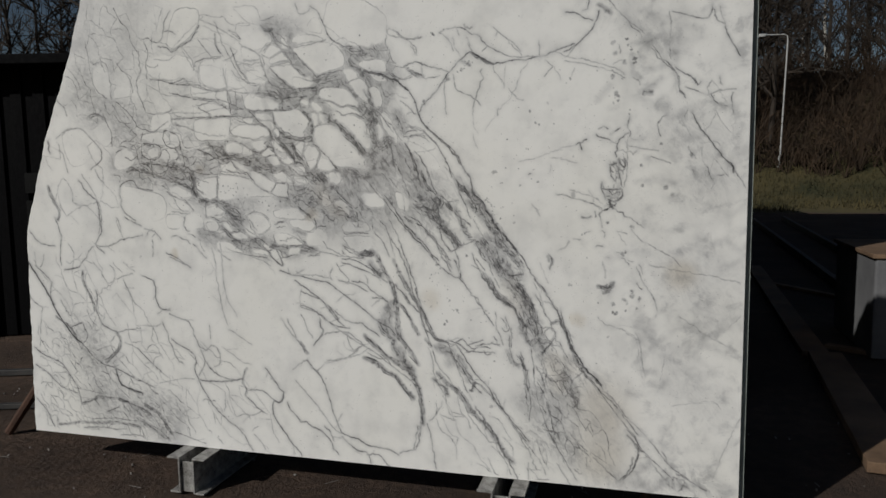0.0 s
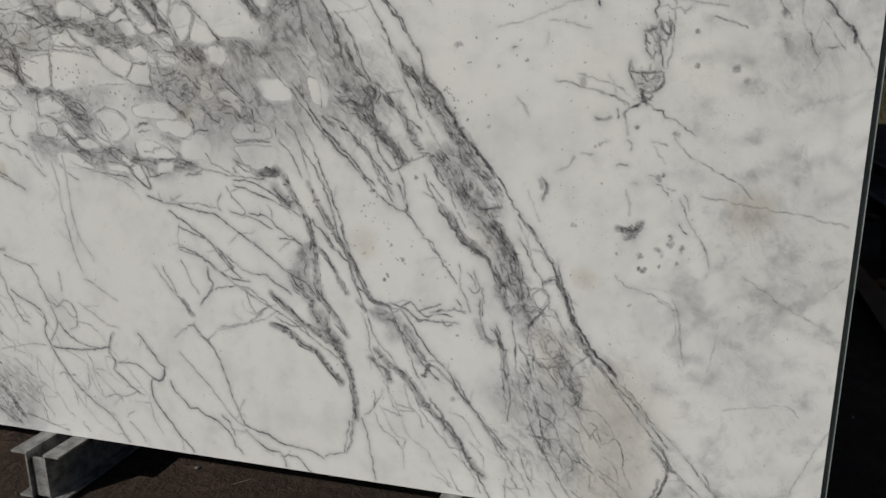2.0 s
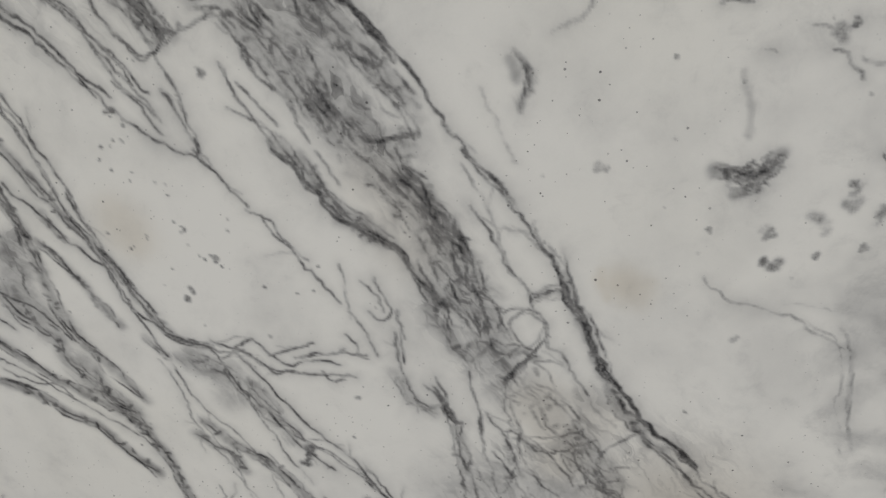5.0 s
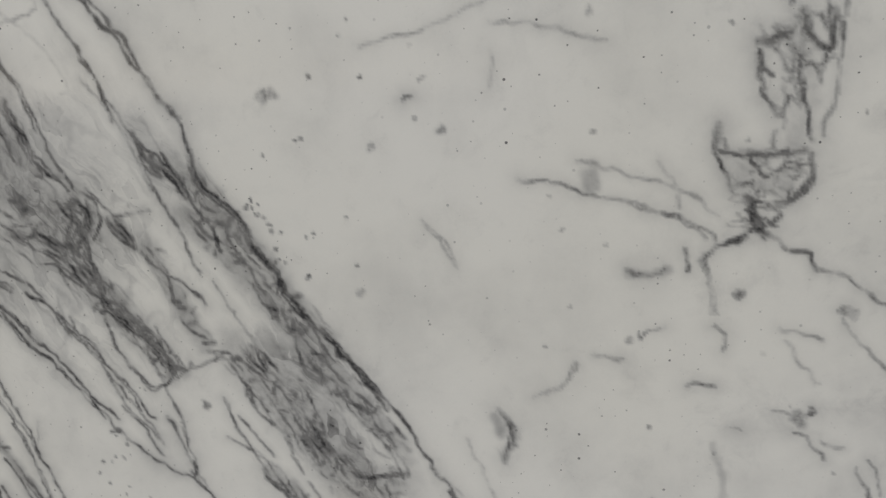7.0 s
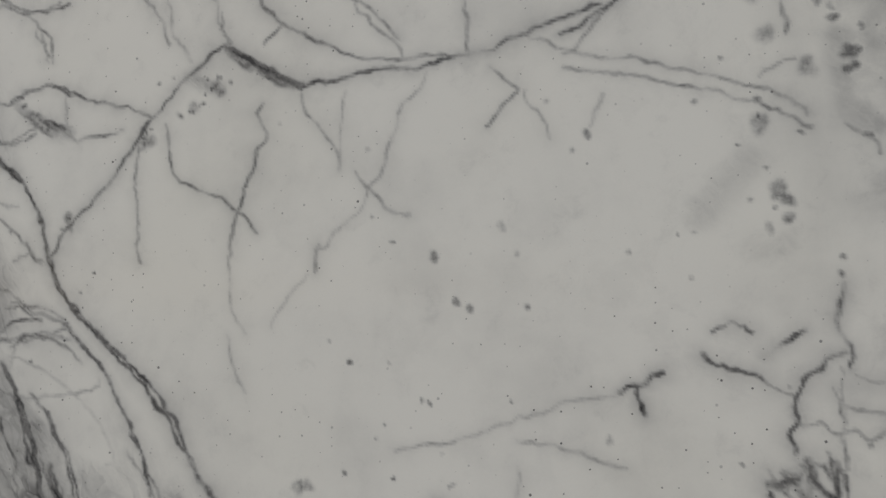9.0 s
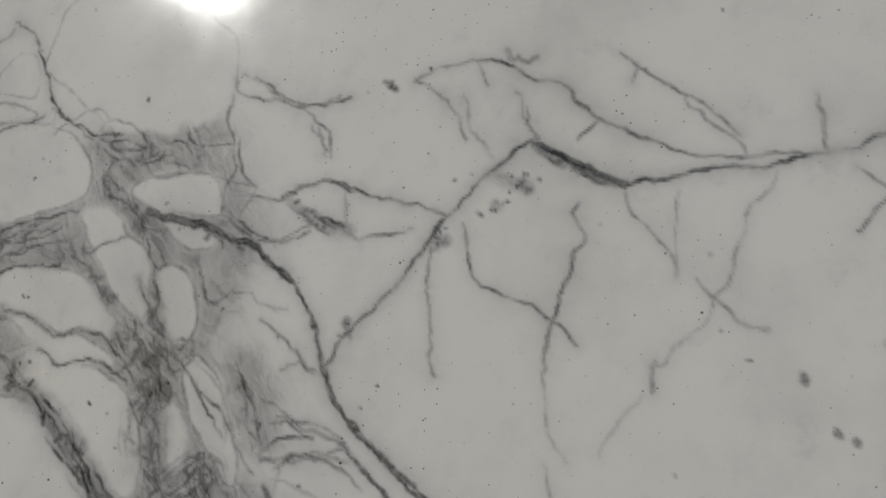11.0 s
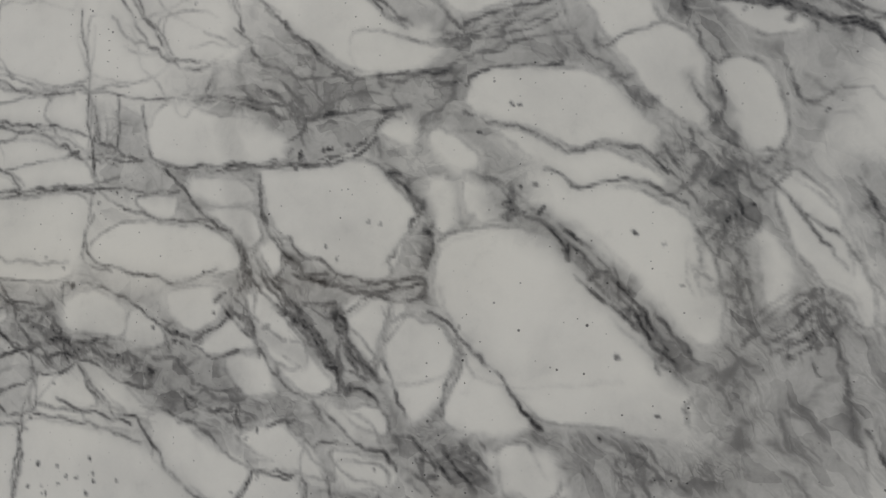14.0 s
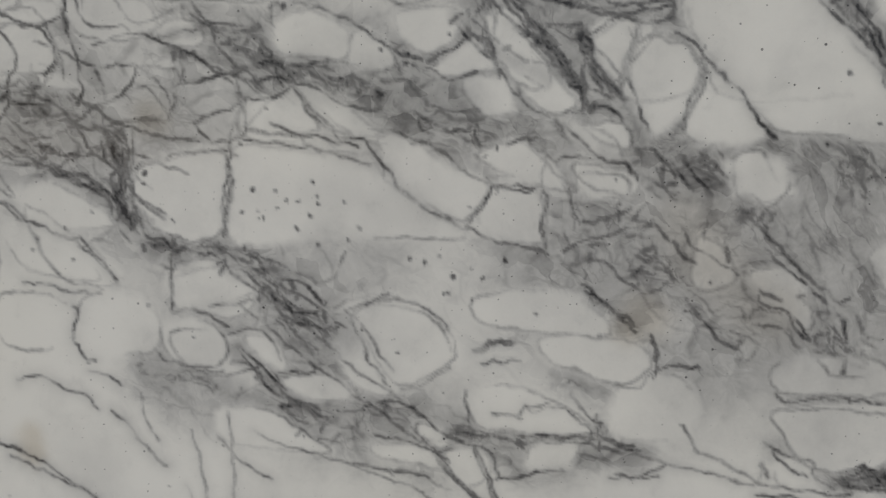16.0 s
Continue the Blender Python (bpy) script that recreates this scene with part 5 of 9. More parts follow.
clast((-35.1, 183.8), (-30.4, 182.5), (-27.6, 180.5), (-27.6, 178.9), (-34.2, 179.2))
clast((-34, 178.2), (-28.7, 178), (-26.7, 176.2), (-25.8, 173.5), (-27.7, 172.4), (-33.5, 175.4))
clast((-33.3, 174.4), (-27.6, 172), (-25.2, 170.3), (-27.1, 169.2), (-32.4, 169.8))
clast((-25, 181.3), (-22.1, 183.9), (-18.3, 182.4), (-18.2, 181.5), (-23.1, 179.4))
clast((-22.9, 178.4), (-18.5, 180.9), (-17.3, 181), (-15, 178), (-18.7, 177.4), (-22.6, 176.8))
clast((-23.2, 175.6), (-18.6, 176.4), (-14, 176.6), (-11.8, 174), (-9, 171.4), (-6.1, 170.9), (-6.5, 168.1), (-8.4, 167.1), (-12.8, 167.5), (-16.9, 170.1), (-20.4, 173.1))
clast((-17.4, 186.9), (-15.3, 186.3), (-14.5, 182.6), (-16.7, 182.3), (-17.8, 184.3))
clast((-22, 158.6), (-15.9, 158.6), (-11.6, 159), (-8.9, 156.9), (-6.8, 154.3), (-9.1, 151), (-11.5, 148.5), (-15.2, 149.4), (-19.3, 151.8), (-21.8, 155.1))
clast((-13.3, 146.3), (-9.9, 146.5), (-7.7, 145.8), (-10, 142.6), (-11.1, 141), (-12.9, 143.4))
clast((-9.9, 144.1), (-7, 145.4), (-5, 144.5), (-3.4, 142.1), (-4.4, 140), (-10.2, 139.4))
matrix(104, .42, (-25.4, 159.8), (-15.2, 163.8), (-4.8, 165.2), (8.2, 167.3), (16.5, 159.5))
matrix(65, .42, (-6.8, 154.3), (-22.8, 145.5))
matrix(45, .45, (19.7, 156.6), (20.9, 150.3), (21.1, 143.7))
matrix(54, .35, (10.9, 178.9), (19.8, 178.9), (26.2, 167.8))
matrix(76.5, .35, (-22.7, 187.6), (-13.4, 177.5))
clast((-54.4, 177.8), (-44.8, 176.2), (-43.8, 172.5), (-42.6, 168.8), (-49.3, 168.1), (-53.8, 169.3))
clast((-42.3, 175.4), (-39.1, 173.9), (-37.6, 171.4), (-32.9, 170.4), (-35.4, 168.3), (-41.9, 169.4))
clast((-34.4, 174), (-31.2, 174.9), (-27.4, 173.9), (-26.6, 170.5), (-29, 169), (-32.3, 169.8))
clast((-23.3, 147), (-21, 145.7), (-18.6, 142.9), (-16.3, 141), (-14.6, 139), (-16.2, 137.9), (-18.5, 138.9), (-21.4, 141.8), (-22.9, 144.4))
clast((-13.6, 144.6), (-11, 146.3), (-9.1, 146.1), (-9.9, 143.1), (-10.1, 141.2), (-12, 143.1))
clast((-8.9, 145.1), (-5.8, 144.7), (-3.7, 143.3), (-3.7, 140.9), (-4.7, 138), (-7.2, 136.4), (-8.7, 138.8), (-9.6, 141.2))
clast((-2.7, 142.4), (-0.3, 140.5), (1.7, 137.4), (2.6, 136), (-0.7, 135.4), (-4.1, 135.9), (-4.4, 137.5), (-2.9, 140.4))
clast((-4.8, 151.1), (-1.3, 152.3), (1.6, 152.7), (4.5, 150.5), (7.2, 147.7), (10.4, 144.6), (13.4, 141.9), (15.5, 139.8), (15.6, 136.8), (13.7, 135.4), (10.3, 136.3), (7.7, 136.5), (4, 136.6), (2.6, 138.3), (0.2, 141.5), (-3.7, 144.7), (-5.3, 147.1))
clast((-46.5, 136.6), (-42.6, 140.1), (-40.4, 137.4), (-39.7, 135.8), (-44.4, 135.5), (-47.1, 136))
clast((-41.9, 140.1), (-38.6, 139.7), (-33.9, 136.6), (-31.9, 135.1), (-34.4, 134.7), (-37.7, 136.4))
clast((-24, 134), (-19.5, 134.8), (-16.1, 132), (-14.4, 130.6), (-19.4, 131.3))
clast((-25.5, 140.6), (-21.4, 140.8), (-20.7, 138.2), (-23.6, 137.6))
clast((-14, 137), (-9.8, 136.8), (-9.2, 134.9), (-11.3, 135))
clast((-14.5, 133.1), (-8.6, 132.5), (-9.1, 130.5), (-13.3, 131.2))
clast((0.3, 134), (2.6, 134.7), (4.9, 131.6), (5.8, 130.7), (1.2, 130.3))
matrix(71.5, .28, (-39, 159.3), (-20.2, 159.7), (-6.4, 156.6))
matrix(71.5, .45, (-44.8, 143.4), (-28.5, 140.5), (-19.8, 145))
matrix(60, .48, (-11.3, 135.7), (-1.2, 132.6), (10.3, 133.4))
matrix(36, .48, (18.3, 157.2), (19.7, 148.2), (18.3, 138.7))
matrix(48, .45, (20.7, 136.2), (26.7, 144.1))
matrix(48, .42, (-24.1, 150.7), (-14.2, 146.1), (-7.9, 147.6))
matrix(22.5, .5, (8.2, 149.1), (15.5, 141.6))
matrix(27, .45, (6.8, 168.2), (11.9, 163.5))
clast((-71.4, 144.7), (-67.8, 145.3), (-66.5, 142.6), (-66.2, 141.5), (-69.8, 142.5))
clast((-65.4, 148), (-57.8, 148.1), (-55.6, 146), (-57.4, 144.3), (-62.6, 144.5), (-64.9, 145.9))
clast((-71.9, 148), (-66.5, 148), (-66.6, 146.1), (-72, 145.8))
clast((-68.6, 142), (-64.5, 139.8), (-64.5, 139.3), (-68.1, 139.8))
clast((-71.6, 128.9), (-69.1, 129.5), (-66.1, 129.6), (-61.4, 126.9), (-60.8, 125.7), (-66.9, 125.5))
clast((-58.6, 130.7), (-55.3, 132.5), (-48.9, 133.2), (-49.2, 126.1), (-53.1, 124.3), (-57.2, 125.6))
clast((-48.3, 133.8), (-43.1, 134), (-37.4, 132.9), (-31.8, 130.6), (-27.3, 127.6), (-25, 125.8), (-31.7, 125.5), (-39.7, 125.3), (-47.8, 124.4), (-48.5, 129.5))
clast((-47.4, 137.9), (-43.1, 139.1), (-41.4, 137.5), (-39.7, 135.9), (-43.1, 134.7), (-47.1, 135.2))
clast((-41.7, 140.2), (-38.6, 139.7), (-34.7, 136.5), (-32.4, 135.8), (-35.2, 135.2), (-38.6, 136.4))
clast((-33.8, 135.5), (-30.8, 135.2), (-26.3, 132.4), (-22.9, 130.8), (-25, 127.4), (-28.4, 129), (-31.8, 132.2))
clast((-24, 128.6), (-22.4, 130.5), (-17.7, 130.1), (-17.3, 125.5), (-22.2, 126.4))
clast((-72.4, 125.4), (-66.9, 124.4), (-62.2, 120.4), (-67.1, 120.2), (-71.3, 121.9))
clast((-54.3, 121.9), (-50.2, 122.5), (-46.1, 121), (-46.1, 119.3), (-50.2, 118), (-54.4, 117.8))
clast((-56, 115.3), (-52.6, 116.4), (-49.7, 115.3), (-49.1, 112.4), (-53.9, 111.5))
clast((-64.8, 117.1), (-61, 119.3), (-56.3, 116.5), (-56.9, 112.9), (-63.1, 112.6), (-65.2, 113.7))
clast((-73.4, 118.2), (-66, 117.6), (-66.4, 113.7), (-69.9, 112.3), (-73.6, 113.4))
clast((-47.3, 114.5), (-44.3, 114.7), (-42.6, 112.4), (-43.8, 111.7))
clast((-48.5, 112.1), (-46.7, 111.6), (-45.5, 109.9), (-47.9, 109.4))
clast((-43.2, 110.6), (-39, 111.4), (-36.1, 109.7), (-37.2, 108.5), (-41.4, 108.9))
clast((-37.3, 113.5), (-35, 113.9), (-32, 109.9), (-33.7, 109.3), (-36.1, 110.9))
clast((-35.9, 117.4), (-33.3, 118.9), (-28.2, 117.7), (-25.8, 114.4), (-26.3, 112.6), (-30.9, 110.6), (-33.8, 114))
clast((-46.8, 107.4), (-43.2, 106.4), (-38.4, 103.6), (-39.6, 102.9), (-49.2, 103.6), (-50.1, 106.6))
clast((-24, 109.8), (-20, 111.1), (-14.3, 109.1), (-11.4, 106.6), (-19.9, 106.2), (-23.3, 106.9))
clast((-17.5, 104.8), (-13.1, 105.7), (-13.5, 103.3), (-17.4, 102.4))
clast((-33.7, 104.2), (-29, 104.1), (-26.6, 101.9), (-32.5, 102.7))
clast((-29.1, 106.5), (-26.7, 106.1), (-26.7, 104.3), (-29, 105.3))
clast((-26.1, 103.7), (-23.2, 104.2), (-21.4, 102.2), (-23.1, 100.3), (-25.4, 100.7))
clast((-0.7, 133.5), (4.4, 134.2), (5.2, 131), (2.7, 129.4), (0, 130.9))
clast((-15.1, 137.2), (-11.3, 135.9), (-10.1, 133.6), (-13.3, 134.3))
clast((-14.8, 132.1), (-10, 132.2), (-9.4, 130.6), (-12.6, 130))
clast((-2.8, 126.5), (-0.1, 125.5), (1.2, 122.3), (-2.5, 121.6))
clast((2.7, 123.4), (6.3, 123.6), (8.8, 119.3), (7.8, 118.1), (3.9, 121.3))
clast((-16.9, 115.9), (-9.2, 116.3), (-6.3, 114.1), (-8.9, 111.7), (-15.7, 113.7))
clast((-23.2, 120.2), (-14.9, 120.5), (-10.3, 116.8), (-16.9, 116.5), (-23.1, 117.4))
clast((-8.9, 111.7), (-4.1, 113.1), (-1.2, 109.8), (-4.2, 106.2), (-9.8, 107))
clast((6.3, 110.2), (16.2, 110.5), (16.7, 105.1), (10, 104.1), (6.5, 107.9))
clast((6, 114.7), (12.2, 115.6), (15.8, 114.6), (16.1, 111.8), (6.2, 111.9))
clast((6.5, 105), (8.9, 105.2), (10.2, 102.4), (7, 102.2))
matrix(60, .45, (-67.6, 137), (-61.9, 130.3), (-51.9, 124.3), (-42, 118.3), (-35, 112.8))
matrix(60.5, .45, (-43.1, 141.3), (-29.2, 138.3), (-20.9, 135.7))
matrix(54, .4, (-55.2, 110.6), (-44.4, 109.3), (-34.9, 106.8), (-25.5, 104.9))
matrix(75, .42, (-10.9, 128.4), (-4.2, 123.2), (6.2, 125.2), (11, 129.1))
matrix(55, .32, (-11.8, 113.3), (-1, 115.5))
matrix(33, .35, (-19.8, 105.3), (-14.1, 104.4))
matrix(25, .35, (6.7, 105.6), (13.3, 103.7))
clast((-107.5, 154.3), (-98.6, 157.5), (-98.4, 149.3), (-102.3, 147.5))
clast((-123.7, 152.4), (-113.2, 154.5), (-106.6, 147.2), (-113, 140.1), (-120.4, 140.3))
clast((-96.9, 143.4), (-91.1, 145.6), (-87.2, 140.8), (-91.6, 137.8), (-97.3, 137.5))
clast((-83.7, 151.2), (-72.6, 152), (-70.2, 147.4), (-78.4, 147.6))
clast((-70, 150.8), (-64.6, 151.8), (-63.5, 147.2), (-68.9, 146.7))
clast((-80.8, 145.3), (-75.8, 145.9), (-76, 142.2), (-80.2, 141.8))
clast((-74.5, 144.5), (-67.7, 145.7), (-66.6, 141.1), (-73.4, 141.2))
clast((-59.2, 131.1), (-49.8, 133.9), (-49.5, 125.3), (-56.9, 125.3))
clast((-95, 130.3), (-85.3, 129), (-74.5, 125.4), (-75, 117.2), (-86.3, 114.8), (-93.2, 117.2), (-96.3, 125.6))
clast((-70.2, 127.7), (-59.9, 120.7), (-66.6, 120.2))
clast((-54.5, 120.7), (-46.6, 121.8), (-46.9, 117.2), (-54, 117.2))
clast((-54.9, 114.9), (-49.6, 114.9), (-45.9, 111.5), (-52.5, 111))
clast((-37.7, 118.4), (-30, 119.5), (-25.3, 113.9), (-33.1, 109.3), (-36.8, 112.7))
clast((-77.6, 159.1), (-69.4, 159.9), (-69.8, 154.2), (-78, 153.4))
clast((13.7, 126), (20.6, 125.9), (22.8, 121.6), (15.9, 121.7))
clast((27.4, 126.9), (31.9, 124.8), (32.2, 120.5), (28.4, 121))
clast((32.3, 145.7), (41, 141.4), (45.2, 135.1), (38.7, 137.3))
clast((-94.7, 171.3), (-86.4, 169.8), (-86.6, 167), (-95, 167.4))
clast((-105.4, 178.8), (-98.3, 178.4), (-97.7, 169.1), (-104.8, 169.5))
clast((-77.3, 181.8), (-60, 181.9), (-56.6, 174), (-76.5, 174.3))
clast((-53.7, 179.3), (-43.4, 179.8), (-42.7, 168.8), (-52.9, 170.4))
clast((-64.1, 199.8), (-53.7, 199), (-55.5, 191.5), (-65, 185.5), (-68.9, 186.9))
matrix(130.5, .24, (-110.2, 173.2), (-91.7, 156.1), (-70.3, 146.2))
matrix(112, .30, (-92.9, 139.8), (-63, 134.6), (-40.4, 116.1))
matrix(108, .29, (-5.2, 125), (13.7, 124.9), (36.3, 124.8))
matrix(82, .22, (82.6, 52.2), (92.9, 31.7))
matrix(30.3, .34, (62.8, 109.2), (68.2, 99.7), (75.1, 87.2))
matrix(30, .34, (75.1, 87.2), (79.1, 78.6), (81.7, 71.3), (86.4, 62))
matrix(17.6, .36, (43.1, 68.1), (50, 65.1), (55, 56.3))
matrix(12, .34, (47, 111.9), (50.8, 107.1))
matrix(38.5, .38, (36.9, 130.8), (40.4, 123.7), (43.4, 117.8))
matrix(19.5, .34, (51.2, 130.6), (57.2, 125), (65.9, 110.3), (71.2, 104.2))
matrix(11.7, .34, (45.3, 113), (51.8, 107.1))
matrix(28, .34, (31.4, 142.7), (35.8, 135.9), (38, 131.4))
matrix(8.4, .25, (53.3, 173.5), (56.4, 172.1))
matrix(11.2, .25, (34.6, 170.7), (38.9, 168.6))
matrix(142.5, .14, (-108.4, 194), (-81.7, 178.7), (-55.1, 177.2))
matrix(99, .12, (130.5, 146.7), (137.9, 133.5), (135.5, 124.2))
matrix(108, .11, (132.4, 99.3), (140, 83.9))
matrix(74, .11, (112.7, 186.5), (125.6, 172.8))
matrix(74, .09, (127.5, 67.5), (137.1, 52.1))
matrix(60, .34, (-28, 153.9), (-23.1, 147.1), (-19.5, 139.7))
matrix(42, .30, (-12.2, 143.5), (-3.3, 141.2))
vein(4, .98, (-147.2, 97.3), (-143.9, 92.5), (-140.4, 87.3), (-136.8, 81.8), (-134.5, 76.7), (-131.5, 72.2), (-128.2, 68), (-124.6, 63.8), (-120.3, 60.7))
vein(2, .70, (-143.6, 95.6), (-139, 91.9), (-135, 88.2))
vein(3, .84, (-135, 88.2), (-136.1, 83.1), (-134.4, 78))
vein(1.5, .56, (-148.7, 82.7), (-145.2, 78.9), (-141.4, 76.5))
vein(1.5, .49, (-141.4, 76.5), (-142.5, 71.3), (-143.5, 64.7))
vein(3, .91, (-147, 58.1), (-143.4, 55.6), (-138.8, 53.8), (-134.3, 52.2), (-130.6, 48.6), (-127.8, 44.8), (-125.4, 41.1), (-124.5, 37.2), (-123.3, 33.4))
vein(2, .84, (-147.1, 50.2), (-141.1, 46.6), (-135.3, 41.7), (-130.8, 39.4), (-125.3, 38.5))
vein(2, .70, (-148.6, 34.2), (-144.2, 30), (-141.5, 25.4), (-139.6, 21.6))
lace(9, .69, (-133.9, 72.9), (-129.6, 70), (-126.1, 67.4), (-122.7, 61.9))
vein(2, .56, (-130.8, 80.7), (-129, 76.9), (-126.2, 73.2))
vein(3, .84, (-126.6, 68.6), (-123.5, 69.5), (-120.4, 70.4), (-119.1, 68.4), (-117.9, 64.7), (-120.3, 60.7))
lace(9, .75, (-118.1, 93.6), (-117.9, 89.4), (-116.1, 84.9), (-114.1, 81.2), (-113, 76.3))
vein(3, .84, (-111.7, 85.1), (-111.4, 81.3), (-112.3, 77.5), (-111.1, 73.8), (-109.3, 70.1), (-105.6, 68.5), (-102.2, 67.2))
vein(1.5, .49, (-116.9, 76.1), (-115.7, 72.4), (-113, 69.5))
vein(4, .70, (-127.4, 93.9), (-122.8, 94.8), (-119.7, 95.3))
vein(1.5, .56, (-119.7, 95.3), (-116.5, 98.6), (-113.8, 102.4), (-111.5, 104.9))
vein(3.5, .91, (-120.3, 60.7), (-117, 57.1), (-113.6, 54.2), (-109.9, 52.4), (-105.5, 51.4))
lace(10, .75, (-102.2, 67.2), (-100.7, 64.3), (-101.3, 60.5), (-104.2, 57.3), (-108.9, 53.5))
vein(2, .56, (-113.3, 58.6), (-109.3, 60), (-106.2, 61))
vein(3, .84, (-105.5, 51.4), (-102, 50.3), (-98.3, 48.8), (-94.7, 47))
vein(4, .98, (-104.1, 50.2), (-102.9, 46.4), (-101.7, 44), (-98.8, 42.4), (-94.5, 41.4), (-90.8, 40.4))
vein(2.5, .70, (-111.7, 49), (-108.2, 47.9), (-107.4, 45.6))
vein(2, .70, (-94.7, 47), (-90.7, 46), (-87.9, 44.9), (-84.3, 43.4))
lace(10, .62, (-123.2, 33.9), (-118.8, 35.3), (-114.2, 37), (-109.6, 37.5), (-105.2, 37.1))
vein(2, .49, (-120, 40.2), (-115.5, 39.2), (-111, 39))
lace(10, .69, (-105.1, 37.4), (-99.3, 36), (-93.6, 34.4), (-89.9, 32.9), (-86.6, 30.4))
lace(14, .75, (-89.7, 35.2), (-85, 33.3), (-81.8, 30.3), (-79.1, 26.7), (-77.1, 23.6))
vein(2.5, .84, (-110.1, 31.3), (-105.5, 32.7), (-103.4, 33.1))
lace(9, .56, (-137, 22.6), (-130.6, 23.9), (-122.8, 25.1), (-115.1, 25.5), (-107.5, 26.3), (-100.1, 25.9), (-92.8, 25.5))
vein(2.5, .63, (-123, 22.4), (-113.7, 23.7), (-106.3, 23.1), (-100.2, 24.1))
vein(1.5, .56, (-103.5, 20.7), (-96, 21.4), (-91.6, 21.3))
lace(12, .62, (-94, 29.3), (-90.3, 27), (-86.4, 24.8), (-82.3, 22.6), (-78.7, 20.9))
vein(2, .56, (-119.6, 26.7), (-111.9, 27.8), (-104.3, 28.4), (-97, 27.7), (-91.1, 28.2))
vein(2, .84, (-91.7, 60.2), (-88.2, 56.9), (-84.4, 53.9), (-80.9, 51.1))
vein(1.5, .42, (-80.9, 51.1), (-77.4, 48.6))
vein(1.3, .42, (-98.7, 62.8), (-94.5, 61.6), (-91.7, 60.2))
vein(2.5, .63, (-87.9, 45.4), (-86.3, 42.5), (-83, 40.7))
vein(1.5, .63, (-102.8, 66.7), (-98.3, 68.1), (-93.9, 69.1), (-91, 69.7))
vein(2.5, .98, (-81.8, 90.3), (-81.2, 87.2), (-81.4, 83.5), (-80.3, 80.4), (-78.5, 78.1), (-74.8, 78.2))
vein(1.5, .56, (-87.9, 92.4), (-84.5, 91.5), (-81.8, 90.3))
vein(1.5, .49, (-81.1, 107.6), (-81.1, 104.1), (-81.4, 100.5))
vein(1.5, .63, (-74.9, 76.5), (-70.9, 74.7), (-66.8, 73.7), (-64.3, 70.9), (-63.1, 67.3))
vein(1.5, .56, (-63.1, 67.3), (-61.5, 63.3), (-58, 61.5))
vein(2, .70, (-78.8, 72.7), (-77.6, 70.3), (-76.4, 67.9), (-75.8, 64.2), (-74, 61.4), (-73.3, 58.7), (-71.3, 55.9), (-69.4, 54.8))
vein(2.5, .84, (-74.3, 65.5), (-71.6, 63.2), (-67.6, 61.7), (-64.4, 59.5), (-63.2, 56.4), (-64, 52.7), (-62.8, 49.5))
vein(1.2, .42, (-86.6, 71.1), (-82.4, 70.6), (-79.4, 71.9))
vein(3, .98, (-62.8, 49.5), (-61.6, 46.7), (-59.9, 43.9), (-57.9, 40.8), (-55.9, 37.8))
vein(1.2, .35, (-76.9, 46.9), (-72.6, 47.9), (-68.4, 48.7), (-64.3, 48.5))
vein(1.5, .63, (-58, 61.5), (-55.2, 63.6), (-52.6, 62.3), (-51.4, 59.5), (-52.1, 55.8), (-54.4, 54.5))
vein(2, .70, (-58.3, 56.7), (-56.6, 53.8), (-53.2, 51.4), (-49.3, 49.9), (-45.3, 49.7))
vein(2, .98, (-61.5, 48.4), (-56.1, 48.3), (-49.3, 48.7), (-41.3, 50.2))
vein(2, .63, (-60.7, 61.4), (-59.1, 57.8), (-59.8, 54.1), (-62.2, 50.3))
vein(2, .49, (-70.6, 36.1), (-68.9, 32.5), (-67.7, 28.9), (-65.7, 25.3))
vein(1.5, .42, (-77.2, 43.1), (-73.2, 39.7), (-70.5, 37.4))
vein(2.3, .77, (-55.9, 37.8), (-52.8, 34.6), (-48.9, 31.7), (-45, 29.1), (-42, 26.2), (-40, 22.7), (-38.1, 19.7))
vein(2, .49, (-75.6, 24.5), (-70, 23.2), (-64.6, 21.7), (-60.5, 20.8))
vein(2, .70, (-144.9, 110.8), (-141.6, 107), (-137.7, 105.1), (-132, 104.4))
vein(2, .63, (-130.8, 117.1), (-129.3, 113.4), (-128.2, 108.4), (-129, 103.4), (-129.4, 95.9))
vein(2.5, .70, (-107.4, 118.3), (-106.9, 114.7), (-106.6, 111), (-109.2, 107.4), (-110, 104.9), (-105.9, 101.8))
vein(1.8, .63, (-110, 104.9), (-104.2, 104.5), (-101.2, 105.7), (-96.7, 107.5), (-90.9, 108.7), (-86.1, 109.5))
vein(2, .56, (-98.8, 117.1), (-97.1, 113.5), (-96.5, 110.6))
vein(2, .77, (-94.5, 117.1), (-90.4, 115.2), (-86.3, 113.6))
vein(3, .63, (-84.4, 108.8), (-82.3, 111.7), (-79.5, 110.8), (-77, 107.7))
vein(1.8, .70, (-74.6, 102.2), (-70.6, 100.6), (-66.6, 98.3), (-63.5, 96.5))
vein(1.5, .49, (-103.4, 96.4), (-101.2, 94), (-101.8, 90.3), (-105.5, 88.2))
vein(1.5, .49, (-112.1, 97.5), (-108.6, 93.8), (-106.8, 90.2), (-105, 87.7))
vein(1.2, .42, (-101, 90.3), (-96.5, 92.1), (-92.1, 93))
vein(1.5, .49, (-97.2, 90.4), (-95.4, 86.8), (-93.4, 83.2), (-91.7, 79.5))
vein(1.3, .42, (-96.6, 97.8), (-93.4, 95.4), (-91.2, 94.2))
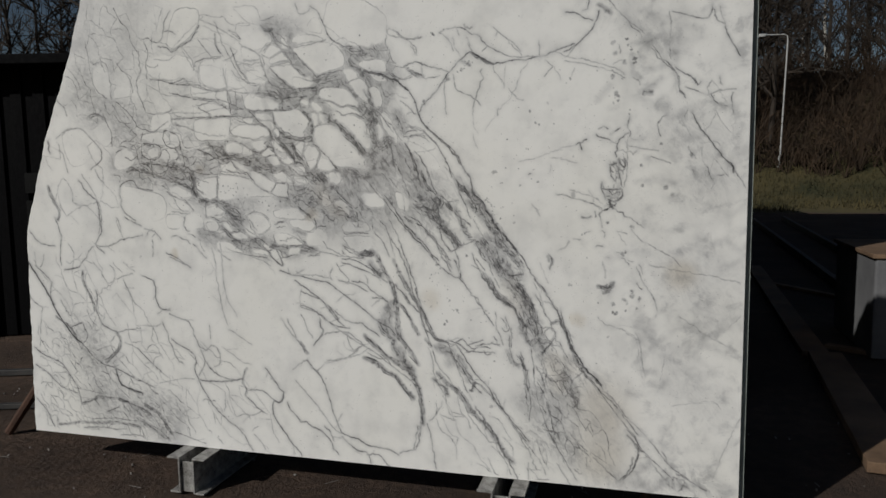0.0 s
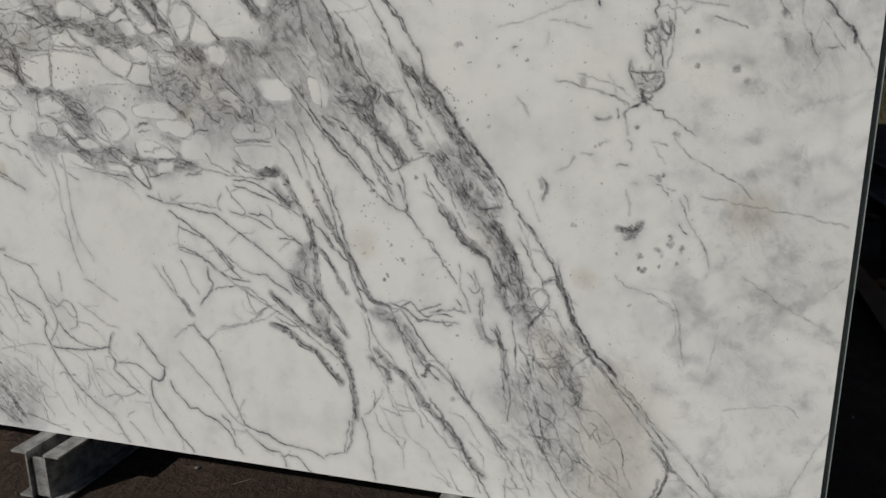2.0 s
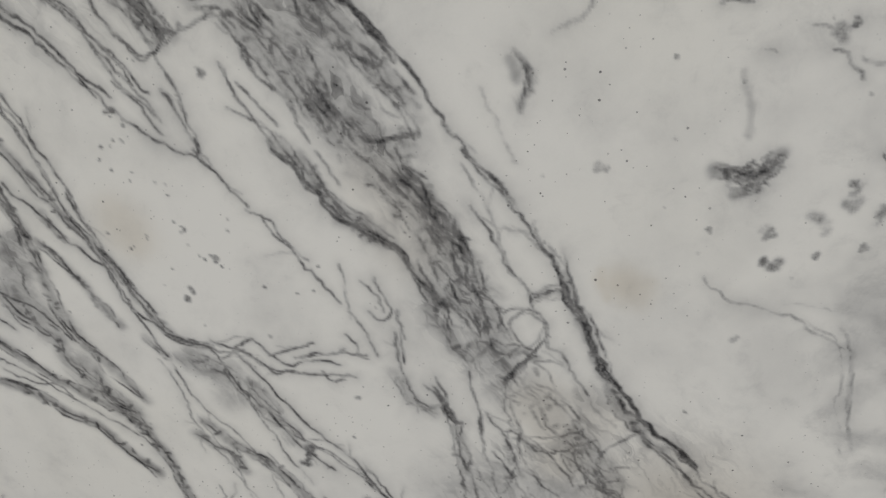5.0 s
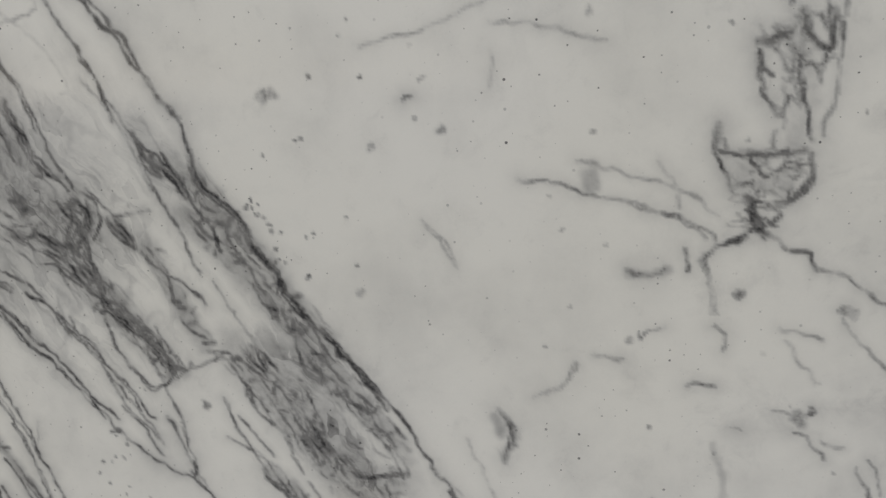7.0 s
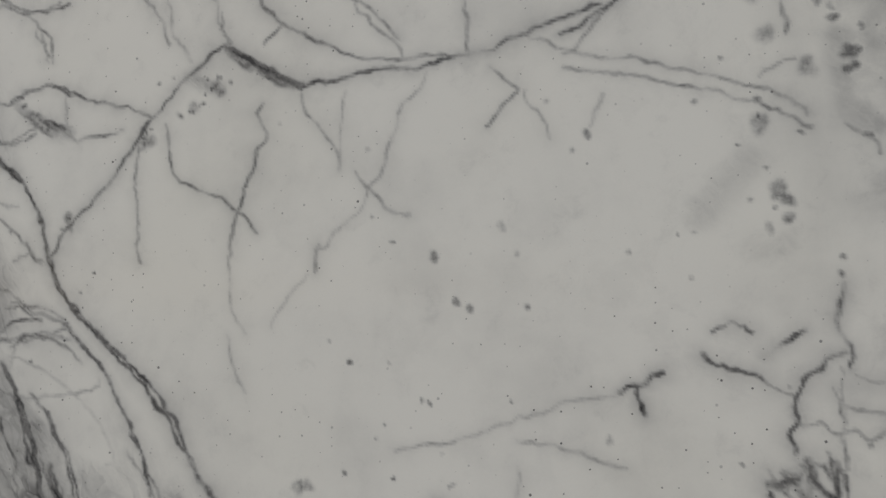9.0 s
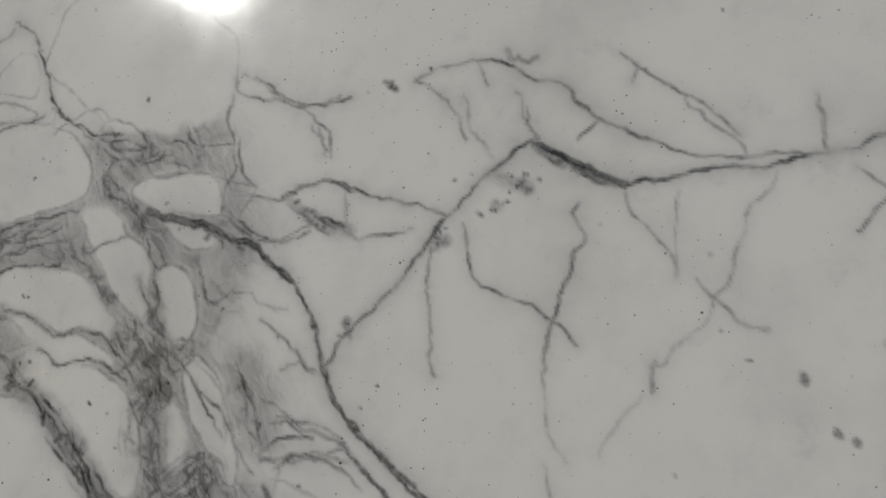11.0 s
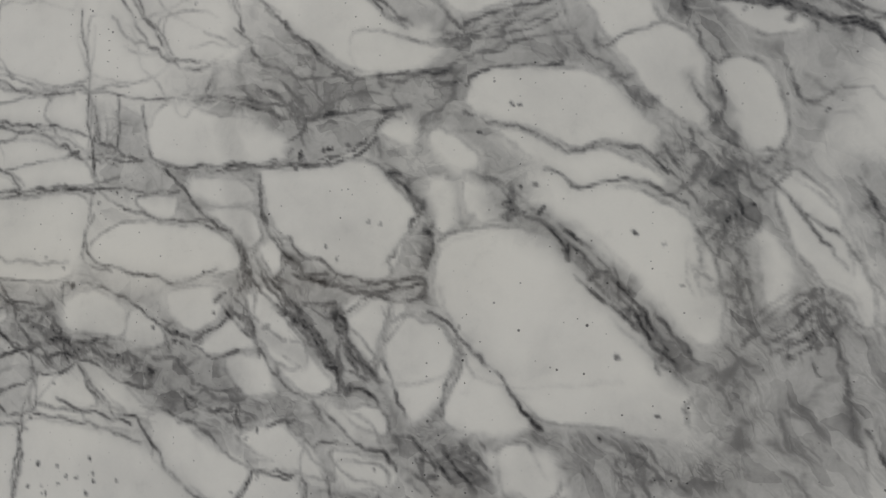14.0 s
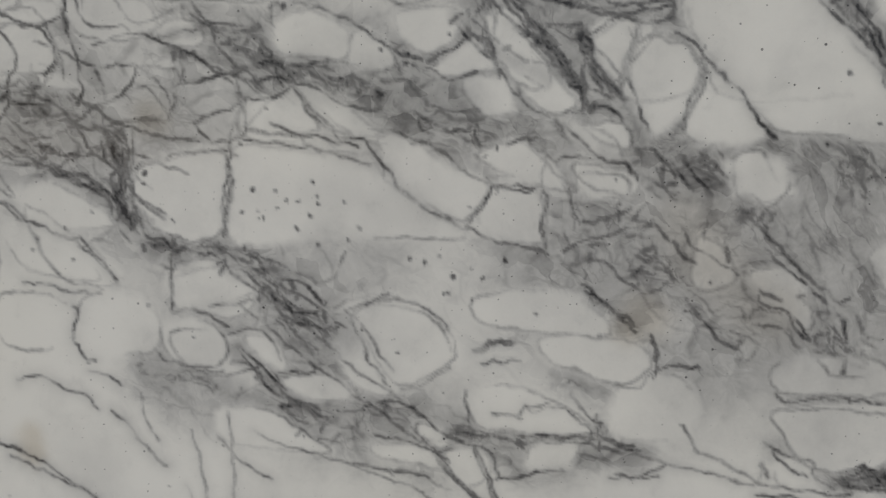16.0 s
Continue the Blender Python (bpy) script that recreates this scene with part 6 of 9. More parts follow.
vein(1.5, .42, (-111.9, 82.6), (-108.7, 85.2), (-104.1, 87.8))
vein(1.5, .42, (-52.8, 104.4), (-51.7, 99.8), (-51.4, 92.8), (-50.4, 85.7), (-49.4, 79.9))
vein(1.5, .42, (-49.4, 79.9), (-48.6, 76.3), (-47.2, 72.8))
vein(1.5, .42, (-56, 72.4), (-55.7, 68.9), (-55.8, 66.5))
vein(1.5, .56, (7.1, 65), (9, 64.4), (11.5, 66.4))
vein(1.8, .70, (36.4, 38.7), (35.6, 35.3), (34.4, 29.5), (33.2, 26.6))
vein(2, .70, (33.2, 26.6), (29.7, 26.1), (26.8, 24.9))
vein(2, .84, (26.8, 24.2), (22.6, 25.6), (17.9, 26.4), (13.2, 26.8), (9.6, 28.8), (6, 29.7), (2.4, 31.2))
vein(2, .77, (2.4, 31.2), (0.8, 34.6), (-1, 39.1), (-2.1, 43.7), (-3.6, 48.3), (-5.4, 52.8), (-7.3, 55.5), (-9.7, 56.7))
vein(2, .56, (-9.7, 56.7), (-11.4, 59.4), (-13.4, 59.3))
vein(1.3, .42, (-7.8, 55.7), (-4, 58.7), (-0.3, 60), (4.6, 61.5), (8.3, 63.3), (10.7, 65.2))
vein(1.5, .59, (-17.2, 51.3), (-14.3, 48), (-10.7, 44.3), (-7.1, 40.5), (-4.3, 36.5), (-1.7, 33.2), (1.2, 31.1), (4.1, 30.2))
vein(3, .91, (-30.6, 55.4), (-27.6, 51.8), (-25, 48.7), (-22.5, 45.8))
vein(4, .70, (-22.5, 45.8), (-23.4, 43.3), (-24.8, 41.6), (-27.3, 41.9))
lace(7, .56, (-39.2, 54.9), (-40.7, 51.7), (-41.3, 48.5), (-39.6, 45.8), (-40.3, 43.3))
vein(2, .84, (-40.3, 43.3), (-37.8, 41.1), (-35.3, 38.9), (-32.8, 36.6))
vein(2, .63, (-38.9, 45.8), (-34.9, 46.1), (-31, 45.2), (-28.6, 43), (-26, 41.9))
vein(2.2, .84, (-27.3, 41.9), (-28, 38.2), (-27.1, 34.7), (-24.7, 31.3), (-22, 27.9), (-19.6, 24.5), (-15.5, 20.1))
vein(2, .84, (-21.4, 41.8), (-19.3, 38.2), (-16.1, 35.1), (-11.7, 33.1), (-8.2, 31.5), (-5.1, 29.9), (-2.7, 27.3), (-1.1, 23.9))
vein(2, .70, (-4.9, 33), (-2.5, 30.8), (-1.4, 27.4))
vein(2, .56, (-1.1, 23.9), (0.8, 21.7))
vein(2, .84, (2.3, 29.6), (5.4, 26.8), (8.7, 24.3), (13.1, 23.6), (14.6, 20))
vein(1.8, .70, (13, 22.9), (17.8, 23.3), (20.6, 20.6), (22.9, 18.5))
vein(1.2, .42, (-48.6, 62), (-44.7, 59.8), (-40.9, 57.2), (-37, 56.7))
vein(1.2, .42, (-46.8, 70.5), (-44.2, 69.9), (-40.4, 67.2), (-36.6, 65))
vein(1.5, .42, (-37.2, 26.6), (-34.7, 24.4), (-32.2, 20.9))
vein(1.5, .42, (-54.8, 23.8), (-52.2, 21.5))
vein(2.5, .49, (-39.4, 34.9), (-35.4, 35.9), (-33.5, 37.1))
vein(2.5, .70, (-93.4, 203.1), (-91, 198.4), (-88, 195.3), (-86, 192.4), (-85.7, 189), (-83.7, 186), (-82, 183.1))
vein(2.5, .56, (-108.6, 190.5), (-107.6, 184.7), (-106.8, 177.7), (-105.8, 173), (-103.2, 169.3), (-99.2, 166.8))
vein(2, .49, (-105.1, 181), (-100.8, 182), (-98.1, 179.5), (-97.3, 172.5), (-97.7, 166.8))
vein(2, .56, (-93.8, 181.6), (-91.3, 178), (-87.3, 175.5), (-87, 172), (-86.4, 168.6))
vein(1.5, .49, (-94.9, 166.7), (-89.3, 167.1), (-87.2, 168.6))
vein(2, .63, (-82.6, 183.2), (-82.2, 177.5), (-83.9, 173), (-83.7, 168.5), (-81.3, 162.6), (-80.7, 160.3))
vein(1.8, .56, (-80.7, 160.3), (-76.1, 159.7), (-70.7, 159.9), (-68.4, 161.4))
vein(2, .63, (-79.5, 188.6), (-77.9, 184), (-79.3, 179.6), (-79.2, 173.9))
vein(2, .56, (-80.7, 189.8), (-77.5, 190.1), (-75.4, 188.4), (-71.3, 189.2), (-69.6, 195.7), (-66.6, 199.9))
vein(1.5, .56, (-69.8, 192.4), (-67.1, 192.3), (-64.6, 191))
vein(2, .84, (-72.9, 186.6), (-68.9, 185.7), (-66.4, 184), (-62.3, 186), (-58.2, 187.9), (-55.5, 190.8), (-53.5, 193.5))
vein(1.5, .56, (-79.3, 179.6), (-76.1, 178.3), (-73.4, 179.3))
vein(1.2, .42, (-74.6, 181.6), (-69.2, 180.8), (-65.1, 183.3))
vein(2, .77, (-77.8, 173.4), (-72.4, 173.1), (-68.5, 171.8), (-64.5, 172.5), (-61.8, 173.1), (-60.1, 171.4))
vein(1.8, .70, (-68.5, 171.6), (-61.9, 170.8), (-55.4, 170.1), (-50.4, 168), (-44, 167.3))
vein(1.8, .70, (-67.5, 167.7), (-60.9, 165.8), (-53.1, 164.8), (-45.5, 163.8), (-40.5, 162.1), (-35.5, 159.7))
vein(2.2, .91, (-68.2, 157.1), (-61.5, 157.3), (-53.6, 157.5), (-45.8, 157.4), (-38.2, 157.6))
vein(1.8, .63, (-57.1, 176.1), (-56.2, 179), (-52.2, 180.3), (-44.5, 180.5))
vein(1.5, .49, (-61.8, 185.3), (-58.6, 181.8), (-56.3, 177.6))
vein(2.2, .63, (-46.5, 189.8), (-46.3, 185.4), (-44.4, 182))
vein(2, .70, (-40.2, 190.4), (-37, 189.1), (-35.3, 186.9))
vein(2, .70, (-40, 183.9), (-38.2, 179.5), (-36, 175), (-33.6, 171.6))
vein(2, .56, (-126.4, 170.4), (-124.7, 166.8), (-121.9, 164.3), (-120.5, 160.6))
vein(3, .49, (-119.9, 177.2), (-117.1, 175.9), (-114.5, 172.2), (-113.5, 167.5))
lace(12, .69, (-109.8, 159.1), (-106.8, 160.8), (-104, 160.3), (-101.2, 158.8))
vein(2.5, .84, (-101.3, 158.3), (-99.5, 155.2), (-98.4, 151.6), (-98.4, 147.4))
vein(2, .63, (-126.7, 151.3), (-122, 154.2), (-117.5, 155.1), (-113.1, 154.4), (-110.4, 152), (-106.4, 148.3), (-104.3, 145.9))
vein(2, .70, (-104.3, 145.9), (-104, 142.3), (-106.5, 140), (-110.2, 137.7))
vein(2, .56, (-125.7, 146.4), (-123.8, 143.9), (-123.2, 140.3), (-122.1, 136.6))
vein(4, .77, (-131.3, 150.2), (-131.2, 145.3))
vein(2.5, .70, (-97.1, 164.4), (-95.3, 162), (-93.6, 158.5), (-91, 156.1), (-88.9, 154.1))
vein(2.2, .70, (-95, 165.5), (-90.5, 161.8), (-87.2, 158.2), (-84.7, 154.7), (-81.2, 153), (-76.6, 152.6), (-73.7, 154.3), (-70.1, 156.5))
vein(2.5, .84, (-82.9, 152.3), (-83.8, 147.7), (-83.6, 143), (-84.6, 137.2))
vein(2, .84, (-83.3, 147.7), (-80.5, 147.6), (-75.6, 146.8), (-74.4, 144.5), (-76.6, 141.3), (-81, 141.4), (-83.6, 143))
vein(2, .84, (-73.3, 149.7), (-72.5, 152.7), (-69.8, 152.4), (-66.4, 150.7), (-65.3, 147.2), (-68.1, 145.7), (-71.6, 146.7), (-73.3, 149.7))
vein(2, .84, (-74.4, 144.5), (-72.5, 145.1), (-70.5, 142.8), (-71.5, 139.3))
vein(2, .84, (-70.3, 145.7), (-67.6, 145), (-66.4, 142.7), (-67.4, 140.4))
vein(3, .84, (-65.3, 147.2), (-64.5, 143.8), (-63.9, 140.3), (-64.1, 138))
vein(1.8, .70, (-88.3, 154.8), (-86.3, 151.3), (-89.3, 149))
vein(1.8, .70, (-89.9, 147.9), (-87.2, 146.6), (-86.1, 143.1), (-89.3, 140.8), (-92, 142.5))
vein(3, .84, (-96.7, 144.5), (-93.8, 145.6))
lace(10, .81, (-91.7, 136.4), (-88.8, 136.8), (-86, 137.2), (-83.2, 136.5), (-80.8, 135.5))
lace(12, .69, (-83.9, 139.6), (-78.9, 139.5), (-74.9, 138.2), (-71.3, 138.4), (-67.6, 137.4))
lace(12, .62, (-81.4, 135.5), (-77.9, 134.3), (-73.8, 133.3), (-69.8, 132.3), (-65.7, 132.8), (-61.7, 133.4))
lace(14, .69, (-60.2, 135.7), (-59.3, 132.7), (-59.8, 129.9), (-58.1, 126.4), (-55.6, 124.1))
lace(14, .69, (-55.6, 124.1), (-51.7, 123.4), (-47.9, 121.6), (-44.1, 119.3), (-40.3, 117), (-36.6, 115.6))
vein(2, .84, (-96.1, 126.7), (-95.5, 130.3), (-92.8, 132.2), (-89.1, 132.6), (-87.3, 130.2), (-83.8, 129), (-79.7, 128.5))
vein(2, .77, (-96.1, 126.7), (-95.5, 123.1), (-94.4, 119.5), (-91.1, 117.1), (-89, 115.5))
vein(1.5, .63, (-81.5, 133.7), (-79.5, 131.3), (-79.6, 128.9))
vein(2.5, .70, (-98.9, 135.1), (-95.5, 134.6), (-95.7, 132.2))
vein(2.5, .91, (-116.5, 132.9), (-113.8, 129.3), (-110.6, 126.1), (-107.9, 123.7), (-107.3, 119.5), (-106.9, 114.7))
lace(8, .75, (-133.2, 130.7), (-132, 127), (-130.2, 123.3), (-128.1, 119.6), (-129.1, 115.9))
vein(2, .56, (-107.9, 137.6), (-106.1, 134), (-104, 131.6))
vein(1.8, .63, (-62.4, 143.7), (-58.3, 144.8), (-54.4, 144), (-50.6, 141.6), (-48.1, 140), (-47.1, 135.5), (-50.3, 134.4))
lace(9, .62, (-56.5, 144.7), (-51.7, 145.1), (-47.9, 143.8), (-44.1, 142.2), (-39.1, 140.7), (-34.5, 139.7))
vein(1.5, .56, (-48.4, 134.3), (-49.2, 129.8), (-49, 125.2))
vein(2, .63, (-44.4, 136.5), (-40.6, 135.4), (-35.6, 134.2))
cloud(60, .16, (-103.3, 202.7), (-105.6, 191.4), (-105.2, 179.9))
cloud(70, .16, (-84, 201.2), (-87.4, 192.5))
cloud(40, .18, (-102.2, 164.6), (-95.4, 160.9), (-88.8, 154.8))
vein(2.2, .91, (90.3, 174.5), (94.2, 176.9), (97, 179.1), (99.4, 181.8), (100.7, 184.5), (101.6, 187.2))
vein(3, .84, (90.3, 187.7), (93.2, 187.5), (96, 185.8), (99.4, 184.2))
vein(2.5, .70, (96, 187.6), (97.9, 188.4), (98.2, 191.2))
lace(10, .62, (101.6, 189.4), (103.5, 188), (105.7, 186.3))
cloud(22, .2, (110, 185.1), (115.5, 179.8), (119.2, 175.3), (123.4, 169.5))
vein(3, .63, (119.2, 175.3), (122, 171.1), (124.2, 168.8), (126.6, 165.7), (127.9, 162.5))
vein(2, .49, (109.1, 185.2), (112.8, 182.3), (116.5, 178.8))
vein(1.8, .70, (125.3, 185.4), (128.8, 184.3), (132.4, 183.1), (136.7, 182.8), (137.8, 186.3))
vein(2, .49, (124.4, 185.5), (124.9, 180), (124.6, 174.6), (125.2, 170))
vein(2, .84, (141.6, 179.2), (142.9, 176.1), (144.7, 173), (146.4, 170))
vein(2, .56, (137.8, 185.4), (139.3, 181.7), (141.4, 180.3))
vein(1.8, .49, (140, 186.1), (140.7, 182.5), (141.9, 178.8))
vein(2.2, .84, (126.5, 167.2), (129.2, 165.2), (131.9, 163.8), (133.2, 161.7))
vein(3, .70, (132.8, 163.2), (133.7, 161.3), (134.6, 162.2))
vein(3, .63, (127.9, 162.5), (128.4, 159.7), (129.4, 157.5))
vein(2, .63, (130.2, 160.5), (133.8, 159.1), (137.3, 157.8), (140.7, 159.1), (145.4, 159.5))
vein(2, .70, (140.6, 163.7), (141, 160.9))
vein(2.5, .70, (138.1, 158.3), (139.1, 155.6), (140.8, 154.6), (142.9, 154.1))
vein(2, .56, (144.5, 158.1), (144.3, 155.3), (144.9, 151.7))
vein(2.5, .98, (132.2, 152.2), (133.6, 149.4), (135.3, 146.5), (137.6, 143.7), (139.4, 141.2), (141.2, 139), (143.4, 136.1), (145.2, 133.9))
vein(4, .84, (143, 136.5), (145.2, 133.9), (145.8, 132.4))
vein(1.5, .42, (145.7, 133.3), (147.6, 130), (149, 127.7))
vein(3, .49, (127.7, 151.4), (128.7, 148.6), (130.5, 147.6))
vein(2, .63, (121.4, 149.8), (121.5, 147), (122.4, 144.7))
vein(1.5, .49, (121.5, 149.2), (122.7, 151), (124.1, 151.6))
cloud(26, .2, (125.3, 139.3), (128, 138.1))
vein(2.5, .56, (131.1, 141.1), (132.4, 139.2), (133.7, 137.3))
vein(1.5, .49, (118.9, 138.2), (122.6, 136.9), (125.3, 135.9))
vein(1.2, .42, (111.1, 142.5), (115.2, 141.1), (121.6, 140))
vein(2, .56, (132.6, 133.5), (133.5, 131.7))
vein(2, .56, (136.9, 135.3), (137.9, 132.5), (139.2, 129.7))
vein(2, .49, (140.2, 131.2), (142.7, 131.5))
vein(2, .49, (138.6, 126.9), (139.7, 128.8))
vein(1, .35, (90.4, 171.4), (96.1, 170.3), (101.8, 168.5), (107.4, 166.7), (110.2, 164.7))
specks(.7, (106.5, 166, 2.5), (108.3, 157.3, 4), (116.7, 159.3, 6), (112.2, 152.4, 3), (115.7, 145.4, 2.5), (116.6, 143.9, 2.2), (113.9, 169.7, 5), (110.8, 177.3, 4), (111.4, 175.4, 4), (112.7, 173.9, 4), (116, 135.5, 6), (116.6, 128.1, 5))
lace(12, .75, (19, 102.8), (21.8, 97.1), (24.7, 92.1), (26.4, 87.1), (26.9, 81.1), (27.2, 75), (29, 69.8), (32, 65.4), (35, 60.9))
lace(12, .88, (13.5, 70.9), (18.2, 66.9), (22.9, 63), (27.7, 60.3), (31.6, 57.4), (34.2, 53.7), (35.6, 49), (36.4, 44.2), (36.4, 37.6))
lace(10, .69, (26, 100.9), (28.4, 95.9), (30.9, 91.7), (33.8, 86.7), (37, 81.7), (39.5, 75.9), (42.5, 71.6), (47, 69.7))
vein(2, .70, (47.1, 71.2), (50.1, 70.4), (52.4, 71.6), (54.6, 69.6), (56.8, 68), (59.7, 69.3), (63.4, 68.8))
vein(1.5, .56, (54.6, 69.6), (57.5, 70.6), (60.5, 71.9))
lace(14, .81, (42.8, 57.8), (46.6, 54.2), (50.4, 51.5), (53.4, 47.9), (56.4, 43.5), (60.2, 40), (63.2, 36.4), (65.5, 33.4), (68.5, 29), (71.5, 25.4))
vein(2, .91, (50.8, 68.5), (53.7, 64.2), (56.6, 59.9), (59.6, 56.4), (62.6, 53.6), (64.8, 49.2), (67.7, 45.7), (70.7, 42.1), (73.7, 38.6), (77.4, 34.4))
vein(2, .49, (44.5, 46.8), (43.1, 43.1), (41.4, 40.8), (38.9, 38.8))
vein(2, .63, (38.1, 37.9), (39.5, 33), (40.2, 28.1), (41.5, 19.7))
vein(2, .70, (34.4, 36.5), (33.7, 32.2), (32.6, 27))
specks(.9, (56.9, 54.6, 5), (56.9, 53.8, 4))
lace(22, .62, (55.6, 123), (60.1, 118.1), (64.7, 112.3), (69.3, 106.8), (74.9, 99.9))
lace(40, .53, (58.7, 109.5), (63.3, 103), (69, 95.5), (74.8, 88.8), (78.7, 80.9), (81.7, 72.7))
lace(50, .50, (82.7, 69.6), (88.8, 62.4), (94.1, 52.8))
lace(16, .62, (50.5, 120.5), (53.1, 115), (55.7, 109.5))
matrix(110, .36, (-15.5, 121.8), (0.7, 122.4), (14.5, 121.2), (23.1, 119.1))
vein(2, .75, (29, 106.6), (31.4, 100.3), (33.7, 94), (35.4, 87.5), (37.9, 80.3), (41, 74.5))
lace(22, .85, (0.1, 154.8), (2.9, 153.4), (5.6, 151.9), (7.7, 149.6), (10.7, 146.5), (13.2, 143.9), (15.1, 141))
lace(12, .85, (-10, 158.5), (-8, 156.6), (-6.4, 154.6), (-6, 152.8), (-6.3, 149.7))
lace(10, .9, (-19.6, 146.7), (-18.2, 145.2), (-16.7, 143.2))
lace(9, .8, (-14.5, 146.4), (-14, 144.4), (-12.9, 141.9), (-10.9, 139.5))
lace(9, .85, (-15.4, 142.3), (-14.3, 140.3), (-13.2, 138.4))
lace(8, .7, (-24.1, 151.4), (-23.4, 148.7), (-23.9, 146.6))
lace(40, .45, (14.4, 160.1), (16.8, 156.7), (18.7, 154), (17.8, 150.3), (18.2, 146.8))
lace(45, .5, (20.9, 143.5), (23, 144.9), (25.2, 145.9), (26.4, 143.8))
matrix(60, .4, (-34.6, 140), (-27.4, 138.9), (-21.9, 138.2))
matrix(30, .36, (-37.8, 161.9), (-30.5, 158.2), (-24.3, 153.7))
matrix(24, .4, (-28.3, 146.4), (-32, 141.8))
matrix(26, .4, (-21, 147.2), (-16.4, 146.8), (-12.7, 147))
matrix(36, .36, (-15.9, 141.2), (-10.9, 139.1))
matrix(50, .36, (16.8, 157.7), (18.7, 152.2), (19.1, 145.1))
specks(.9, (-30.3, 142.7, 1.5), (-31.1, 142.1, 1.5), (-30.4, 142, 1.5), (-33.2, 139.7, 2), (-14.8, 146.1, 1.3), (-13.9, 143.1, 1.5), (-18.2, 160.3, 1.3), (-18.8, 158.6, 1.3), (-15.7, 160.4, 1.3), (-15.6, 159, 1.3), (-13.5, 159.8, 1.3), (-2.9, 144.2, 2))
lace(26, .8, (-4.1, 134.3), (-2.7, 133), (-1.1, 131.5))
lace(14, .75, (-6.4, 133.4), (-5.5, 131.9), (-4.6, 130.3))
vein(2.5, .8, (-15.6, 136.9), (-13.9, 135.4), (-12.3, 134.1), (-10.1, 133.3), (-9.3, 132.6), (-8.4, 131.8))
vein(1.8, .55, (-20.9, 135), (-18.2, 135.4), (-17.4, 134.5), (-17.5, 131.5), (-17.2, 127.2), (-17, 125))
vein(2, .5, (-20.8, 131.2), (-18.6, 130.9), (-17.5, 131))
lace(12, .55, (-15.4, 132.7), (-14.8, 130.5), (-13.9, 128.4), (-13.3, 127.3))
vein(3, .5, (-13.5, 127.3), (-10.9, 128.2), (-8.8, 129.1))
lace(14, .6, (-10.4, 127.9), (-9.3, 129.1), (-8.3, 130.2))
vein(2, .5, (-15.1, 125), (-12.4, 126), (-9.8, 126.9), (-7.1, 127.5))
lace(16, .7, (-9.1, 125.2), (-7.4, 123.9), (-5.8, 123.4))
lace(10, .6, (-5.3, 124), (-4.2, 122.7))
lace(12, .5, (-12.9, 125.1), (-11.8, 124), (-11.5, 123.2))
vein(2, .6, (-13.6, 122), (-12.1, 120.7), (-10.7, 119.3), (-9.3, 118.3), (-7.6, 117.5))
vein(4, .65, (-10.7, 119.3), (-9.3, 118.6), (-8.2, 117.9))
vein(3, .7, (-3.2, 120.5), (-1.8, 118.9))
vein(2, .45, (-4.2, 127.6), (-3.6, 126.3), (-2.2, 125.2), (-1.1, 124.4), (0.6, 123.4), (1.4, 122.9))
vein(2.5, .5, (-0.2, 126.1), (0.4, 125.3), (0.2, 124.5))
lace(14, .9, (1.2, 130.2), (2, 129.1), (1.5, 128.3))
vein(2.2, .8, (1.8, 128.6), (3.1, 127.6), (4.5, 126.3), (5.9, 125), (7.3, 123.7), (8.7, 122.6))
lace(18, .55, (2.2, 129.4), (4.1, 128.4), (4.7, 126.8))
vein(2.5, .65, (3.8, 121.6), (5.7, 120.9))
vein(1.8, .6, (6.6, 119.5), (7.5, 118.5), (8.4, 117.7))
vein(2.5, .65, (-6.2, 116.7), (-6, 115), (-5.9, 113.3))
vein(1.8, .5, (-5.9, 113.3), (-3.6, 114), (-1.4, 113.8))
lace(14, .55, (1.1, 116.5), (2.1, 116.8), (2.7, 116.4))
vein(1.8, .4, (-5.9, 113.3), (-7.3, 111.8), (-9.5, 111.4))
vein(2, .55, (-19.9, 107.7), (-18.8, 108), (-18.5, 108.9), (-17.1, 109.1), (-16, 109.4))
vein(2, .6, (-21, 106.1), (-18.7, 105.8), (-16.4, 105.8), (-14.2, 105.9), (-12, 106.1), (-10.3, 105.9), (-8.6, 105.5), (-6.9, 104.9))
vein(2, .55, (-13.8, 110.1), (-12.1, 108.4), (-10.6, 107.6), (-10.3, 106.2))
lace(8, .45, (-10.6, 107.6), (-10.2, 106.2))
vein(2, .6, (-9, 102.5), (-6.8, 102.8), (-4, 103.6))
matrix(22, .4, (-19.5, 104.7), (-18, 103))
matrix(25, .32, (-11.9, 105.5), (-9.7, 105.3))
vein(1.5, .45, (-3.2, 108.3), (-2.1, 106.9), (-0.9, 105.2))
vein(2, .5, (-1.4, 105.2), (0.8, 104.5), (3.1, 103.4), (5.3, 102.4), (8.1, 101.7), (10.8, 101.9), (13.5, 101.6))
vein(2.2, .6, (5.8, 106.2), (7.8, 105.5), (10, 104.7), (10.9, 103.1), (11.8, 102.2))
vein(2.5, .55, (4.9, 104.4), (6.1, 102.8))
lace(26, .55, (8.5, 122.6), (9.7, 120.5), (11.4, 118.9), (12.3, 116.7), (14.3, 115.7))
lace(30, .6, (10.5, 134.4), (12.2, 132.9), (13.8, 131.3))
lace(30, .45, (10.5, 134.9), (12.6, 133.4))
vein(2, .45, (9, 116), (11.1, 115.6), (13.8, 115.4))
